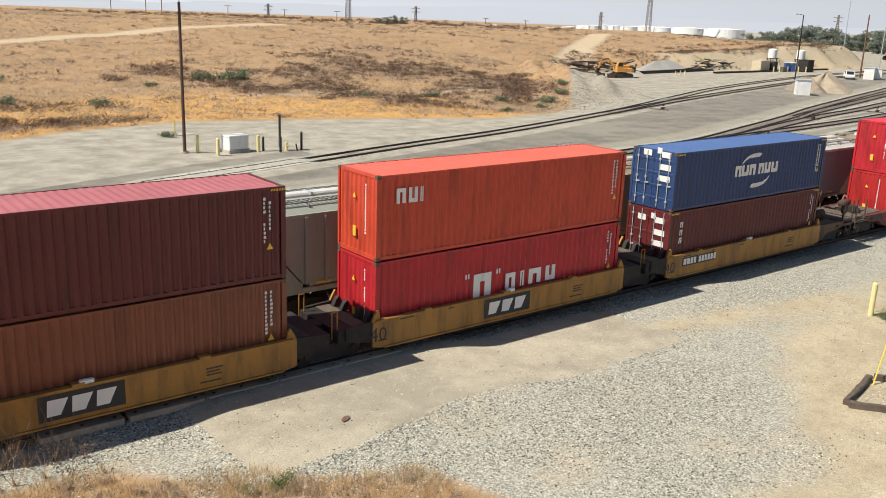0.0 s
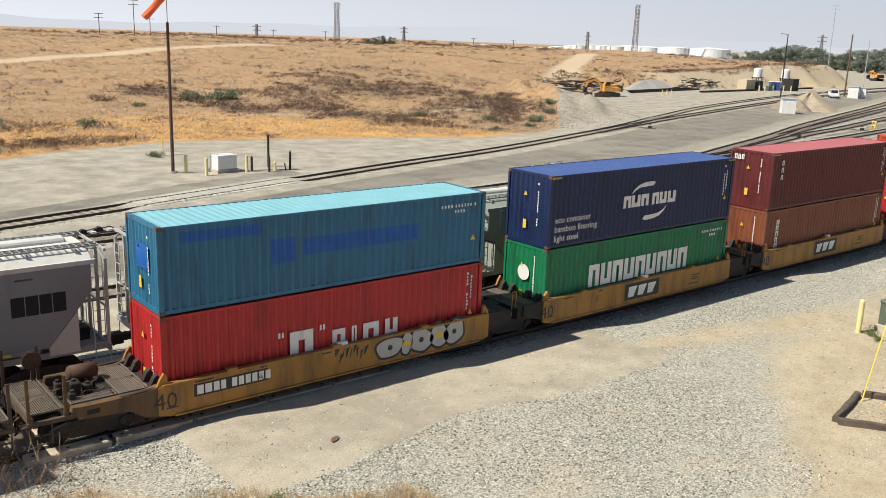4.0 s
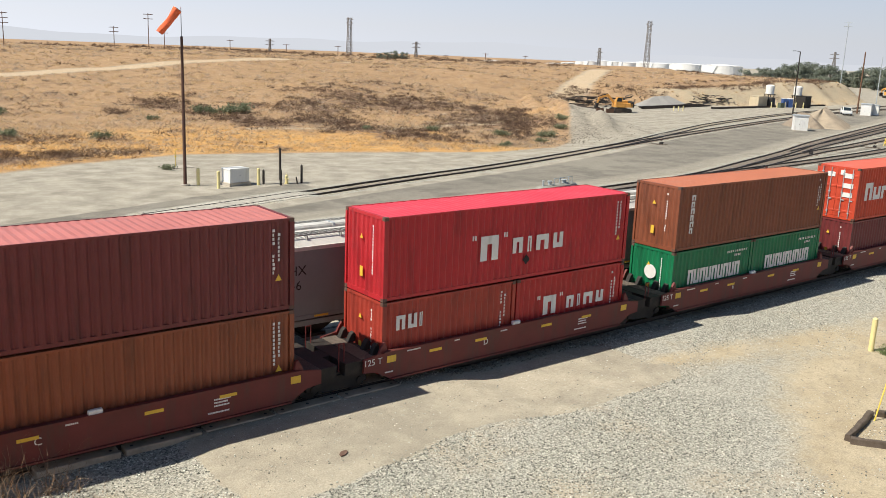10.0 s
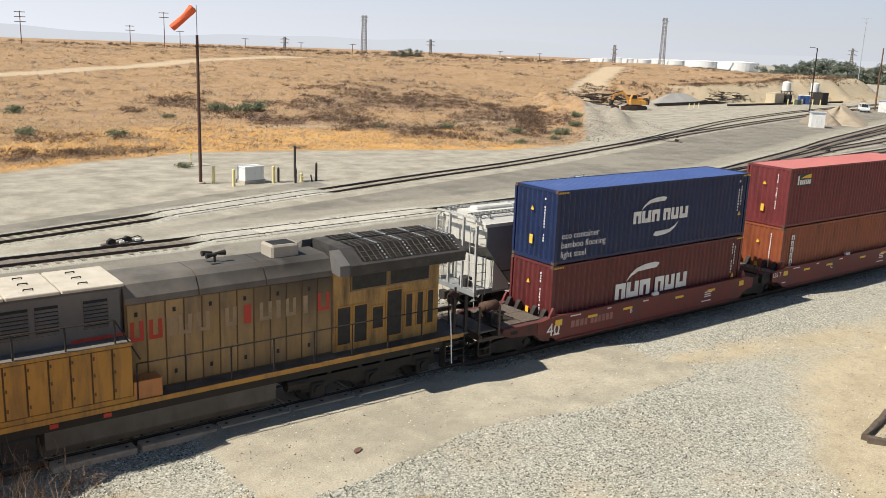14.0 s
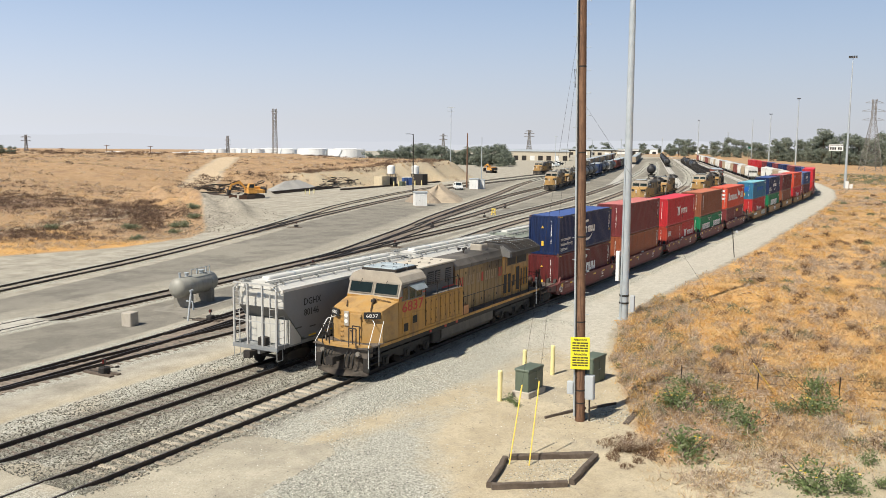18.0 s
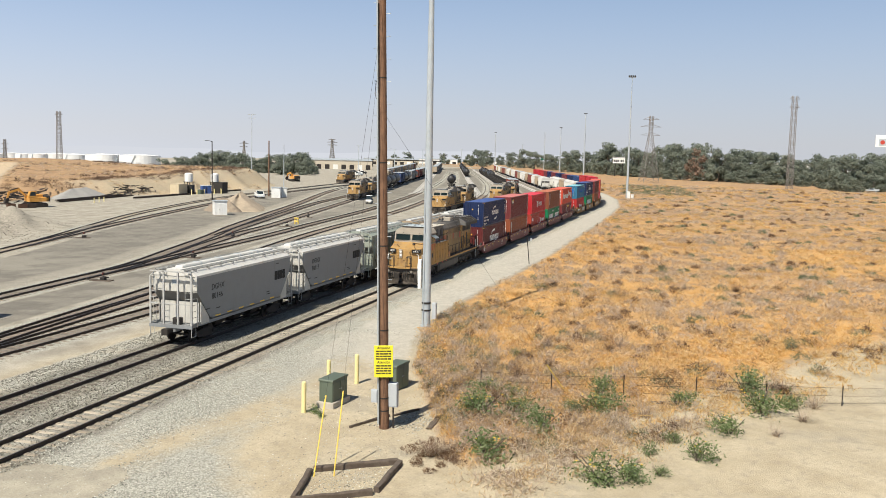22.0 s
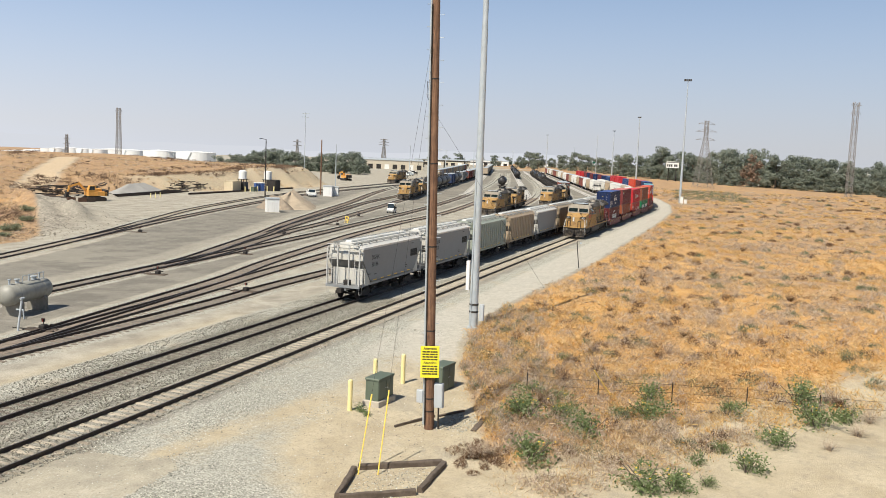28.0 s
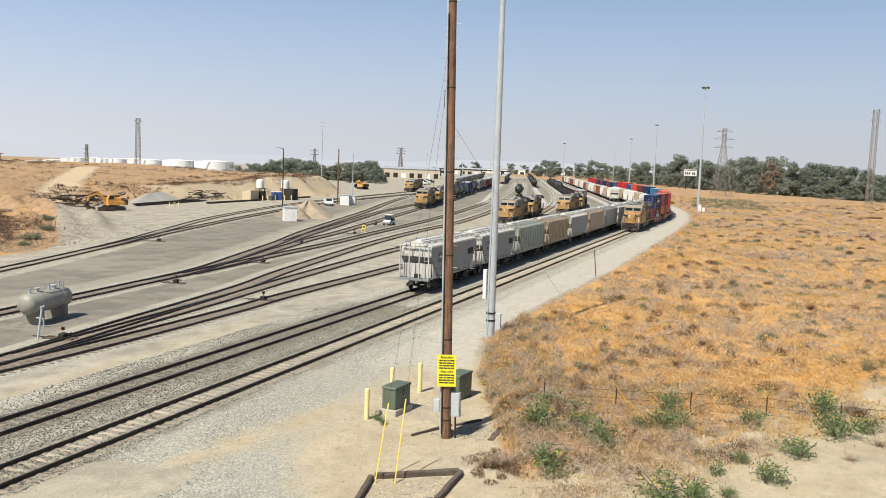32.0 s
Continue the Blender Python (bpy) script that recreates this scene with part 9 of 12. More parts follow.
SANDHEAP = surf("heaped_sand", (0.42, 0.34, 0.245), (0.34, 0.28, 0.205), 0.5, 0.95, 0, 0.6, 9, (0.26, 0.22, 0.17), 0.5, 0.4, 1, 0, 0.06)
GRAVELHEAP = surf("heaped_gravel", (0.30, 0.29, 0.27), (0.36, 0.35, 0.32), 0.6, 0.95, 0, 0.6, 12, None, 1, 0, 1, 0, 0.05)
DIRT = surf("dug_earth", (0.23, 0.18, 0.13), (0.30, 0.25, 0.19), 0.8, 0.95, 0, 0.8, 6, (0.13, 0.105, 0.08), 0.9, 0.5, 1, 0, 0.1)
pile(160.5, 88.6, 25, 25, 10.5, 3.1, SANDHEAP, "heap of tan sand behind the white shed", 4, "sand_mound")
pile(152.5, 87.6, 60, 9, 7, 2.4, DIRT, "heap of darker soil against the sand", 5, "soil_mound")
pile(174, 138, 15, 20, 10, 2.0, GRAVELHEAP, "long heap of grey gravel before the slope", 6)


def excavator(m, label):
    t = thing("excavator", label, "excavator", "excavators", m)
    for s in (-1, 1):
        bm = bmesh.new()
        prism(bm, ((-1.9, 0.1), (-1.6, 0.0), (1.6, 0.0), (1.95, 0.25), (1.95, 0.6), (1.6, 0.85), (-1.6, 0.85), (-1.95, 0.55)), s * 1.15 - 0.3, s * 1.15 + 0.3)
        part("crawler_track", bm, STEEL_DARK, t)
    bm = bmesh.new()
    cyl(bm, (0, 0, 0.7), (0, 0, 1.05), 0.8, n=18)
    part("turntable", bm, STEEL_DARK, t)
    bm = bmesh.new()
    rbox(bm, -2.2, 1.5, -1.3, 1.3, 1.05, 1.9, 0.12)
    part("house", bm, ORANGE, t)
    bm = bmesh.new()
    rbox(bm, -2.45, -1.5, -1.3, 1.3, 1.05, 2.2, 0.2)
    part("counterweight", bm, STEEL_DARK, t)
    bm = bmesh.new()
    rbox(bm, -1.5, 0.2, -1.25, 0.1, 1.9, 2.4, 0.1)
    part("engine_cover", bm, ORANGE, t)
    bm = bmesh.new()
    prism(bm, ((0.15, 1.9), (1.5, 1.9), (1.5, 2.3), (1.2, 3.05), (0.15, 3.05)), 0.35, 1.3)
    cab = part("cab", bm, ORANGE, t)
    for y in (0.34, 1.31):
        bm = bmesh.new()
        prism(bm, ((0.28, 2.2), (1.38, 2.2), (1.13, 2.92), (0.28, 2.92)), y - 0.01, y + 0.01)
        part("window", bm, GLASS, cab)
    bm = bmesh.new()
    prism(bm, ((1.1, 1.7), (1.5, 1.6), (2.9, 3.1), (4.5, 2.7), (4.6, 3.0), (2.8, 3.6)), -0.25, 0.15)
    part("boom", bm, ORANGE, t)
    bm = bmesh.new()
    prism(bm, ((4.3, 3.05), (4.75, 2.95), (5.1, 1.7), (4.85, 1.65)), -0.2, 0.1)
    part("stick", bm, ORANGE, t)
    bm = bmesh.new()
    prism(bm, ((4.7, 1.8), (5.3, 1.7), (5.5, 0.9), (5.0, 0.4), (4.4, 0.6), (4.5, 0.9), (4.9, 1.0)), -0.55, 0.45)
    part("bucket", bm, STEEL_DARK, t)
    for a, b in (((1.6, 2.0), (2.6, 2.9)), ((2.9, 3.65), (4.4, 3.2))):
        bm = bmesh.new()
        cyl(bm, (a[0], -0.05, a[1]), (b[0], -0.05, b[1]), 0.1, n=8)
        part("ram", bm, STEEL_DARK, t)


excavator(at(140.5, 121.0, 150), "orange tracked excavator with folded boom, parked")
excavator(at(318, 152, 60), "orange excavator far up the yard beside the slope")
rng = random.Random(12)
OLD_RAIL = surf("stacked_old_rail", (0.075, 0.052, 0.040), (0.045, 0.034, 0.028), 2, 0.8, 0.1, 0.1, 30, None, 1, 0, 1, 0.3)
for x0, y0, x1, y1, n in ((153.9, 127.0, 186, 131.6, 9), (156, 129.2, 193.5, 136.0, 8), (176, 124.2, 232, 127.5, 8), (139.8, 139, 141, 127, 5)):
    a = math.degrees(math.atan2(y1 - y0, x1 - x0))
    L = math.hypot(x1 - x0, y1 - y0)
    for k in range(n):
        bm = bmesh.new()
        prism(bm, ((-0.07, 0), (0.07, 0), (0.035, 0.19), (-0.035, 0.19)), rng.uniform(0, 3), L - rng.uniform(0, 5), "x")
        solo("loose_rail", bm, OLD_RAIL, "old rusty rail lying in a stack", "rail", "stacked rails", at(x0, y0 + (k % 4) * 0.22 - 0.3, a + rng.uniform(-0.4, 0.4), 0.02 + 0.2 * (k // 4)))


def heap_of(name, n, cx, cy, sx, sy, mats, label, size, seed, cat, top=1.0):
    rg = random.Random(seed)
    for k in range(n):
        bm = bmesh.new()
        L, w, h = rg.uniform(*size), rg.uniform(0.18, 0.3), rg.uniform(0.15, 0.25)
        rbox(bm, -L / 2, L / 2, -w / 2, w / 2, 0, h, 0.03)
        u, v = rg.gauss(0, 0.4), rg.gauss(0, 0.4)
        x, y = cx + u * sx, cy + v * sy
        solo(name, bm, rg.choice(mats), label, cat, name + " heap", at(x, y, rg.uniform(-30, 30) + 10, rg.uniform(0, top) * max(0, 1 - u * u - v * v), rg.uniform(-8, 8), rg.uniform(-8, 8)))


heap_of("old_tie", 85, 150, 138, 12, 7, (TIMBER, DARKPOST), "discarded dark wooden tie in a heap", (1.8, 2.6), 21, "timber", 2.2)
heap_of("old_tie", 50, 188, 134.6, 13, 2.4, (TIMBER, DARKPOST), "discarded dark wooden tie in a heap", (1.8, 2.6), 22, "timber", 1.8)
heap_of("old_tie", 30, 166, 143.5, 10, 4, (TIMBER, DARKPOST), "discarded dark wooden tie in a heap", (1.6, 2.6), 24, "timber", 1.6)
for x, y, c in ((134.6, 121.2, RUST), (136.2, 120.0, RUST), (137.6, 119.2, OLD_RAIL)):
    t = thing("scrap_bin", "small rusty scrap bin beside the excavator", "bin", "scrap bins", at(x, y, -35))
    for a in ((-0.7, 0.7, -0.5, -0.44), (-0.7, 0.7, 0.44, 0.5), (-0.7, -0.64, -0.44, 0.44), (0.64, 0.7, -0.44, 0.44)):
        bm = bmesh.new()
        box(bm, *a, 0, 0.8)
        part("side_panel", bm, c, t)
    bm = bmesh.new()
    box(bm, -0.64, 0.64, -0.44, 0.44, 0.02, 0.08)
    part("floor_panel", bm, c, t)


def tank_site():
    for x, y, w, d, h, mat, lab in ((200.5, 128.2, 5.0, 2.4, 2.6, BEIGE, "beige steel storage box"), (204.6, 127.6, 1.8, 2.0, 2.3, BLACK_P, "dark steel storage box"), (213.3, 123.6, 3.6, 2.6, 2.9, STEEL_DARK, "dark steel tank enclosure beside boxes")):
        t = thing("storage_box", lab, "storage box", "storage boxes", at(x, y, 8))
        bm = bmesh.new()
        rbox(bm, -w / 2, w / 2, -d / 2, d / 2, 0, h, 0.04)
        part("body", bm, mat, t)
        bm = bmesh.new()
        rbox(bm, -w / 2 - 0.05, w / 2 + 0.05, -d / 2 - 0.05, d / 2 + 0.05, h, h + 0.08, 0.03)
        part("roof", bm, mat, t)
        bm = bmesh.new()
        rbox(bm, -w / 2 - 0.04, -w / 2 + 0.01, -d / 2 + 0.15, d / 2 - 0.15, 0.15, h - 0.15, 0.02)
        part("door", bm, mat, t)
    for x, y in ((208.2, 125.8), (209.6, 125.0)):
        t = thing("portable_toilet", "blue plastic portable toilet", "portable toilet", "portable toilets", at(x, y, -30))
        bm = bmesh.new()
        rbox(bm, -0.55, 0.55, -0.55, 0.55, 0, 2.1, 0.06)
        part("body", bm, BLUE_P, t)
        bm = bmesh.new()
        rbox(bm, -0.6, 0.6, -0.6, 0.6, 2.1, 2.3, 0.15)
        part("roof", bm, WHITE, t)
        bm = bmesh.new()
        rbox(bm, -0.58, -0.54, -0.4, 0.4, 0.15, 1.9, 0.02)
        part("door", bm, BLUE_P, t)
    for x, y, z in ((207.0, 129.4, 3.1), (214.0, 125.8, 3.0)):
        t = thing("water_tank", "white cylindrical tank on a dark stand", "water tank", "water tanks", at(x, y))
        bm = bmesh.new()
        cyl(bm, (0, 0, z), (0, 0, z + 2.0), 1.05, n=18)
        part("shell", bm, WHITE, t)
        bm = bmesh.new()
        dome(bm, (0, 0, z + 2.0), 1.05, 1.05, 0.35, 18, 4)
        part("top", bm, WHITE, t)
        for s in (-0.8, 0.8):
            for q in (-0.8, 0.8):
                bm = bmesh.new()
                box(bm, s - 0.08, s + 0.08, q - 0.08, q + 0.08, 0, z)
                part("leg", bm, STEEL_DARK, t)
        bm = bmesh.new()
        box(bm, -1.1, 1.1, -1.1, 1.1, z - 0.15, z)
        part("platform", bm, STEEL_DARK, t)
    for k, (x, y) in enumerate(((201, 124.8), (203.2, 124.6), (206.2, 124.2), (209.4, 123.2), (211.2, 122.2))):
        bollard(x, y, 1.3, 0.14, "pale yellow bollard before the storage boxes")
    t = thing("waste_bin", "dark green waste bin beside the boxes", "bin", "", at(205.2, 124.9, 0))
    bm = bmesh.new()
    rbox(bm, -0.8, 0.8, -0.6, 0.6, 0, 1.1, 0.05)
    part("body", bm, GREEN_BOX, t)
    bm = bmesh.new()
    rbox(bm, -0.85, 0.85, -0.65, 0.65, 1.1, 1.2, 0.03)
    part("lid", bm, GREEN_BOX, t)


tank_site()


def vehicle_wheel(r, w):
    bm = bmesh.new()
    cyl(bm, (0, -w / 2, 0), (0, w / 2, 0), r, n=16)
    tyre = mesh("tyre", bm, BLACK)
    bm = bmesh.new()
    cyl(bm, (0, -w / 2 - 0.01, 0), (0, w / 2 + 0.01, 0), r * 0.55, n=12)
    return tyre, mesh("rim", bm, GALV)


TYRE, RIM = vehicle_wheel(0.38, 0.24)


def pickup(x, y, turn, mat, label):
    t = thing("pickup_truck", label, "pickup truck", "parked vehicles", at(x, y, turn, 0.02))
    bm = bmesh.new()
    rbox(bm, -2.7, 2.7, -0.95, 0.95, 0.5, 1.05, 0.1)
    part("body", bm, mat, t)
    bm = bmesh.new()
    prism(bm, ((-0.9, 1.05), (1.4, 1.05), (0.75, 1.75), (-0.75, 1.78)), -0.85, 0.85)
    cab = part("cab", bm, mat, t)
    for y in (-0.86, 0.86):
        bm = bmesh.new()
        prism(bm, ((-0.72, 1.12), (1.15, 1.12), (0.68, 1.66), (-0.66, 1.68)), y - 0.012, y + 0.012)
        part("window", bm, GLASS, cab)
    bm = bmesh.new()
    prism(bm, ((1.43, 1.08), (1.40, 1.05), (0.77, 1.72), (0.80, 1.75)), -0.74, 0.74)
    part("windscreen", bm, GLASS, cab)
    for s in (-0.9, 0.9):
        bm = bmesh.new()
        box(bm, -2.65, -0.95, s - 0.05, s + 0.05, 1.05, 1.35)
        part("bed_side", bm, mat, t)
        bm = bmesh.new()
        rbox(bm, 2.66, 2.72, s * 0.75 - 0.18, s * 0.75 + 0.18, 0.75, 0.95, 0.02)
        part("headlight", bm, LAMP_LENS, t)
    bm = bmesh.new()
    rbox(bm, 2.65, 2.8, -0.95, 0.95, 0.42, 0.6, 0.03)
    part("bumper", bm, GALV, t)
    for wx in (-1.7, 1.75):
        for wy in (-0.82, 0.82):
            w = put("wheel", RIM, t, pose(wx, wy, 0.38))
            put("tyre", TYRE, w)
    return t


pickup(198.6, 104.2, 215, WHITE, "white pickup truck parked by the white shed")


def cart():
    t = thing("utility_cart", "small white roofed utility cart driving slowly", "utility cart")
    bm = bmesh.new()
    prism(bm, ((-1.4, 0.35), (1.3, 0.35), (1.45, 0.6), (1.3, 0.85), (0.75, 0.98), (0.5, 0.5), (-0.3, 0.5), (-0.4, 0.85), (-1.4, 0.85)), -0.65, 0.65)
    part("body", bm, WHITE, t)
    bm = bmesh.new()
    rbox(bm, -0.75, 0.75, -0.68, 0.68, 1.83, 1.92, 0.04)
    part("roof", bm, WHITE, t)
    for px, tx in ((0.7, 0.55), (-0.6, -0.6)):
        for s in (-0.6, 0.6):
            bm = bmesh.new()
            cyl(bm, (px, s, 0.8), (tx, s, 1.85), 0.03, n=6)
            part("roof_post", bm, STEEL_DARK, t)
    bm = bmesh.new()
    rbox(bm, -0.35, 0.1, -0.55, 0.55, 0.6, 0.85, 0.06)
    part("seat", bm, BLACK_P, t)
    bm = bmesh.new()
    rbox(bm, -0.42, -0.3, -0.55, 0.55, 0.8, 1.4, 0.04)
    part("backrest", bm, BLACK_P, t)
    bm = bmesh.new()
    rbox(bm, -1.45, -0.5, -0.66, 0.66, 0.86, 1.15, 0.04)
    part("cargo_box", bm, STEEL_DARK, t)
    bm = bmesh.new()
    prism(bm, ((0.72, 0.98), (0.75, 0.98), (0.60, 1.8), (0.57, 1.8)), -0.56, 0.56)
    part("windscreen", bm, GLASS, t)
    for s in (-0.45, 0.45):
        bm = bmesh.new()
        cyl(bm, (1.36, s, 0.72), (1.46, s, 0.70), 0.08, n=8)
        part("headlight", bm, LAMP_LENS, t)
    for wx in (-0.95, 0.98):
        for wy in (-0.58, 0.58):
            o = put("wheel", RIM, t, pose(wx, wy, 0.3))
            o.scale = (0.78, 0.9, 0.78)
            put("tyre", TYRE, o)
    return t


CART = cart()
t = thing("barrier", "yellow steel barrier on the asphalt", "barrier", "", at(131, 62.0, 70))
for s in (-0.32, 0.32):
    bm = bmesh.new()
    tube(bm, [(s, -0.2, -0.05), (s, 0, 1.0), (s, 0.2, -0.05)], 0.05, 6)
    part("leg", bm, ROD_YEL, t)
for z in (0.45, 0.95):
    bm = bmesh.new()
    box(bm, -0.45, 0.45, -0.04, 0.04, z, z + 0.16)
    part("rail_board", bm, ROD_YEL, t)
for x, y in ((160, 121.5), (162, 121.8), (158, 121.2)):
    bollard(x, y, 1.0, 0.1, "short pale post beside the rail stacks")


# ---- vegetation and loose stones ----
def island_mat(name, tones, rough=0.9, sheen=0.0, translucent=0.0):
    """Each loose piece of the mesh takes one tone of a ramp."""
    m = bpy.data.materials.new(name)
    m.use_nodes = True
    n, l = m.node_tree.nodes, m.node_tree.links
    g = n.new("ShaderNodeNewGeometry")
    r = n.new("ShaderNodeValToRGB")
    e = r.color_ramp.elements
    while len(e) < len(tones):
        e.new(0.5)
    for k, c in enumerate(tones):
        e[k].position, e[k].color = k / (len(tones) - 1), (*c, 1)
    l.new(g.outputs["Random Per Island"], r.inputs[0])
    bs = n["Principled BSDF"]
    l.new(r.outputs[0], bs.inputs["Base Color"])
    bs.inputs["Roughness"].default_value = rough
    bs.inputs["Specular IOR Level"].default_value = 0.25
    if translucent:
        tr, mx = n.new("ShaderNodeBsdfTranslucent"), n.new("ShaderNodeMixShader")
        mx.inputs[0].default_value = translucent
        l.new(r.outputs[0], tr.inputs[0]), l.new(bs.outputs[0], mx.inputs[1]), l.new(tr.outputs[0], mx.inputs[2])
        l.new(mx.outputs[0], n["Material Output"].inputs[0])
    return m


STONE = island_mat("ballast_stone", ((0.085, 0.085, 0.073), (0.21, 0.211, 0.181), (0.36, 0.362, 0.312), (0.53, 0.53, 0.46), (0.78, 0.775, 0.69)))
STONE_BROWN = island_mat("stained_ballast_stone", ((0.09, 0.085, 0.07), (0.16, 0.15, 0.122), (0.225, 0.212, 0.172), (0.30, 0.285, 0.235), (0.42, 0.40, 0.34)))
STRAW = island_mat("dry_grass_blades", ((0.50, 0.285, 0.095), (0.66, 0.40, 0.135), (0.74, 0.50, 0.20), (0.80, 0.61, 0.31), (0.66, 0.50, 0.30)), 0.9, 0.0, 0.42)
STRAW_PALE = island_mat("pale_dry_grass", ((0.42, 0.285, 0.15), (0.57, 0.405, 0.22), (0.67, 0.51, 0.30), (0.77, 0.62, 0.41)), 0.9, 0.0, 0.42)
BRUSH = island_mat("dead_brush_twigs", ((0.31, 0.235, 0.165), (0.44, 0.35, 0.26), (0.56, 0.46, 0.355), (0.66, 0.565, 0.45)), 0.9, 0.0, 0.3)
DARK_BUSH = island_mat("dark_dead_bush", ((0.07, 0.040, 0.024), (0.13, 0.078, 0.045), (0.20, 0.125, 0.075), (0.26, 0.17, 0.105)))
BURNT = island_mat("scorched_brush", ((0.075, 0.050, 0.038), (0.13, 0.085, 0.06), (0.21, 0.14, 0.092), (0.17, 0.11, 0.075)))
LEAF = island_mat("weed_leaves", ((0.125, 0.18, 0.07), (0.175, 0.235, 0.095), (0.23, 0.29, 0.13), (0.32, 0.36, 0.20)), 0.7, 0.0, 0.45)
SAGE = island_mat("sage_leaves", ((0.13, 0.155, 0.085), (0.19, 0.215, 0.13), (0.26, 0.28, 0.185)), 0.85, 0.0, 0.3)
# far trees: leaf tones paled, the haze of distance put into the colour
TREE_LEAF = island_mat("tree_leaves", ((0.17, 0.20, 0.155), (0.22, 0.25, 0.195), (0.27, 0.30, 0.24), (0.315, 0.34, 0.28)), 0.75, 0.0, 0.5)
TREE_BROWN = island_mat("browned_tree_leaves", ((0.12, 0.075, 0.05), (0.20, 0.135, 0.095), (0.27, 0.19, 0.14)), 0.85)
FLOWER = surf("yellow_petals", (0.75, 0.50, 0.03), (0.8, 0.58, 0.05), 20, 0.8)
BARK = surf("grey_bark", (0.10, 0.08, 0.062), (0.17, 0.14, 0.11), 3, 0.95, 0, 0.5, 20)
NPR = np.random.RandomState(5)


def cloud(name, verts, faces, mat, label, category, kind="stuff"):
    m = bpy.data.meshes.new(name)
    verts, faces = np.asarray(verts, np.float32), np.asarray(faces, np.int32)
    k = faces.shape[1]
    m.vertices.add(len(verts))
    m.vertices.foreach_set("co", verts.ravel())
    m.loops.add(faces.size)
    m.loops.foreach_set("vertex_index", faces.ravel())
    m.polygons.add(len(faces))
    m.polygons.foreach_set("loop_start", np.arange(0, faces.size, k, dtype=np.int32))
    m.update(calc_edges=True)
    m.materials.append(mat)
    if label is None:
        return m
    return tagged(new(name, m), label, category, "", kind)


def blades(pts, heights, per, spread, width, lean=0.5):
    """Upright thin triangles in tufts; pts are the tufts' feet."""
    n = len(pts)
    base = np.repeat(pts, per, 0)
    h = np.repeat(heights, per) * NPR.uniform(0.5, 1.15, n * per)
    sp = np.repeat(spread, per)
    a = NPR.uniform(0, math.tau, n * per)
    r = np.sqrt(NPR.uniform(0, 1, n * per)) * sp
    foot = base + np.stack([np.cos(a) * r, np.sin(a) * r, -0.03 + 0 * r], -1)
    b = NPR.uniform(0, math.tau, n * per)
    w = np.repeat(width, per) * NPR.uniform(0.6, 1.3, n * per)
    side = np.stack([np.cos(b) * w, np.sin(b) * w, 0 * b], -1)
    tip = foot + np.stack([np.cos(a) * h * lean * NPR.uniform(0, 1.2, n * per), np.sin(a) * h * lean * NPR.uniform(0, 1.2, n * per), h], -1)
    v = np.stack([foot - side, foot + side, tip], 1).reshape(-1, 3)
    return v, np.arange(len(v)).reshape(-1, 3)


def mounds(name, x, y, rad, hgt, per, size, mat, label):
    """Fuzzy rounded clumps of thin sprigs."""
    n = len(x)
    c = np.repeat(np.stack([x, y, height(x, y)], -1), per, 0)
    R, H, S = (np.repeat(v, per) for v in (rad, hgt, size))
    m = n * per
    a, q, d = NPR.uniform(0, math.tau, m), NPR.uniform(0, 1, m), NPR.uniform(0.35, 1, m) ** 0.5
    el = np.arcsin(q)
    off = np.stack([np.cos(a) * np.cos(el) * R, np.sin(a) * np.cos(el) * R, q * H], -1) * d[:, None]
    w = NPR.normal(0, 1, (m, 3)) + off / np.maximum(1e-6, np.linalg.norm(off, axis=1))[:, None] * 0.9 + (0, 0, 0.5)
    w /= np.linalg.norm(w, axis=1)[:, None]
    s = np.cross(w, NPR.normal(0, 1, (m, 3)))
    s /= np.linalg.norm(s, axis=1)[:, None]
    L = (S * NPR.uniform(0.6, 1.4, m))[:, None]
    p = c + off
    v = np.stack([p - w * L * 0.5 - s * L * 0.06, p - w * L * 0.5 + s * L * 0.06, p + w * L * 0.5], 1).reshape(-1, 3)
    cloud(name, v, np.arange(len(v)).reshape(-1, 3), mat, label, "grass")


def scatter(n, az0, az1, r0, r1, power=1.0):
    a = np.radians(NPR.uniform(az0, az1, n))
    r = r0 * (r1 / r0) ** (NPR.uniform(0, 1, n) ** power)
    return r * np.cos(a), r * np.sin(a)


def lump(x, y, s):
    return np.sin(x * s + 1.7 * np.sin(y * s * 0.7)) * np.sin(y * s * 1.1 + 1.3 * np.sin(x * s * 0.6 + 1))


def right_of(x, y):
    return np.interp(x, [p[0] for p in GRASS_R], [p[1] for p in GRASS_R]) - y


def tufts(name, x, y, h, per, spread, width, mat, label, lean=0.5):
    p = np.stack([x, y, height(x, y)], -1)
    v, f = blades(p, h, per, spread, width, lean)
    cloud(name, v, f, mat, label, "grass")


# the field beside the tracks
def in_field(x, y, slack=0.0):
    return (right_of(x, y) > slack) & ((x - 29.5) * 0.52 + (y - 4.0) * 0.83 > slack)


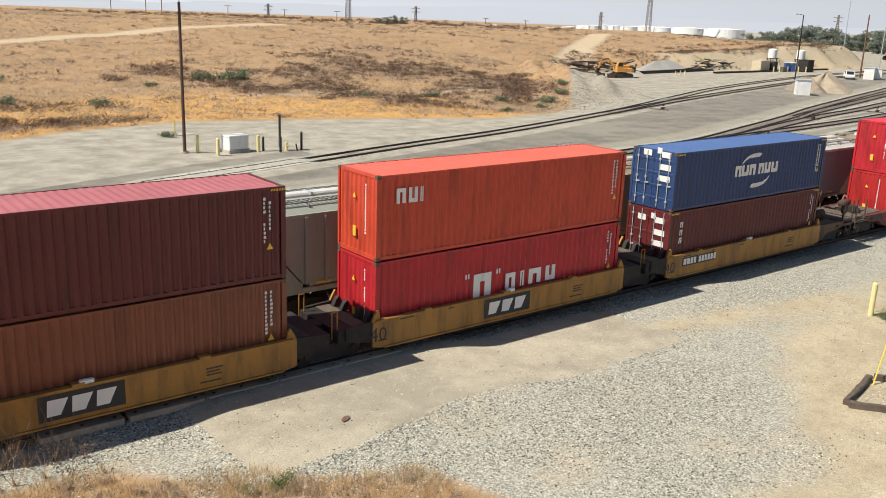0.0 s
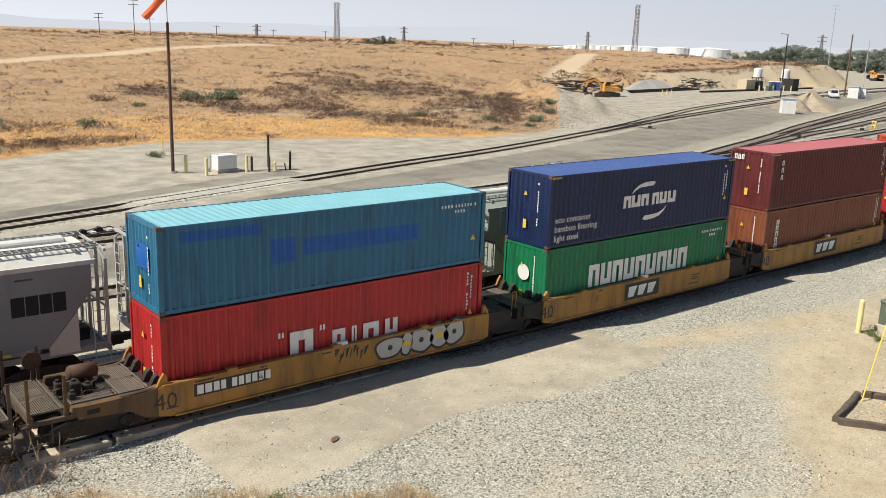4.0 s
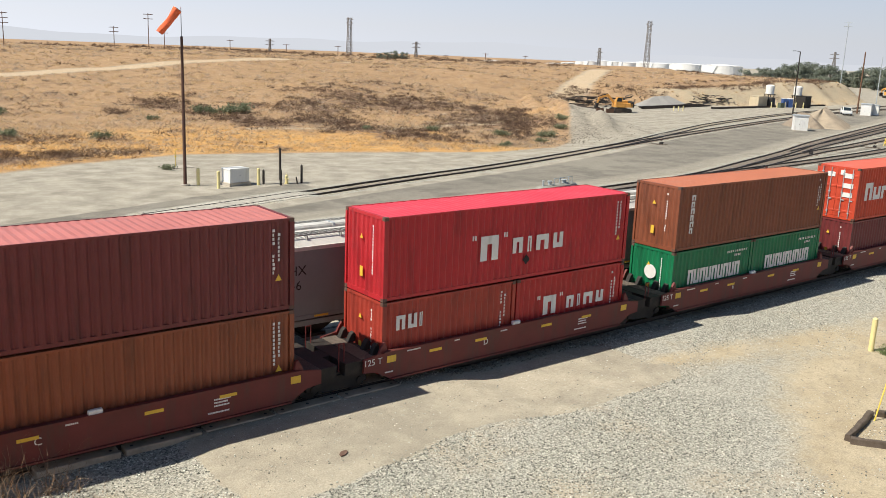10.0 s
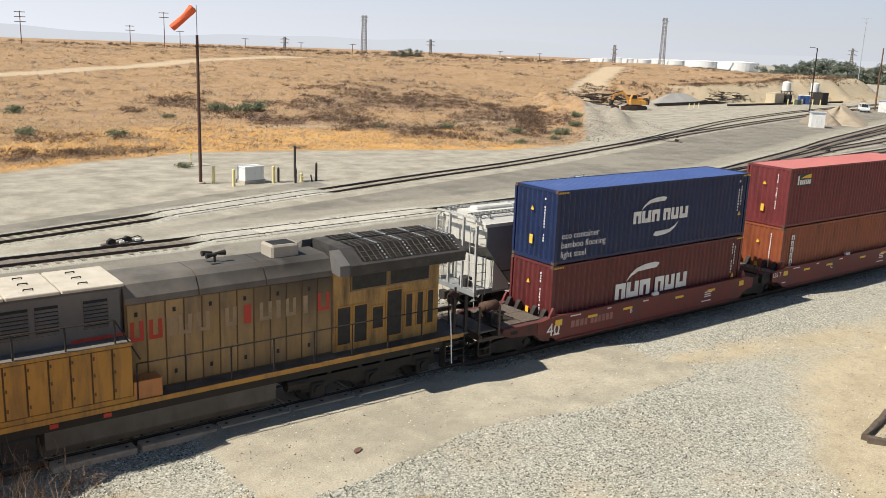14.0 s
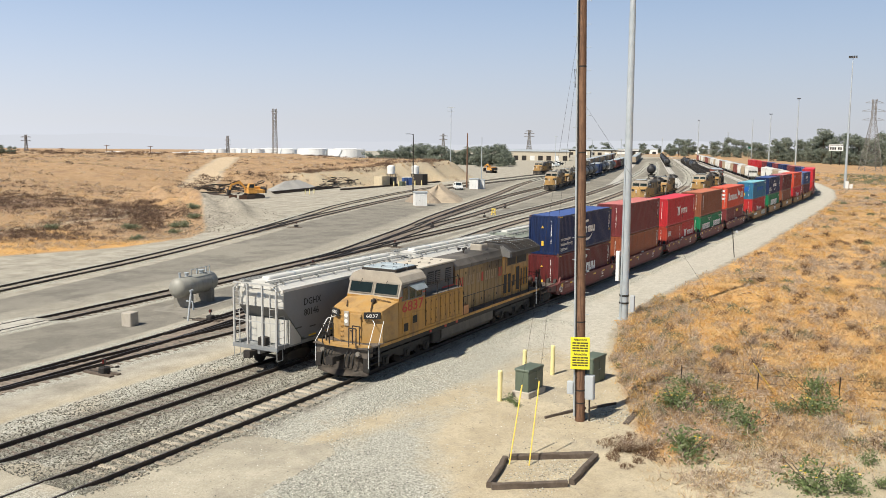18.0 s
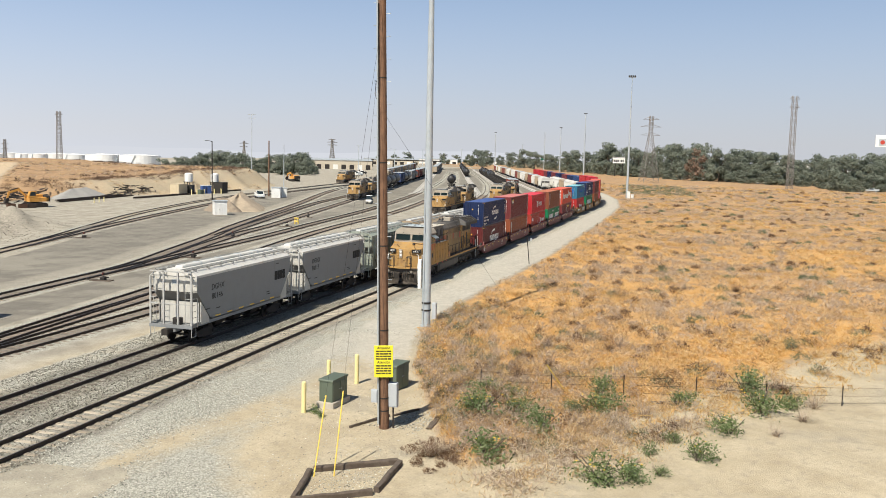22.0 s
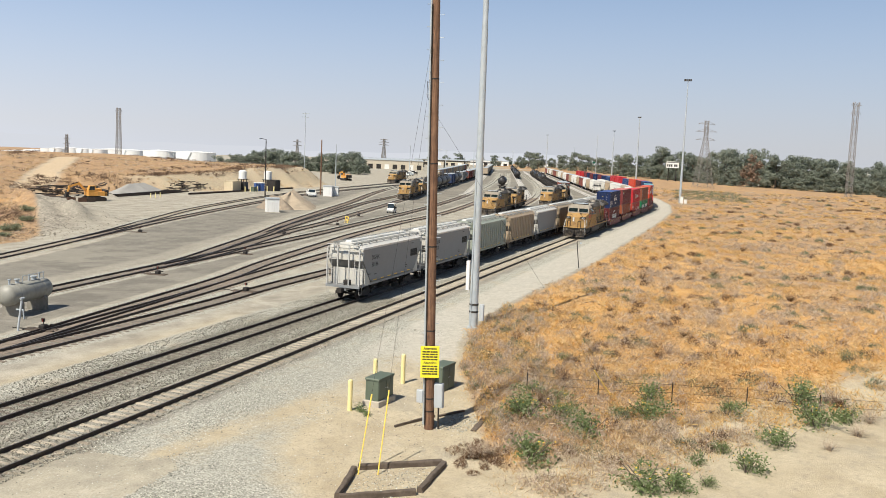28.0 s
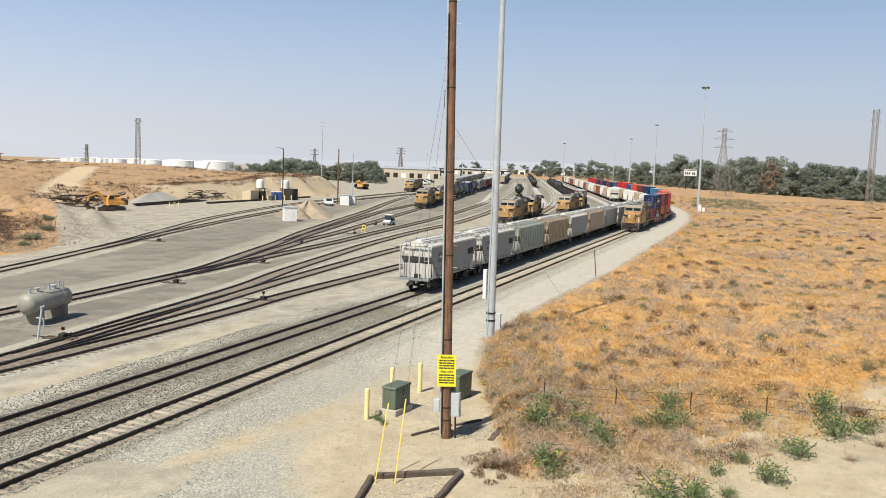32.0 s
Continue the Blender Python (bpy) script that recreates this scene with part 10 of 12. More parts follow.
x, y = scatter(29000, -18, 22, 28.5, 420, 1.15)
val = (x - 29.5) * 0.52 + (y - 4.0) * 0.83
ok = in_field(x, y, NPR.uniform(-0.8, 1.6, len(x))) & (NPR.uniform(0, 1, len(x)) < np.interp(val, (0, 3, 7), (0.25, 0.55, 1))) & (lump(x, y, 0.5) > NPR.uniform(-1.5, 0.3, len(x)))
x, y = x[ok], y[ok]
r = np.hypot(x, y)
k = NPR.uniform(0, 1, len(x)) < np.interp(r, (50, 160), (0.68, 0.34)) + 0.5 * lump(x, y, 0.11)
for sel, mat, lab in ((k, STRAW, "golden dry grass in tufts"), (~k, STRAW_PALE, "pale dry grass in tufts")):
    q = r[sel]
    tufts("dry_grass", x[sel], y[sel], NPR.uniform(0.10, 0.26, sel.sum()), 9, 0.16 + q * 0.0026, 0.006 + q * 0.00018, mat, lab, 1.6)
x, y = scatter(10500, -18, 21, 29, 420, 1.15)
val = (x - 29.5) * 0.52 + (y - 4.0) * 0.83
ok = in_field(x, y, NPR.uniform(0, 1.2, len(x))) & (NPR.uniform(0, 1, len(x)) < np.interp(val, (0, 3, 7), (0.25, 0.6, 1)))
x, y = x[ok], y[ok]
r = np.hypot(x, y)
pick = NPR.uniform(0, 1, len(x)) - 0.55 * lump(x, y, 0.11) + np.interp(r, (35, 50, 120), (0.28, 0.0, 0.12))
for sel, mat, nm, hh, lab in ((pick < 0.42, STRAW, "dry_tussock", 0.42, "golden tussocks of dry grass"), ((pick >= 0.42) & (pick < 0.80), STRAW_PALE, "dry_tussock", 0.42, "pale brown tussocks of dry grass"), (pick >= 0.80, BRUSH, "low_brush", 0.48, "grey brown brush in clumps")):
    q, m = r[sel], sel.sum()
    mounds(nm, x[sel], y[sel], NPR.uniform(0.3, 0.85, m) + q * 0.0015, NPR.uniform(0.5, 1.4, m) * hh, 36, 0.2 + q * 0.0026, mat, lab)
n = 1000
x, y = scatter(n, -16, 20, 34, 400, 1.0)
ok = in_field(x, y, 1.0)
x, y = x[ok], y[ok]
kk = NPR.uniform(0, 1, len(x))
q = np.hypot(x, y)
for sel, mat, nm, lab in ((kk < 0.45, DARK_BUSH, "dark_bush", "dark brown dead bushes in the field"), ((kk >= 0.45) & (kk < 0.75), BRUSH, "grey_bush", "grey brown rounded bushes in the field"), (kk >= 0.75, SAGE, "sage_bush", "grey green low bushes in the field")):
    m = sel.sum()
    mounds(nm, x[sel], y[sel], NPR.uniform(0.3, 0.75, m) + q[sel] * 0.0015, NPR.uniform(0.3, 0.65, m), 130, 0.16 + q[sel] * 0.0018, mat, lab)
# a strip of greener growth past the road's bend
x = NPR.uniform(300, 405, 420)
y = np.interp(x, (300, 400), (24, 33)) - NPR.uniform(0, 1, 420) * 26
mounds("sage_bush", x, y, NPR.uniform(0.5, 1.5, 420), NPR.uniform(0.25, 0.7, 420), 40, 0.6 + 0 * x, SAGE, "grey green low growth beside the far bend")
# the foot of the bank
x, y = scatter(11000, -12, 84, 17.2, 23, 1.0)
ok = (np.hypot(x, y) < 18.6 + 1.9 * smooth((np.arctan2(y, x) - 0.72) / 0.2) + 1.3 * smooth((np.arctan2(y, x) - 1.12) / 0.2) + 0.7 * lump(x, y, 1.1)) & (y < 21.6)
x, y = x[ok], y[ok]
k = NPR.uniform(0, 1, len(x)) < 0.035
m = k.sum()
mounds("bank_brush", x[k], y[k], NPR.uniform(0.12, 0.35, m), NPR.uniform(0.15, 0.4, m), 120, 0.13 + 0 * x[k], BRUSH, "grey brown brush on the bank")
tufts("bank_grass", x, y, NPR.uniform(0.12, 0.4, len(x)), 9, 0.16 + 0 * x, 0.009 + 0 * x, STRAW_PALE, "dry straw grass on the bank", 0.8)
# the hill
x, y = scatter(52000, 26, 84, 78, 460, 1.15)
ok = (y - hill_edge(x) > NPR.uniform(-1, 3, len(x))) & (near_way(x, y, RAMP) > 3.5) & (near_way(x, y, HILL_WAY) > 3.5) & (lump(x, y, 0.33) > NPR.uniform(-1.6, 0.5, len(x)))
x, y = x[ok], y[ok]
bn = scorch(x, y)
bt = bn + 0.28 * lump(x, y, 0.23) + 0.30 * lump(x, y, 0.7) > NPR.uniform(0.2, 0.75, len(x))
gd = (~bt) & (x < 76) & (np.exp(-((y - hill_edge(x) - 9) / 14) ** 2) > NPR.uniform(0, 1, len(x)))
q = np.hypot(x[bt], y[bt])
mounds("scorched_brush", x[bt], y[bt], NPR.uniform(0.5, 1.1, bt.sum()), NPR.uniform(0.25, 0.6, bt.sum()), 14, 0.22 + q * 0.0026, BURNT, "scorched dark brush on the hillside")
for sel, mat, lab, hh in ((gd, STRAW, "golden dry grass on the hillside", 0.32), (~bt & ~gd, STRAW_PALE, "pale dry grass on the hillside", 0.32)):
    q = np.hypot(x[sel], y[sel])
    tufts("hill_grass", x[sel], y[sel], NPR.uniform(0.5, 1.2, sel.sum()) * hh * 0.7, 7, 0.3 + q * 0.0025, 0.012 + q * 0.00016, mat, lab, 1.5)

x, y = scatter(19000, 26, 84, 80, 330, 1.15)
ok = (y - hill_edge(x) > 1) & (near_way(x, y, RAMP) > 3.5) & (near_way(x, y, HILL_WAY) > 3.5) & (lump(x, y, 0.21) > NPR.uniform(-1.2, 0.8, len(x)))
x, y = x[ok], y[ok]
k = NPR.uniform(0, 1, len(x))
for sel, mat, nm, lab in ((k < 0.4, STRAW_PALE, "dry_tussock", "pale tussocks on the hillside"), (k >= 0.4, BRUSH, "low_brush", "low brown brush on the hillside")):
    m, q = sel.sum(), np.hypot(x[sel], y[sel])
    mounds(nm, x[sel], y[sel], NPR.uniform(0.4, 1.2, m), NPR.uniform(0.12, 0.45, m), 11, 0.22 + q * 0.0026, mat, lab)

# ballast and gravel
RUBBLE = island_mat("broken_rubble", ((0.08, 0.068, 0.055), (0.15, 0.13, 0.105), (0.24, 0.205, 0.165), (0.34, 0.30, 0.24)))


def stones(name, x, y, size, label, lift=0.0, mat=None):
    n = len(x)
    s = size[:, None, None] * NPR.uniform(0.6, 1.25, (n, 6, 1))
    base = np.array([(1, 0, 0), (0, 1, 0), (-1, 0, 0), (0, -1, 0), (0, 0, 0.75), (0, 0, -0.6)])
    a = NPR.uniform(0, math.tau, n)
    c, d = np.cos(a), np.sin(a)
    rot = np.zeros((n, 3, 3))
    rot[:, 0, 0], rot[:, 0, 1], rot[:, 1, 0], rot[:, 1, 1], rot[:, 2, 2] = c, -d, d, c, 1
    rot[:, 2, 0] = NPR.uniform(-0.4, 0.4, n)
    v = np.einsum("nij,pj->npi", rot, base) * s + np.stack([x, y, height(x, y) + size * 0.2 + lift], -1)[:, None, :]
    f = np.array([(0, 1, 4), (1, 2, 4), (2, 3, 4), (3, 0, 4), (1, 0, 5), (2, 1, 5), (3, 2, 5), (0, 3, 5)])
    faces = (np.arange(n)[:, None, None] * 6 + f[None]).reshape(-1, 3)
    cloud(name, v.reshape(-1, 3), faces, mat or STONE, label, "gravel")


n = 140000
x = 5 + 50 * NPR.uniform(0, 1, n) ** 1.25
y = NPR.uniform(10.2, 24.0, n)
lo = np.interp(x, (0, 10, 18, 22, 26, 30, 40, 60), (15.5, 14.0, 11.0, 10.8, 14.5, 17.2, 18.4, 19.0))
ce_ = np.interp(x, (-60, 10, 12.2, 13.4, 16.2, 19, 23.8, 26.6, 27.2), (18.45, 18.45, 18.5, 18.8, 19.25, 18.95, 18.8, 18.9, 19.6))
cf_ = np.interp(x, (-60, 24.6, 26.4, 27.2), (23.5, 23.5, 23.0, 19.2))
bare = (x < 27.2) & (x > 9.0) & (y > ce_) & (y < cf_)
d = np.where(bare, 0.012, np.maximum(0.06, smooth((y - lo + 1.2 * lump(x, y, 0.7) + 1.6) / 4.0)) * np.clip(0.72 + 0.75 * lump(x * 0.8 - y * 0.5, y * 1.5, 0.42) + 0.4 * lump(x, y, 1.1), 0.05, 1))
ok = NPR.uniform(0, 1, n) < d * (1 - 0.9 * sandy(x, y))
stones("loose_gravel", x[ok], y[ok], NPR.uniform(0.016, 0.042, ok.sum()) * np.interp(x[ok], (22, 42), (1.0, 0.75)), "loose grey gravel beside the main track")
n = 42000
x = NPR.uniform(18.8, 66, n)
y = NPR.uniform(23.2, 32.7, n)
inside = (abs(abs(y - T1) - 0.755) < 0.1) | (abs(abs(y - T2) - 0.755) < 0.1)
on_tie = (abs(y - T1) < 1.36) | ((abs(y - T2) < 1.3) & (NPR.uniform(0, 1, n) < 0.1))
ok = ~inside & ~on_tie & (NPR.uniform(0, 1, n) < np.where(y > 31, 0.5 + 0.4 * lump(x, y, 0.5), 1))
n = 9000
xb = 18.8 + 36 * NPR.uniform(0, 1, n) ** 1.5
yb = T1 + NPR.uniform(-1.3, 1.3, n)
kb = (abs(abs(yb - T1) - 0.755) > 0.1) & (NPR.uniform(0, 1, n) < np.interp(xb, (19, 26, 29, 36, 46), (1.0, 0.95, 0.35, 0.22, 0.4)))
stones("track_ballast", xb[kb], yb[kb], NPR.uniform(0.022, 0.05, kb.sum()), "grey brown crushed stone between the ties", 0.02, STONE_BROWN)
n = 1100
xb, yb = NPR.uniform(9.5, 27.0, n), NPR.uniform(18.8, 23.4, n)
stones("stray_pebbles", xb, yb, NPR.uniform(0.01, 0.03, n), "stray pebbles on the concrete apron", 0.0)
stones("ballast", x[ok], y[ok], NPR.uniform(0.022, 0.055, ok.sum()), "grey brown crushed stone ballast between the tracks", 0.012, STONE_BROWN)
x, y = NPR.uniform(35.2, 38.2, 900), NPR.uniform(10.6, 13.4, 900)
ok = y < 13.3 - (x - 34.8) * 0.5
stones("loose_gravel", x[ok], y[ok], NPR.uniform(0.02, 0.045, ok.sum()), "grey gravel bed at the foot of the pole")
n = 2600
x, y = NPR.uniform(24, 37, n), NPR.uniform(7.5, 17.5, n)
ok = (right_of(x, y) < 0.5) & (lump(x, y, 0.8) > NPR.uniform(-0.9, 0.9, n))
stones("sand_pebbles", x[ok], y[ok], NPR.uniform(0.008, 0.028, ok.sum()), "brown pebbles and chips on the sand", 0.0, RUBBLE)
n = 900
x, y = NPR.uniform(26.8, 30.6, n), NPR.uniform(10.2, 12.6, n)
ok = abs(y - 11.3) < 1.1
stones("sand_pebbles", x[ok], y[ok], NPR.uniform(0.01, 0.035, ok.sum()), "grey gravel chips inside the timber frame", 0.0)
n = 1500
x, y = NPR.normal(88, 10, n), NPR.normal(89, 4, n)
stones("rubble", x, y, NPR.uniform(0.04, 0.16, n) ** 1.1, "broken rubble on the dug bank", 0.0, RUBBLE)


# brush by the pole and along the fence
n = 150
x, y = NPR.uniform(33.5, 49, n), NPR.uniform(-7, 13, n)
ok = in_field(x, y, 0.2) & (NPR.uniform(0, 1, n) < np.interp(x, (34, 40, 49), (0.9, 0.8, 0.45)))
x, y = x[ok], y[ok]
kk = NPR.uniform(0, 1, len(x)) < 0.65
for sel, mat, lab in ((kk, BRUSH, "grey brown brush along the fence"), (~kk, STRAW_PALE, "pale dry brush along the fence")):
    m = sel.sum()
    mounds("fence_brush", x[sel], y[sel], NPR.uniform(0.35, 0.8, m), NPR.uniform(0.4, 0.9, m), 170, 0.22 + 0 * x[sel], mat, lab)
x = np.concatenate([NPR.uniform(140, 300, 480), NPR.uniform(84, 112, 140)])
y = hill_edge(x) + NPR.uniform(9, 15, len(x)) + 2 * np.sin(x * 0.2)
mounds("bank_brush", x, y, NPR.uniform(0.6, 1.6, len(x)), NPR.uniform(0.3, 0.8, len(x)), 30, 0.6 + 0 * x, BURNT, "dark brush along the top of the bank")


# rust-brown dead growth on the sand behind the pole
x, y = NPR.normal(32.8, 0.9, 26), NPR.normal(9.0, 0.7, 26)
mounds("dead_growth", x, y, NPR.uniform(0.2, 0.5, 26), NPR.uniform(0.15, 0.4, 26), 120, 0.16 + 0 * x, DARK_BUSH, "rust-brown dead growth on sand")
# grey brush along the edge of the field by the masts
n = 420
x = NPR.uniform(34.5, 66, n)
edge = np.interp(x, [p[0] for p in GRASS_R], [p[1] for p in GRASS_R])
y = edge - 0.2 - NPR.uniform(0, 1, n) ** 1.6 * 4.5
x, y = x[in_field(x, y, 0.1)], y[in_field(x, y, 0.1)]
kk = NPR.uniform(0, 1, len(x))
for sel, mat, lab in ((kk < 0.55, BRUSH, "grey brush along the edge of the field"), ((kk >= 0.55) & (kk < 0.7), SAGE, "grey green brush along the edge of the field"), (kk >= 0.7, STRAW, "golden grass along the edge of the field")):
    m = sel.sum()
    mounds("edge_brush", x[sel], y[sel], NPR.uniform(0.25, 0.6, m), NPR.uniform(0.3, 0.85, m), 110, 0.2 + 0 * x[sel], mat, lab)


# ---- shrubs ----
def leaf_cloud(name, n, rx, ry, rz, size, mat, seed, base=0.0, hollow=0.3):
    rs = np.random.RandomState(seed)
    lobes = rs.normal(0, 0.45, (7, 3)) * (rx, ry, rz * 0.5) + (0, 0, base + rz * 0.6)
    c = lobes[rs.randint(0, 7, n)] + rs.normal(0, 0.30, (n, 3)) * (rx, ry, rz * 0.9)
    c[:, 2] = np.abs(c[:, 2])
    u, w = rs.normal(0, 1, (n, 3)), rs.normal(0, 1, (n, 3))
    u /= np.linalg.norm(u, axis=1)[:, None]
    w -= u * (u * w).sum(1)[:, None]
    w /= np.linalg.norm(w, axis=1)[:, None]
    s = size * rs.uniform(0.6, 1.4, n)[:, None]
    v = np.stack([c - u * s, c + w * s * 0.45, c + u * s, c - w * s * 0.45], 1).reshape(-1, 3)
    return cloud(name, v, np.arange(len(v)).reshape(-1, 4), mat, None, "")


SHRUBS = []
for k in range(3):
    lm = leaf_cloud("leaves", 640, 0.6, 0.6, 0.62, 0.055, LEAF, 40 + k)
    bm = bmesh.new()
    rg = random.Random(k)
    for j in range(9):
        a, b = rg.uniform(0, 6.28), rg.uniform(0.25, 0.6)
        tube(bm, [(0, 0, -0.1), (b * 0.4 * math.cos(a), b * 0.4 * math.sin(a), 0.3), (b * math.cos(a), b * math.sin(a), rg.uniform(0.4, 0.8))], 0.012, 4)
    st = mesh("stem", bm, BARK)
    bm = bmesh.new()
    for j in range(7):
        a, b = rg.uniform(0, 6.28), rg.uniform(0.05, 0.6)
        dome(bm, (b * math.cos(a), b * math.sin(a), rg.uniform(0.45, 0.72)), 0.028, 0.028, 0.02, 6, 2)
    SHRUBS.append((lm, st, mesh("flowers", bm, FLOWER)))
rg = random.Random(9)
for x, y, s, fl in ((37.9, 8.7, 1.35, 1), (38.7, 7.3, 1.0, 1), (36.8, 5.6, 1.15, 0), (32.7, 7.1, 1.2, 1), (40.3, 3.6, 1.2, 1), (38.5, 9.2, 0.9, 1), (41.2, 9.0, 0.95, 1), (42.35, 3.8, 1.0, 1), (42.5, 0.05, 0.85, 1), (46.3, -3.1, 1.2, 1), (42.9, -3.6, 1.25, 1), (44.5, -5.2, 0.8, 1), (38.8, -2.1, 0.95, 1), (37.0, 0.1, 0.45, 0), (35.4, 1.0, 0.55, 0), 
                    (31.35, 2.6, 1.15, 1), (31.9, 1.7, 0.9, 1), (34.9, -0.8, 0.85, 1), (32.8, 0.56, 0.45, 0), (37.4, 0.5, 0.45, 0), (76.0, 12.2, 0.4, 0), (44.7, 13.6, 0.3, 0), (36.1, 15.9, 0.38, 0), (40.1, 4.7, 0.6, 0), (41.2, 7.8, 0.75, 1), (35.6, 15.4, 0.3, 0), (50, 9.5, 0.5, 0), (63, 13, 0.5, 0), (9.3, 17.7, 0.4, 1), (8.6, 18.1, 0.3, 0)):
    lm, st, fw = rg.choice(SHRUBS)
    t = thing("shrub", "leafy green weed with small yellow flowers" if fl else "low leafy green weed on dry ground", "shrub", "green weeds in the field", at(x, y, rg.uniform(0, 360)))
    s *= 1.3
    t.scale = (s, s, s * rg.uniform(0.75, 1.0))
    put("leaves", lm, t), put("stem", st, t)
    if fl:
        put("flowers", fw, t)
SAGES = [leaf_cloud("leaves", 500, 1.0, 1.0, 0.6, 0.13, SAGE, 60 + k) for k in range(2)]
for x, y, s in ((56.8, 122, 1.8), (53, 124, 1.4), (31, 101, 1.0), (43, 118, 0.8), (29.0, 76.5, 0.6), (75, 98, 0.9), (66, 101, 0.7), (84, 94, 1.0), (90, 91, 1.1), (96, 94, 0.9), (86, 88, 0.8), (22, 104, 1.0), (14, 109, 1.2), (26, 128, 1.2), (78, 86, 0.8), (100, 98, 1.0)):
    t = thing("shrub", "grey green shrub on dry ground", "shrub", "grey green shrubs", at(x, y, rg.uniform(0, 360)))
    t.scale = (s, s, s)
    put("leaves", rg.choice(SAGES), t)
    bm = bmesh.new()
    for j in range(5):
        a = j * 1.26
        cyl(bm, (0, 0, -0.1), (0.5 * math.cos(a), 0.5 * math.sin(a), 0.45), 0.03, 0.012, 5)
    part("stem", bm, BARK, t)


def twig_mesh(n, R, H, w, mat, seed, arch=0.5):
    rs = random.Random(seed)
    v, f = [], []
    for k in range(n):
        a = rs.uniform(0, math.tau)
        p = Vector((rs.uniform(-0.1, 0.1) * R, rs.uniform(-0.1, 0.1) * R, -0.05))
        d = Vector((math.cos(a) * rs.uniform(0.2, 1.0), math.sin(a) * rs.uniform(0.2, 1.0), rs.uniform(0.5, 1.3))).normalized()
        L = rs.uniform(0.5, 1.0) * H
        ww = w
        sd = Vector((-math.sin(a), math.cos(a), 0))
        for j in range(4):
            q = p + d * L / 4
            i = len(v)
            v += [p - sd * ww, p + sd * ww, q + sd * ww * 0.7, q - sd * ww * 0.7]
            f.append((i, i + 1, i + 2, i + 3))
            if j:
                b = q + Vector((rs.uniform(-1, 1), rs.uniform(-1, 1), rs.uniform(-0.2, 0.8))) * L * 0.25
                i = len(v)
                v += [q - sd * ww * 0.6, q + sd * ww * 0.6, b, b - sd * ww * 0.3]
                f.append((i, i + 1, i + 2, i + 3))
            p, ww = q, ww * 0.75
            d = (d + Vector((rs.uniform(-1, 1), rs.uniform(-1, 1), rs.uniform(-1, 0.5) - arch * 0.3)) * 0.35).normalized()
    return cloud("branchwork", v, f, mat, None, "")


DEAD = [twig_mesh(80, 0.7, 0.9, 0.008, BRUSH, 70 + k) for k in range(3)]
for x, y, s in ((32.4, 9.3, 1.0), (33.0, 8.8, 0.8), (41.2, 8.8, 1.3), (47.7, -4.5, 1.3), (44.8, 3.4, 1.0), (46, 3.0, 0.8), (37.6, 2.0, 0.9), (38.6, 2.9, 0.9), (40.1, 1.5, 1.2), (40.6, 2.4, 1.0), (38.0, 4.2, 0.8), (38.2, 6.4, 1.1), (37.6, 7.4, 1.0), (35.2, 6.8, 0.9), (34.3, 5.9, 0.8), (40.3, 6.9, 0.9), (43.1, 7.8, 1.0), (42.0, 9.4, 1.1), (44.5, 9.6, 1.0), (46.2, 10.8, 1.0), (48.2, 12.2, 1.2), (50.3, 12.9, 1.0), (45.2, -6.2, 1.2), (42.2, -5.4, 1.1), (40.2, 9.9, 0.9),
                (52.8, 8.2, 1.1), (56, 4.0, 1.2), (61, 9.0, 1.1), (58.5, 13.6, 1.0), (66, 2.0, 1.2), (74, 8.5, 1.3), (70, -3, 1.2), (82, 0.5, 1.2), (39, -4, 0.8), (36.9, 3.3, 0.8), (34.2, 8.0, 0.9)):
    t = thing("dry_bush", "grey brown leafless bush in dry grass", "bush", "dead bushes in the field", at(x, y, rg.uniform(0, 360)))
    s *= 1.35
    t.scale = (s, s, s * 0.85)
    put("branchwork", rg.choice(DEAD), t)
    bm = bmesh.new()
    cyl(bm, (0, 0, -0.1), (0.02, 0, 0.16), 0.03, 0.02, 6)
    part("stem", bm, BARK, t)
DARK_DEAD = [twig_mesh(110, 0.7, 0.85, 0.011, DARK_BUSH, 76 + k) for k in range(2)]
for x, y, s in ((54.1, 4.4, 1.0), (75.9, 5.5, 1.1), (67.7, 9.4, 0.95), (40.3, 8.4, 1.05), (44.3, 8.2, 1.2), (32.4, 9.2, 0.8), (60.6, 3.4, 0.9), (125, 0.5, 1.4), (49, 13.5, 0.7), (61, 15.5, 0.7), (47.2, -5.0, 1.2), (89, 9.5, 1.2), (98, 3.0, 1.2), (83, -4.0, 1.2), (110, 9.0, 1.3)):
    t = thing("dry_bush", "dark rust-brown dead bush in dry grass", "bush", "dead bushes in the field", at(x, y, rg.uniform(0, 360)))
    s *= 1.35
    t.scale = (s, s, s * 0.8)
    put("branchwork", rg.choice(DARK_DEAD), t)
    bm = bmesh.new()
    cyl(bm, (0, 0, -0.1), (0.02, 0, 0.16), 0.03, 0.02, 6)
    part("stem", bm, BARK, t)
STALK_BROWN = island_mat("dead_brown_stalks", ((0.16, 0.095, 0.055), (0.25, 0.155, 0.09), (0.36, 0.245, 0.15), (0.47, 0.35, 0.23)), 0.9)
STALK = [twig_mesh(16, 0.35, 2.1, 0.013, STALK_BROWN, 80 + k, 0.15) for k in range(3)]
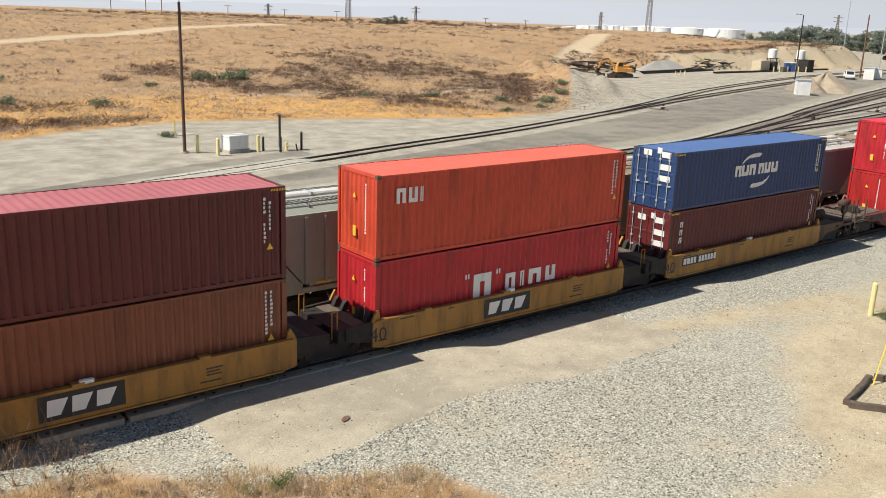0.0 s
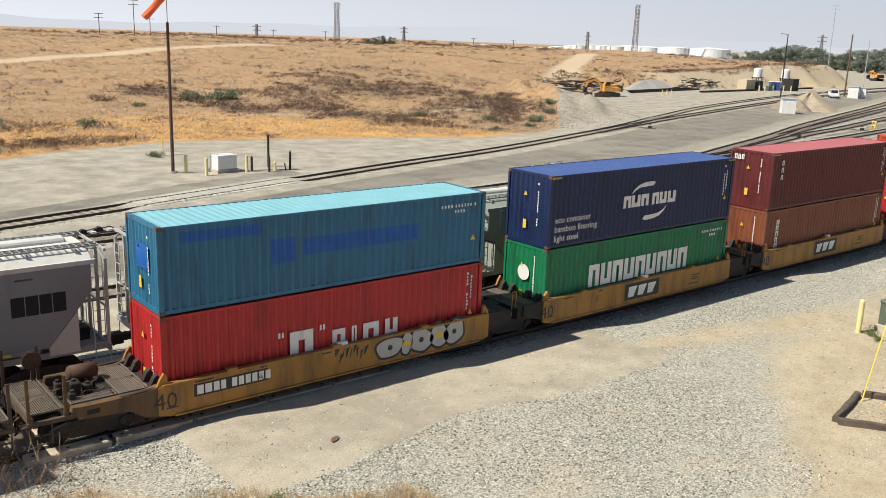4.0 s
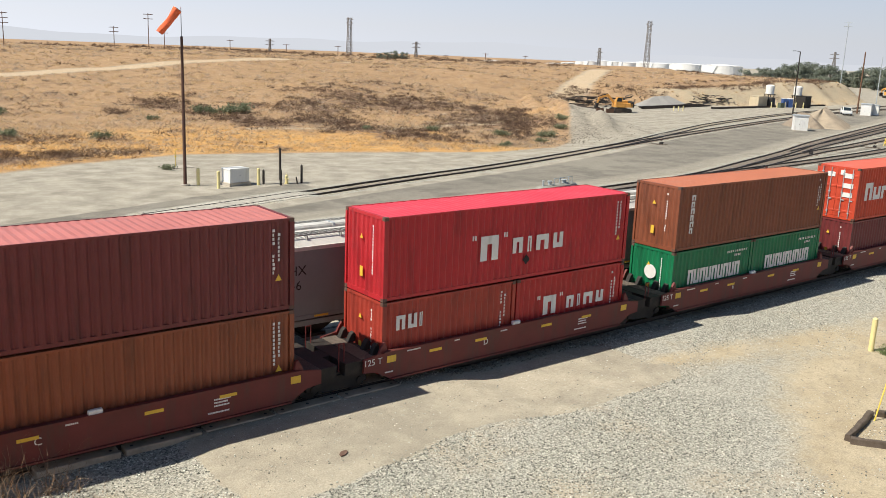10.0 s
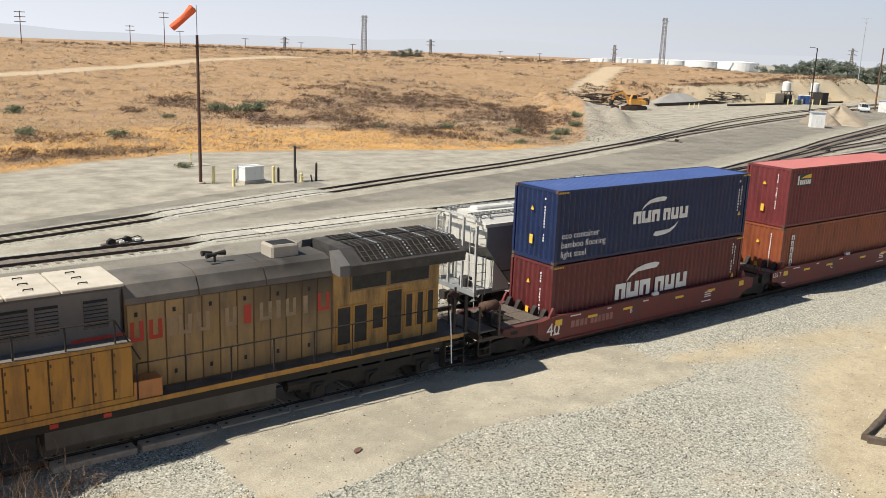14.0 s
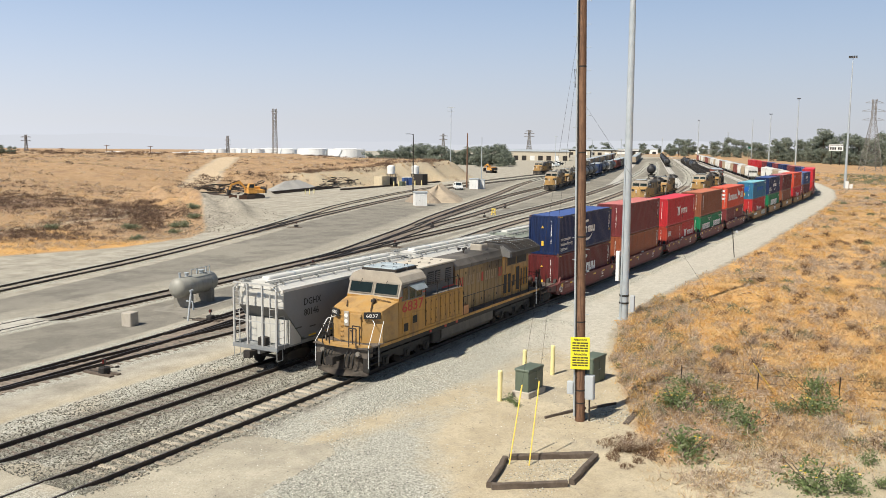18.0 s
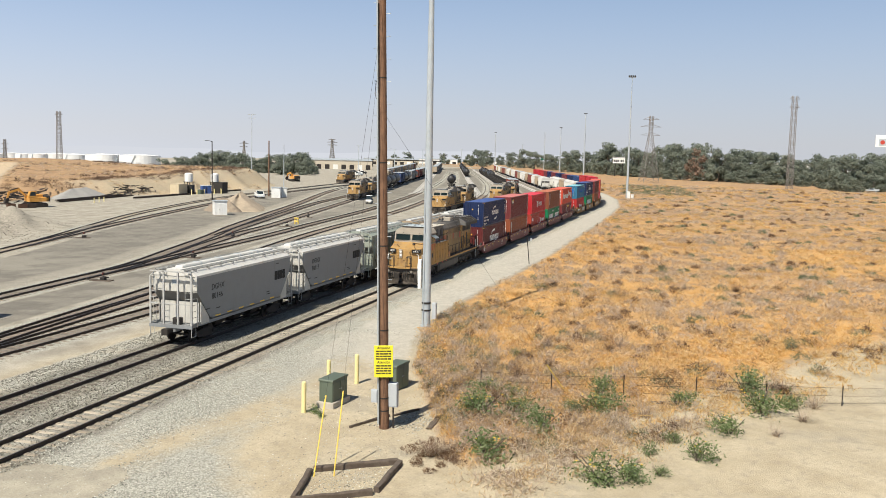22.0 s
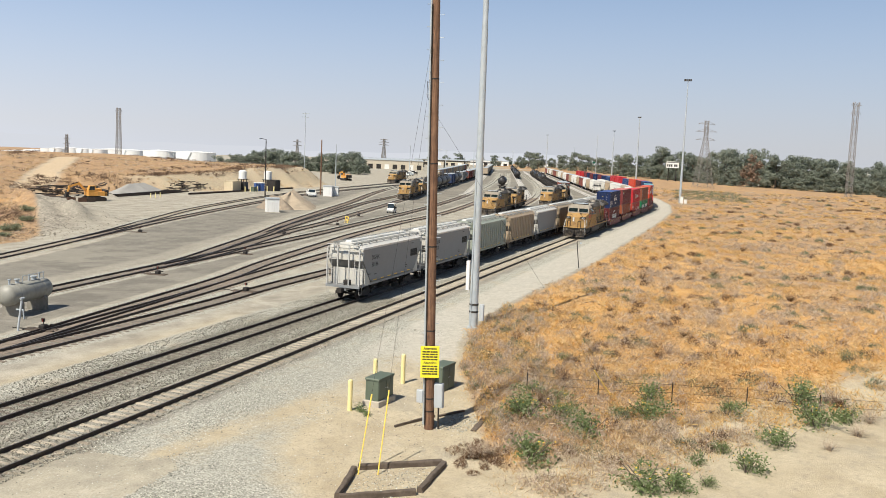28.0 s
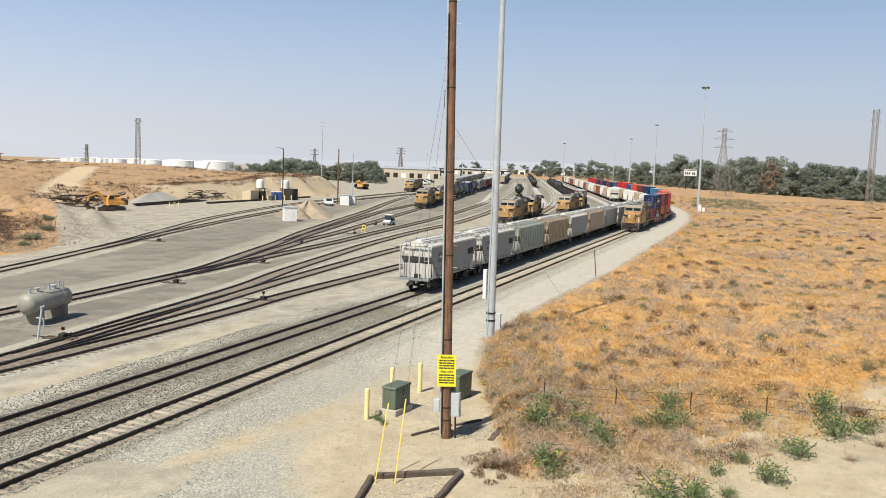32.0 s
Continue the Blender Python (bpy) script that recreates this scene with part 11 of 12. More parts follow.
for x, y, s in ((4.05, 22.7, 0.8), (4.5, 22.4, 0.75), (5.1, 22.4, 0.85), (5.5, 22.5, 0.6), (3.7, 22.4, 0.8), (3.4, 22.9, 0.7), (4.7, 21.6, 0.6), (5.3, 21.4, 0.5), (4.0, 21.6, 0.7), (6.0, 21.0, 0.4), (5.8, 22.1, 0.45)):
    t = thing("dry_stalks", "tall dry weed stalks on the bank", "weed", "tall weeds at the bank", at(x, y, rg.uniform(0, 360)))
    t.scale = (s, s, s)
    put("branchwork", rg.choice(STALK), t)
    bm = bmesh.new()
    cyl(bm, (0, 0, -0.1), (0, 0, 0.12), 0.03, 0.02, 6)
    part("stem", bm, BARK, t)


# scrub on the crest of the hill
az, r = np.radians(NPR.uniform(44, 82, 420)), NPR.uniform(330, 455, 420)
x, y = r * np.cos(az), r * np.sin(az)
mounds("crest_scrub", x, y, NPR.uniform(0.8, 2.4, 420), NPR.uniform(0.4, 1.3, 420), 40, 1.0 + 0 * x, BURNT, "dark scrub along the crest of the hill")


# ---- trees ----
def tree_parts(H, R, seed, mat, n=3400):
    rs = random.Random(seed)
    bm = bmesh.new()
    p, r = Vector((0, 0, -0.4)), 0.022 * H
    lean = Vector((rs.uniform(-0.08, 0.08), rs.uniform(-0.08, 0.08), 1))
    tips = []
    for k in range(4):
        q = p + lean * H * 0.14 + Vector((rs.uniform(-0.2, 0.2), rs.uniform(-0.2, 0.2), 0))
        cyl(bm, p, q, r, r * 0.82, 8, False)
        p, r = q, r * 0.82
        if k:
            for j in range(3):
                a = rs.uniform(0, math.tau)
                e = p + Vector((math.cos(a) * R * rs.uniform(0.4, 0.85), math.sin(a) * R * rs.uniform(0.4, 0.85), H * rs.uniform(0.08, 0.36)))
                m = p.lerp(e, 0.5) + Vector((0, 0, H * 0.04))
                cyl(bm, p, m, r * 0.55, r * 0.35, 6, False), cyl(bm, m, e, r * 0.35, r * 0.12, 6, False)
                tips += [e, m.lerp(e, 0.6)]
    tips += [p + Vector((rs.uniform(-0.3, 0.3) * R, rs.uniform(-0.3, 0.3) * R, H * rs.uniform(0.15, 0.36))) for _ in range(5)]
    tips += [Vector((math.cos(a) * R * rs.uniform(0.4, 0.8), math.sin(a) * R * rs.uniform(0.4, 0.8), H * rs.uniform(0.08, 0.45))) for a in (rs.uniform(0, 6.28) for _ in range(26))]
    trunk = mesh("trunk", bm, BARK)
    r_ = np.random.RandomState(seed)
    tp = np.array([tuple(t) for t in tips])
    c = tp[r_.randint(0, len(tp), n)]
    g = r_.normal(0, 1, (n, 3))
    g /= np.linalg.norm(g, axis=1)[:, None]
    c = c + g * (r_.uniform(0.2, 1, n) ** 0.5)[:, None] * np.array((R * 0.34, R * 0.34, H * 0.11))
    g = g + r_.normal(0, 0.35, (n, 3)) + (0, 0, 0.25)
    u, w = np.cross(g, r_.normal(0, 1, (n, 3))), r_.normal(0, 1, (n, 3))
    w -= g * ((g * w).sum(1) / (g * g).sum(1))[:, None]
    u /= np.linalg.norm(u, axis=1)[:, None]
    w -= u * (u * w).sum(1)[:, None]
    w /= np.linalg.norm(w, axis=1)[:, None]
    s = 0.031 * H * r_.uniform(0.5, 1.3, n)[:, None]
    v = np.stack([c - u * s, c + w * s * 0.55, c + u * s, c - w * s * 0.55], 1).reshape(-1, 3)
    return trunk, cloud("crown", v, np.arange(len(v)).reshape(-1, 4), mat, None, "")


TREES = [tree_parts(15, 6.0, 90 + k, TREE_LEAF) for k in range(6)]
BROWN_TREE = tree_parts(15, 5, 97, TREE_BROWN, 1100)


def tree(az, r, H, pick=None, label="dark green broad-crowned tree in the far belt", wide=1.0):
    x, y = r * math.cos(radians(az)), r * math.sin(radians(az))
    t = thing("tree", label, "tree", "trees of the far belt", at(x, y, rg.uniform(0, 360), -0.3))
    s = H / 15
    t.scale = (s * wide, s * wide, s)
    trunk, crown = pick or rg.choice(TREES)
    put("trunk", trunk, t), put("crown", crown, t)


for k in range(62):
    az = -16 + 25.0 * k / 61 + rg.uniform(-0.2, 0.2)
    r0 = np.interp(az, (-11, -8, -5, 0, 5, 9), (440, 450, 520, 560, 650, 800))
    top = np.interp(az, (-11, -6, -4.2, -1, 1.2, 3, 4.6, 6.4, 8, 9), (1.0, 0.75, 0.85, 1.0, 1.45, 1.0, 1.1, 1.2, 0.7, 0.3))
    r_ = r0 + rg.uniform(-25, 55)
    tree(az, r_, max(6, 11.6 + r_ * math.tan(radians(top * rg.uniform(0.35, 1.05)))), None, wide=1.15)
for k in range(28):
    az = -16 + 24 * k / 27 + rg.uniform(-0.2, 0.2)
    r0 = np.interp(az, (-11, -8, -5, 0, 5, 9), (430, 440, 505, 545, 635, 780))
    tree(az, r0 + rg.uniform(-15, 10), rg.uniform(5.5, 9.5), None, "low spreading tree in front of the far belt", 1.6)
tree(0.2, 545, 21, BROWN_TREE, "half-bare brown tree among green ones", 1.0)
for k in range(26):
    az = 24.4 + 8.2 * k / 25 + rg.uniform(-0.2, 0.2)
    top = np.interp(az, (24.4, 25.4, 26.6, 27.6, 28.6, 30, 31.2, 32.6), (-0.15, 0.1, -0.05, -0.3, -0.1, 0.1, 0.0, -0.4))
    r_ = rg.uniform(440, 500)
    tree(az, r_, max(5, 11.8 + r_ * math.tan(radians(top * 1.2 + rg.uniform(-0.25, 0.05)))), None, "dark green tree in the grove behind the yard", 1.2)
for az, r_, H in ((10.2, 900, 18), (10.8, 930, 21), (11.6, 950, 17), (13.3, 980, 19), (13.9, 1000, 20), (14.4, 980, 14), (16, 1100, 14), (17, 1150, 13), (18.3, 1100, 15), (19.2, 1100, 12), (20.3, 1000, 10), (9.4, 860, 16), (12.4, 1200, 14), (15.2, 1200, 13)):
    tree(az, r_, H, None, "distant tree beyond the yard", 1.3)
for az, r_, H in ((54.6, 352, 3.2), (55.2, 356, 3.6), (55.6, 350, 3.0), (56.1, 358, 2.6), (33.4, 560, 9), (32.9, 580, 8)):
    tree(az, r_, H, None, "small dark tree on the far rise", 1.5)


# ---- far structures ----
# distance: a glowing plain ring, painted as haze and faint hills, far behind everything
def distance():
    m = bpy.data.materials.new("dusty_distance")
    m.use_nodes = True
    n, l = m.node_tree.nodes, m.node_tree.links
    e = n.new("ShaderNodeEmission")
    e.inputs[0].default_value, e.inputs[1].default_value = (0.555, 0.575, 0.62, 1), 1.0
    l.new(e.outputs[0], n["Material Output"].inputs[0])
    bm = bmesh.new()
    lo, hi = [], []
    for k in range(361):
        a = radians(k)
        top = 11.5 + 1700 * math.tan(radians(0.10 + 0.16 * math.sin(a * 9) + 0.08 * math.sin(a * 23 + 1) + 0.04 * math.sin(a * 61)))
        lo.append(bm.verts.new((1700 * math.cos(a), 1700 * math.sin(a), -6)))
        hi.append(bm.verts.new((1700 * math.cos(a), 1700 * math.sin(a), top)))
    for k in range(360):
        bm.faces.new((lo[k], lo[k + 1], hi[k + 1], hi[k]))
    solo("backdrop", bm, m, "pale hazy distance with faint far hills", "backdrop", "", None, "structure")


distance()

def polar(az, r):
    return r * math.cos(radians(az)), r * math.sin(radians(az))


EYE_Z = 11.55


TOWER_STEEL = surf("weathered_tower_steel", (0.20, 0.185, 0.17), (0.30, 0.28, 0.26), 2, 0.6, 0.3)


def lattice(az, r, el0, el1, w0, w1, arms, label):
    x, y = polar(az, r)
    z0, z1 = EYE_Z + r * math.tan(radians(el0)), EYE_Z + r * math.tan(radians(el1))
    z0 = min(z0, hz(x, y))
    t = thing("lattice_tower", label, "power tower", "power towers", pose(x, y, z0, 0, 0, az + 20))
    H = z1 - z0
    tk = max(0.12, r * 0.00028)
    wd = lambda u: w0 + (w1 - w0) * min(1.0, u / 0.75)
    for sx in (-1, 1):
        for sy in (-1, 1):
            bm = bmesh.new()
            tube(bm, [(sx * wd(u) / 2, sy * wd(u) / 2, H * u) for u in (0, 0.375, 0.75, 1.0)], tk, 5)
            part("leg", bm, TOWER_STEEL, t)
    bm = bmesh.new()
    N = 13
    for k in range(N):
        a, b = k / N, (k + 1) / N
        for s in (-1, 1):
            for p in (-1, 1):
                cyl(bm, (s * wd(a) / 2, p * wd(a) / 2, H * a), (-s * wd(b) / 2, p * wd(b) / 2, H * b), tk * 0.6, n=4, caps=False)
                cyl(bm, (p * wd(a) / 2, s * wd(a) / 2, H * a), (p * wd(b) / 2, -s * wd(b) / 2, H * b), tk * 0.6, n=4, caps=False)
    part("bracing", bm, TOWER_STEEL, t)
    for u, half in arms:
        bm = bmesh.new()
        for s in (-1, 1):
            cyl(bm, (0, s * wd(u) / 2, H * u), (0, s * half, H * u), tk * 0.8, n=5)
            cyl(bm, (0, s * wd(u) / 2, H * (u + 0.035)), (0, s * half, H * u), tk * 0.6, n=5)
        part("crossarm", bm, TOWER_STEEL, t)
    return t


lattice(39.4, 520, -0.6, 2.0, 2.6, 1.8, ((0.93, 2.0),), "slim grey lattice tower behind the hill")
lattice(58, 430, -0.7, 1.5, 2.2, 1.6, ((0.95, 1.8), (0.85, 1.8)), "slim grey lattice tower behind the hill")
lattice(3.0, 470, -1.5, 2.75, 8.5, 1.6, ((0.72, 5.0), (0.84, 5.5), (0.95, 4.2)), "wide-based steel power tower in the field")
lattice(-5.3, 430, -1.4, 4.0, 2.3, 1.9, ((0.97, 2.2), (0.88, 2.2)), "tall slim steel power tower at the trees")
lattice(23.2, 900, -0.74, 0.85, 5, 1.6, ((0.75, 5.5), (0.86, 5.5), (0.96, 4)), "far steel power tower beyond the warehouse")
lattice(42.3, 900, -0.6, 0.28, 4, 1.8, ((0.7, 3), (0.85, 3)), "far steel power tower beyond the tanks")
lattice(62.9, 800, -1.0, 0.02, 4, 1.4, ((0.8, 4), (0.92, 4)), "pale far power tower behind the hill")
lattice(53.8, 800, -0.7, 0.2, 4, 1.4, ((0.8, 4), (0.92, 4)), "pale far power tower behind the hill")
lattice(28.7, 1000, -0.6, 0.57, 5, 1.4, ((0.75, 5), (0.9, 5)), "far steel power tower beyond the trees")


def far_pole(az, r, el1, arms=1, mat=None):
    x, y = polar(az, r)
    z = hz(x, y)
    z1 = EYE_Z + r * math.tan(radians(el1))
    t = thing("power_pole", "far wooden power pole with crossarms", "power pole", "far power poles", pose(x, y, z - 0.5, 0, 0, az))
    bm = bmesh.new()
    w = max(0.14, r * 0.00045)
    cyl(bm, (0, 0, 0), (0, 0, z1 - z + 0.5), w, w * 0.75, 7)
    part("pole", bm, WOOD_POLE if mat is None else mat, t)
    for k in range(arms):
        bm = bmesh.new()
        h = z1 - z + 0.5 - 0.4 - k * 1.4
        box(bm, -0.1, 0.1, -1.5, 1.5, h, h + 0.2)
        part("crossarm", bm, WOOD_POLE if mat is None else mat, t)


for az, r_, el, arms in ((77.9, 300, 0.9, 3), (72.0, 330, 0.35, 2), (70.05, 310, 1.19, 2), (69.15, 380, 0.14, 1), (65.3, 420, -0.15, 1), (61.9, 430, -0.27, 1), (58.7, 440, -0.26, 1), (51.9, 520, -0.55, 1), (49.4, 520, -0.35, 1), (46.9, 520, -0.4, 1), (83.2, 280, 1.2, 2), (81.0, 330, 0.4, 1)):
    far_pole(az, r_, el, arms)
far_pole(28.2, 360, 2.28, 2, GALV)
for az, r_, el in ((9.6, 800, 1.6), (11.0, 950, 0.8), (20.2, 700, 0.35), (19.2, 760, 0.3), (14.9, 900, 0.4), (17.4, 900, 0.35), (21.5, 620, 0.5)):
    far_pole(az, r_, el, 1, GALV)

TANK_FAR = paint("storage_tank_white", (0.76, 0.76, 0.74), 1.04, (0.6, 0.58, 0.54), 0.15, 0.6)
rg2 = random.Random(8)
for az, r_, w, el in ((33.75 + 1.15, 930, 39, -0.40), (37.0, 960, 34, -0.42), (38.6, 1000, 30, -0.46), (39.6, 1050, 34, -0.44), (40.55, 900, 17, -0.50), (41.3, 930, 16, -0.50), (41.95, 960, 18, -0.48), (42.75, 930, 16, -0.52), (43.3, 960, 15, -0.56), (45.0, 1000, 30, -0.74), (46.9, 1050, 36, -0.76), (36.3, 1120, 30, -0.46), (49.0, 1100, 24, -0.72), (44.1, 1050, 20, -0.66)):
    h = EYE_Z + r_ * math.tan(radians(el)) - w * 0.035
    x, y = polar(az, r_)
    t = thing("storage_tank", "large white oil storage tank in the distance", "storage tank", "far storage tanks", at(x, y, 0, -0.5))
    z0 = EYE_Z - 0.02 * r_
    h = h - hz(x, y) + 0.5
    bm = bmesh.new()
    cyl(bm, (0, 0, 0), (0, 0, h), w / 2, n=32)
    part("shell", bm, TANK_FAR, t)
    bm = bmesh.new()
    cyl(bm, (0, 0, h), (0, 0, h + w * 0.035), w / 2 + 0.1, w * 0.06, 32)
    part("roof", bm, TANK_FAR, t)
    bm = bmesh.new()
    a = rg2.uniform(2.6, 4.2)
    for k in range(8):
        p, q = a + k * 0.07, a + (k + 1) * 0.07
        cyl(bm, ((w / 2 + 0.5) * math.cos(p), (w / 2 + 0.5) * math.sin(p), h * k / 8), ((w / 2 + 0.5) * math.cos(q), (w / 2 + 0.5) * math.sin(q), h * (k + 1) / 8), 0.35, n=4)
    part("stairway", bm, GALV, t)

WARE = paint("warehouse_cream", (0.52, 0.46, 0.36), 1.06, (0.36, 0.31, 0.25), 0.25, 0.7)


def warehouse(az, r_, L, D, h, turn, label, mat, roof_mat, bays=8):
    x, y = polar(az, r_)
    t = thing("warehouse", label, "warehouse", "far buildings", at(x, y, turn, -0.3))
    bm = bmesh.new()
    box(bm, -L / 2, L / 2, -D / 2, D / 2, 0, h)
    part("wall", bm, mat, t)
    bm = bmesh.new()
    prism(bm, ((-D / 2 - 0.4, h), (D / 2 + 0.4, h), (D / 2 + 0.4, h + 0.25), (0, h + D * 0.06), (-D / 2 - 0.4, h + 0.25)), -L / 2 - 0.4, L / 2 + 0.4, "x")
    part("roof", bm, roof_mat, t)
    for k in range(bays):
        u = -L / 2 + L * (k + 0.5) / bays
        bm = bmesh.new()
        box(bm, u - L / bays * 0.28, u + L / bays * 0.28, -D / 2 - 0.12, -D / 2 + 0.05, 0.2, h * 0.55)
        part("loading_door", bm, STEEL_DARK if k % 3 else WHITE, t)
    return t


warehouse(22.8, 640, 46, 22, 6.5, -62, "long cream warehouse beyond the yard", WARE, GALV)
warehouse(19.4, 980, 60, 20, 6, -70, "low pale building beyond the yard", WARE, GALV)
warehouse(16.4, 1150, 50, 20, 6, -75, "low pale building beyond the yard", WHITE, GALV, 6)
warehouse(13.0, 1250, 60, 20, 7, -75, "low grey building beyond the yard", GALV, GALV, 6)
warehouse(-5.9, 620, 60, 24, 12, -96, "white building behind the trees", WHITE, GALV, 6)
warehouse(-8.4, 560, 40, 20, 9, -98, "white building behind the trees", WHITE, GALV, 5)
t = thing("footbridge", "long thin steel overpass beyond the warehouse", "bridge", "", at(*polar(20.6, 780), -66))
bm = bmesh.new()
box(bm, -60, 60, -1.2, 1.2, 5.6, 6.6)
part("deck", bm, STEEL_DARK, t)
for k in range(7):
    bm = bmesh.new()
    box(bm, -54 + k * 18 - 0.5, -54 + k * 18 + 0.5, -0.8, 0.8, -0.3, 5.6)
    part("pier", bm, STEEL_DARK, t)


def billboard():
    r_ = 620
    x, y = polar(4.88, r_)
    t = thing("billboard", "white billboard on posts before the trees", "billboard", "", pose(x, y, hz(x, y), 0, 0, 4.9 - 90))
    z0, z1 = EYE_Z + r_ * math.tan(radians(-0.25)), EYE_Z + r_ * math.tan(radians(0.14))
    bm = bmesh.new()
    rbox(bm, -4.1, 4.1, -0.2, 0.2, z0, z1, 0.05)
    part("panel", bm, WHITE, t)
    bm = bmesh.new()
    bars(bm, -3.6, z0 + 0.8, (0.55, 0.6, 0.6, 0, 0.6, 0.5), 1.6, -0.2, 0.06, 0.22)
    part("lettering", bm, LETTER_DARK, t, "thick dark bars of writing")
    bm = bmesh.new()
    box(bm, -3.8, 3.8, -0.26, -0.2, z1 - 0.7, z1 - 0.3)
    part("top_line", bm, LETTER_DARK, t)
    for s in (-2.5, 2.5):
        bm = bmesh.new()
        cyl(bm, (s, 0.3, -0.3), (s, 0.3, z1 - 0.3), 0.3, n=8)
        part("post", bm, STEEL_DARK, t)


billboard()
r_ = 560
x, y = polar(-10.25, r_)
t = thing("pylon_sign", "tall white pylon sign behind the trees", "sign", "", pose(x, y, hz(x, y), 0, 0, -10.2 - 90))
bm = bmesh.new()
prism(bm, ((2.2, -0.3), (6.6, -0.3), (5.8, 24.0), (3.6, 24.0), (1.2, 22.4)), -0.8, 0.8)
part("pylon", bm, WHITE, t)
bm = bmesh.new()
rbox(bm, -4.6, 5.8, -1.0, 1.0, 22.4, 29.0, 0.2)
part("sign_box", bm, WHITE, t)
for xa, xb, mat in ((-2.8, 1.0, GALV), (1.1, 5.2, BLACK_P)):
    bm = bmesh.new()
    box(bm, xa, xb, -1.06, -1.0, 22.9, 26.9)
    face = part("sign_panel", bm, mat, t)
    bm = bmesh.new()
    cyl(bm, ((xa + xb) / 2, -1.10, 24.9), ((xa + xb) / 2, -1.06, 24.9), 1.2, n=16)
    part("emblem", bm, RED_LINE if mat is GALV else WHITE, face)
SIGN_GREEN = paint("road_sign_green", (0.02, 0.16, 0.11), 1.2, (0.1, 0.2, 0.15), 0.1, 0.5)
for az, r_, el in ((9.6, 900, 0.05), (7.9, 860, 0.0)):
    x, y = polar(az, r_)
    t = thing("road_sign", "green highway sign on posts", "road sign", "highway signs", pose(x, y, hz(x, y), 0, 0, az - 90))
    z = EYE_Z + r_ * math.tan(radians(el))
    bm = bmesh.new()
    rbox(bm, -3.0, 3.0, -0.15, 0.15, z - 3.4, z, 0.05)
    part("panel", bm, SIGN_GREEN, t)
    for s in (-2, 2):
        bm = bmesh.new()
        cyl(bm, (s, 0.4, -0.3), (s, 0.4, z), 0.22, n=6)
        part("post", bm, GALV, t)


# ---- parked trains ----
CARS = {}
bm = bmesh.new()
for s in (-0.98, 0.98):
    prism(bm, ((-1.3, 0.42), (-0.9, 0.28), (-0.4, 0.2), (0.4, 0.2), (0.9, 0.28), (1.3, 0.42), (1.2, 0.62), (0.5, 0.75), (-0.5, 0.75), (-1.2, 0.62)), s - 0.08, s + 0.08)
for x in (-0.88, 0.88):
    cyl(bm, (x, -0.8, 0.42), (x, 0.8, 0.42), 0.09, n=8)
    for s in (-0.755, 0.755):
        cyl(bm, (x, s - 0.06, 0.42), (x, s + 0.06, 0.42), 0.42, n=16)
WHOLE_TRUCK = mesh("truck", bm, STEEL_DARK)

TAN_CAR = paint("boxcar_tan", (0.36, 0.29, 0.21), 1.15, (0.2, 0.15, 0.1), 0.45, 0.65)
RED_CAR = paint("boxcar_red", (0.20, 0.055, 0.04), 1.25, (0.1, 0.06, 0.045), 0.45, 0.65)
BLUE_CAR = paint("boxcar_blue", (0.035, 0.06, 0.14), 1.25, (0.1, 0.08, 0.07), 0.35, 0.6)
GREY_CAR = paint("boxcar_grey", (0.24, 0.24, 0.23), 1.2, (0.15, 0.13, 0.11), 0.4, 0.65)


def place_like(key, build, m):
    if key in CARS:
        return copy_thing(CARS[key], m)
    o = build()
    o.matrix_basis = m
    CARS[key] = o
    return o


def tank_car():
    t = thing("tank_car", "parked black tank car with dusty top", "tank car", "parked rail cars")
    n, prof = 22, ((0.7, 0.05), (0.85, 0.8), (1.15, 1.3), (1.6, 1.5), (8, 1.5), (14.4, 1.5), (14.85, 1.3), (15.15, 0.8), (15.3, 0.05))
    bm = bmesh.new()
    rows = [[bm.verts.new((x, r * math.cos(j * math.tau / n), 2.75 + r * math.sin(j * math.tau / n))) for j in range(n)] for x, r in prof]
    for a, b in zip(rows, rows[1:]):
        for j in range(n):
            bm.faces.new((a[j], a[(j + 1) % n], b[(j + 1) % n], b[j]))
    part("shell", bm, BLACK_P, t, smooth=True)
    bm = bmesh.new()
    cyl(bm, (8, 0, 4.1), (8, 0, 4.6), 0.55, n=14)
    part("dome", bm, BLACK_P, t)
    bm = bmesh.new()
    for s in (-0.8, 0.8):
        for k in range(5):
            cyl(bm, (6.8 + k * 0.6, s, 4.0), (6.8 + k * 0.6, s, 5.0), 0.03, n=4)
        tube(bm, [(6.8, s, 5.0), (9.2, s, 5.0)], 0.03, 4)
    part("railing", bm, STEEL_DARK, t)
    bm = bmesh.new()
    box(bm, 0, 16, -0.35, 0.35, 0.9, 1.25)
    box(bm, 0, 0.5, -1.4, 1.4, 1.0, 1.2), box(bm, 15.5, 16, -1.4, 1.4, 1.0, 1.2)
    part("underframe", bm, STEEL_DARK, t)
    for x in (2.2, 13.8):
        put("truck", WHOLE_TRUCK, t, pose(x, 0, 0.04))
    return t


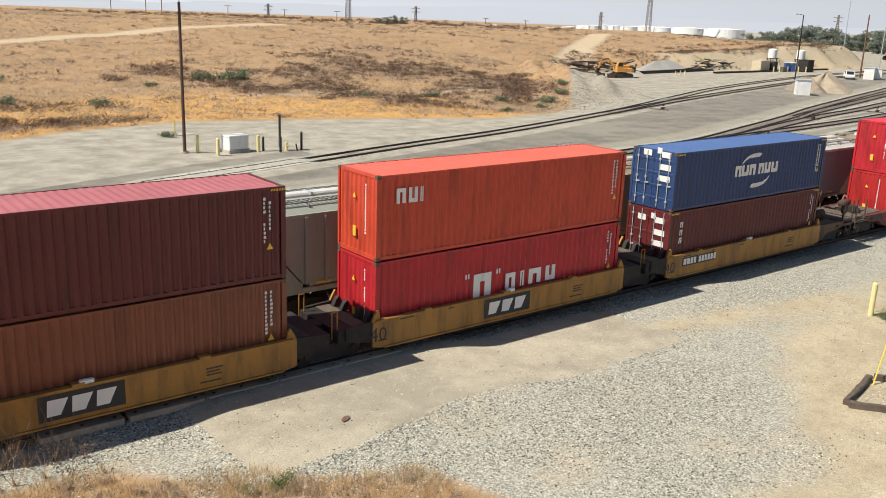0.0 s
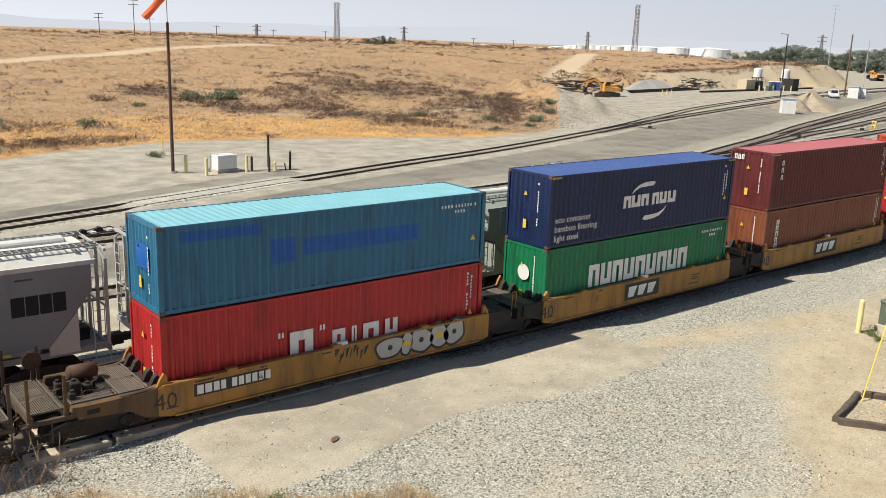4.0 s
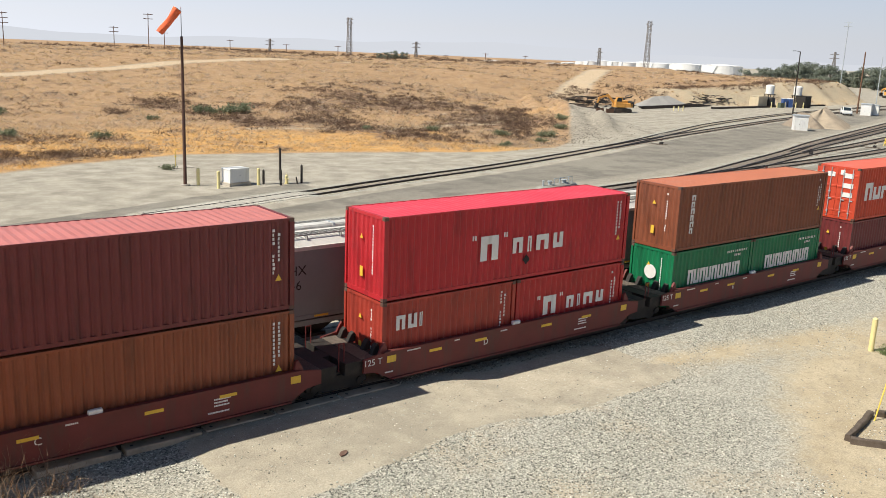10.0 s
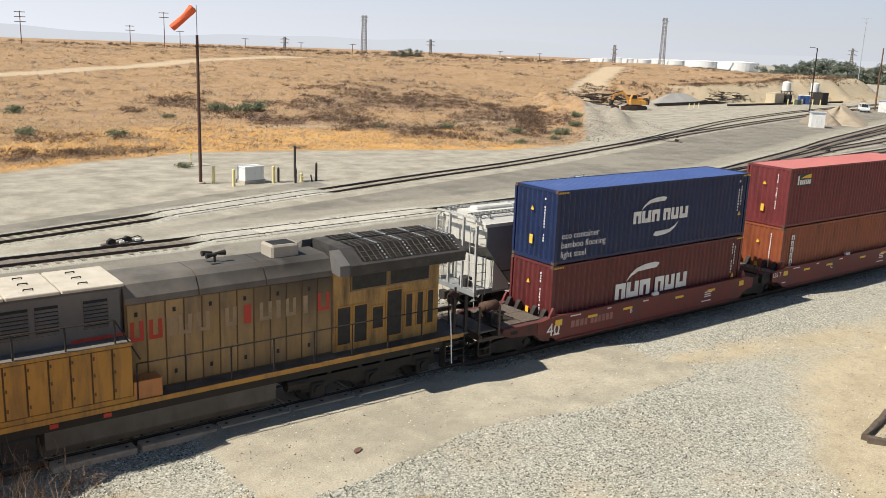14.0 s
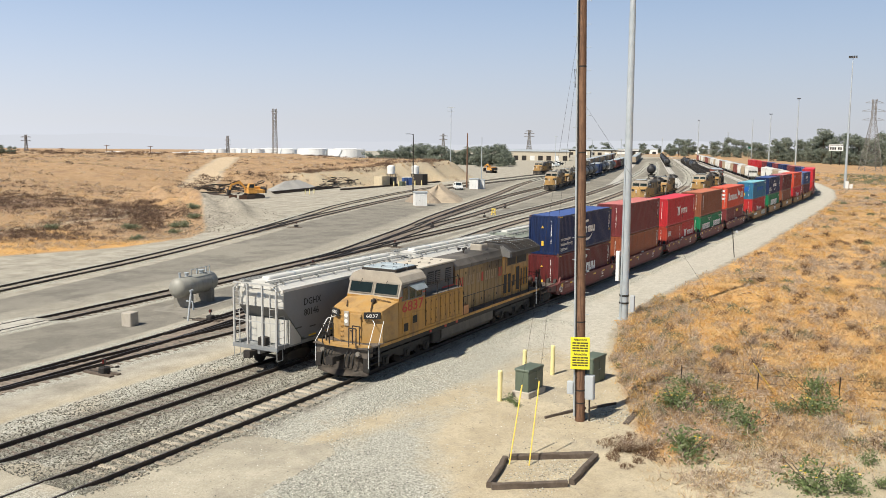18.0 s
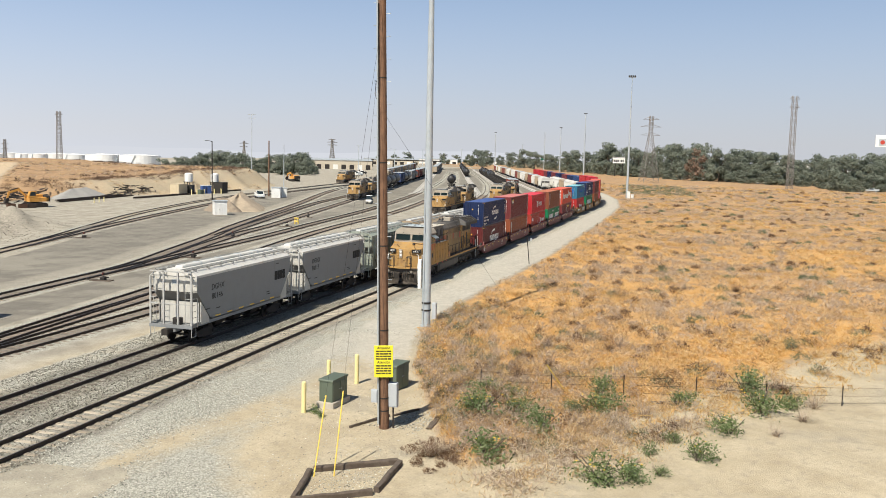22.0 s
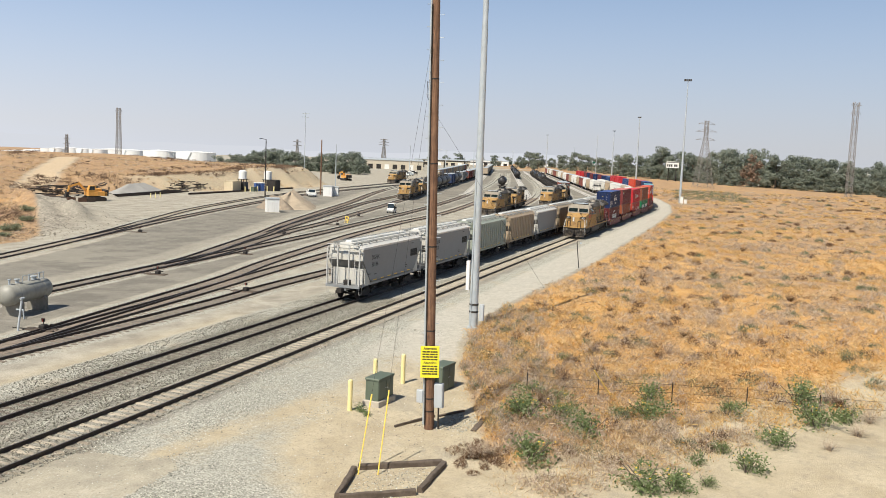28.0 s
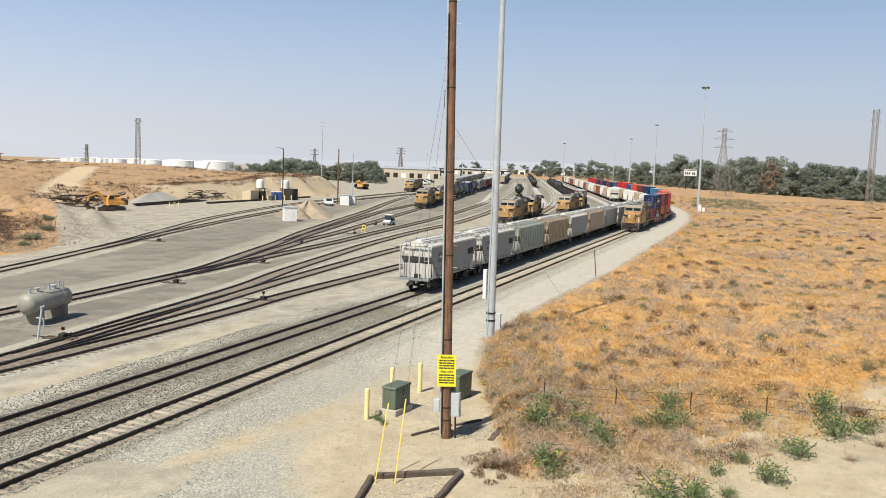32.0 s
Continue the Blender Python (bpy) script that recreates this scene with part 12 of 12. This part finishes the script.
def box_car(mat, label, h=4.6, L=16.4):
    t = thing("boxcar", label, "boxcar", "parked rail cars")
    bm = bmesh.new()
    box(bm, 0.3, L - 0.3, -1.45, 1.45, 1.1, h - 0.15)
    for k in range(17):
        x = 0.6 + (L - 1.2) * k / 16
        for s in (-1, 1):
            a, b = sorted((s * 1.45, s * 1.52))
            box(bm, x - 0.05, x + 0.05, a, b, 1.15, h - 0.2)
    part("body", bm, mat, t)
    bm = bmesh.new()
    prism(bm, ((-1.55, h - 0.15), (1.55, h - 0.15), (1.5, h - 0.05), (0, h + 0.08), (-1.5, h - 0.05)), 0.2, L - 0.2, "x")
    part("roof", bm, GALV, t)
    for s in (-1.55, 1.55):
        bm = bmesh.new()
        box(bm, L / 2 - 1.6, L / 2 + 1.6, s - 0.04, s + 0.04, 1.2, h - 0.4)
        part("door", bm, mat, t)
    bm = bmesh.new()
    box(bm, 0, L, -0.4, 0.4, 0.8, 1.1)
    part("underframe", bm, STEEL_DARK, t)
    for x in (2.2, L - 2.2):
        put("truck", WHOLE_TRUCK, t, pose(x, 0, 0.04))
    return t


def gondola():
    t = thing("gondola_car", "parked dark open gondola car", "gondola", "parked rail cars")
    for s in (-1.45, 1.45):
        bm = bmesh.new()
        box(bm, 0.2, 15.8, s - 0.05, s + 0.05, 1.0, 2.9)
        for k in range(14):
            x = 0.4 + 15.2 * k / 13
            a, b = sorted((s, s * 1.06))
            box(bm, x - 0.06, x + 0.06, a, b, 1.0, 2.85)
        part("side_panel", bm, STEEL_DARK, t)
    for x in (0.2, 15.7):
        bm = bmesh.new()
        box(bm, x, x + 0.1, -1.4, 1.4, 1.0, 2.9)
        part("end_panel", bm, STEEL_DARK, t)
    bm = bmesh.new()
    box(bm, 0, 16, -1.4, 1.4, 0.85, 1.05)
    part("underframe", bm, STEEL_DARK, t)
    for x in (2.2, 13.8):
        put("truck", WHOLE_TRUCK, t, pose(x, 0, 0.04))
    return t


def parked_hopper(col, label, ribs):
    h = thing("covered_hopper", label, "hopper car", "parked rail cars")
    for nm, me in hopper_meshes(col, ribs):
        if nm in ("side_sheet", "roof", "roof_hatch", "end_slope", "discharge_hopper", "top_chord", "side_sill", "end_frame", "shear_plate", "end_sheet"):
            put(nm, me, h)
    for x in (2.15, 11.25):
        put("truck", WHOLE_TRUCK, h, pose(x, 0, 0.04))
    return h


def parked_locomotive():
    lo = locomotive("parked locomotives", False, "parked dusty yellow diesel locomotive in the yard")
    for o in list(lo.children_recursive):
        if o.name.split(".")[0] in ("door_latch", "wiper", "screen_frame", "name_block", "screen_bar", "step", "hinge", "lifting_loop", "bolt_strip", "grab_rung", "nose_bar", "nose_bracket", "safety_chain", "air_hose", "stair_rail", "end_rail", "door_handle", "cabinet_edge"):
            bpy.data.objects.remove(o)
    return lo


KINDS = {"K": (tank_car, 16.6), "G": (gondola, 16.6), "T": (lambda: box_car(TAN_CAR, "parked dusty tan boxcar on a yard track"), 17.0), "R": (lambda: box_car(RED_CAR, "parked faded red boxcar on a yard track"), 17.0), "B": (lambda: box_car(BLUE_CAR, "parked dark blue boxcar on a yard track"), 17.0),
         "Y": (lambda: box_car(GREY_CAR, "parked grey boxcar on a yard track"), 17.0), "W": (lambda: parked_hopper("white", "parked white covered hopper on the curve", True), 14.55), "H": (lambda: parked_hopper("tan", "parked tan covered hopper on the curve", True), 14.55),
         "M": (lambda: parked_hopper("mid", "parked grey covered hopper on the curve", False), 14.55), "L": (parked_locomotive, 22.2)}


FAR_HOPPERS = [parked_hopper("white" if k % 3 else "tan", "dusty white covered hopper with ribbed sides" if k % 3 else "dusty tan covered hopper with ribbed sides", True) for k in range(9)]


def consist(line, x0, kinds):
    """A standing train along a line of the plan, its near end at x0."""
    s = [0.0]
    for a, b in zip(line, line[1:]):
        s.append(s[-1] + (b - a).length)
    xs, ys = [p.x for p in line], [p.y for p in line]
    u = float(np.interp(x0, xs, s))
    for c in kinds:
        build, L = KINDS[c]
        if u + L > s[-1]:
            break
        xa, ya, xb, yb = (float(np.interp(q, s, w)) for q in (u, u + L) for w in (xs, ys))
        place_like(c, build, pose(xa, ya, 0, 0, 0, math.degrees(math.atan2(yb - ya, xb - xa))))
        u += L


consist(LINE_2B, 206, "LLKKKKBKKYKRRTYRT")
consist(LINE_3B, 167.5, "LL")
consist(bend_line(23.2, 190, 900), 213, "LLGRGGGGGGGGKKGGKKGGKG")
consist(bend_line(8.8, 220, 900), 318, "WHWRHWWTRWWHWWTRRTWWHWRR")
consist(LINE_3, 316, "K")
consist(bend_line(34.6, 220, 900), 470, "KKKGKKKKKGGKKKKKKGKK")
consist(bend_line(53.5, 220, 900), 520, "TYTTMYTMTYTTMYTTR")
consist(bend_line(73, 220, 900), 380, "TMTYTTYHTTYTMTTYRTT")
consist(LINE_1, 312, "L")
for x, y, a, m, lab in ((420, 168, 60, WHITE, "white pickup truck parked far off"), (432, 170, 60, GALV, "grey pickup truck parked far off"), (452, 178, 55, WHITE, "white pickup truck parked far off"), (468, 182, 65, BLACK_P, "dark pickup truck parked far off"), (486, 190, 60, WHITE, "white pickup truck parked far off")):
    pickup(x, y, a, m, lab)
for k in range(4):
    az, r_ = -10 + k * 3.3 + rg.uniform(-0.6, 0.6), np.interp(k, (0, 3), (428, 560))
    x, y = polar(az, r_)
    pickup(x, y, rg.uniform(60, 120), rg.choice((WHITE, WHITE, GALV)), "pale vehicle parked under the far trees")


# ---- what moves ----
SPEEDS = ((0, 9.968), (8, 9.679), (16, 9.456), (20, 9.688), (24, 9.594), (32, 9.495))


def train_at(t):
    """Where the front of the locomotive stands, metres along the main track."""
    ts = np.linspace(16.0, t, 200)
    v = np.interp(ts, [k for k, _ in SPEEDS], [v for _, v in SPEEDS])
    return 17.089 + float(np.sum((v[1:] + v[:-1]) * np.diff(ts)) / 2)


def on_track(s, half, z, y0):
    """The pose of a thing whose left end is s metres along a track and whose middle is half further."""
    x, y, a = along(s + half, 0.0, y0)
    return pose(x - half * math.cos(a), y - half * math.sin(a), z, 0, 0, math.degrees(a))


def motions():
    times = [0, 2, 4, 6, 8, 10, 12, 14, 16, 18, 20, 22, 24, 26, 28, 30, 32]
    for ob, u, half, z in MOVING:
        walk(ob, [(t, on_track(train_at(t) + u, half, z, T1)) for t in times])
    for ob, u in HOPPERS + [(o, (11 + k) * 14.55) for k, o in enumerate(FAR_HOPPERS)]:
        walk(ob, [(t, on_track(36.9 + 2.76 * (t - 19) + u, 6.7, 0.0, T2)) for t in (0, 8, 16, 24, 32)])

    # the wheels of the last two hoppers roll on the rail
    for ob, u in HOPPERS[:2]:
        for w in [c for c in ob.children_recursive if c.name.startswith("wheelset")]:
            x0, y0, z0 = w.matrix_basis.translation
            walk(w, [(k * 0.2, pose(x0, y0, z0, 0, math.degrees(2.76 * k * 0.2 / 0.42), 0)) for k in range(161)])
    # the cart comes slowly down the yard towards the near end
    spots = ((0, 330.0, 104.0), (10, 265.0, 89.5), (16, 228.0, 81.0), (21, 200.5, 75.0), (23, 188.5, 72.2), (28, 159.9, 66.2), (32, 148.5, 65.3))
    rows = []
    for k, (t, x, y) in enumerate(spots):
        a, b = spots[max(0, k - 1)], spots[min(len(spots) - 1, k + 1)]
        rows.append((t, pose(x, y, hz(x, y), 0, 0, math.degrees(math.atan2(b[2] - a[2], b[1] - a[1])))))
    walk(CART, rows)
    # the windsock swings in a light wind
    swings = ((0, 36), (2, 40), (4, 38), (4.5, 37), (6.5, 30), (7.5, 42), (8, 43), (8.5, 33), (9, 30), (9.5, 33), (10, 36), (10.5, 49), (11, 41), (12, 26), (13, 43), (13.5, 46), (15, 38), (16.5, 34), (20, 40), (32, 38))
    walk(SOCK_CONE, [(t, sock_pose(a)) for t, a in swings])


motions()
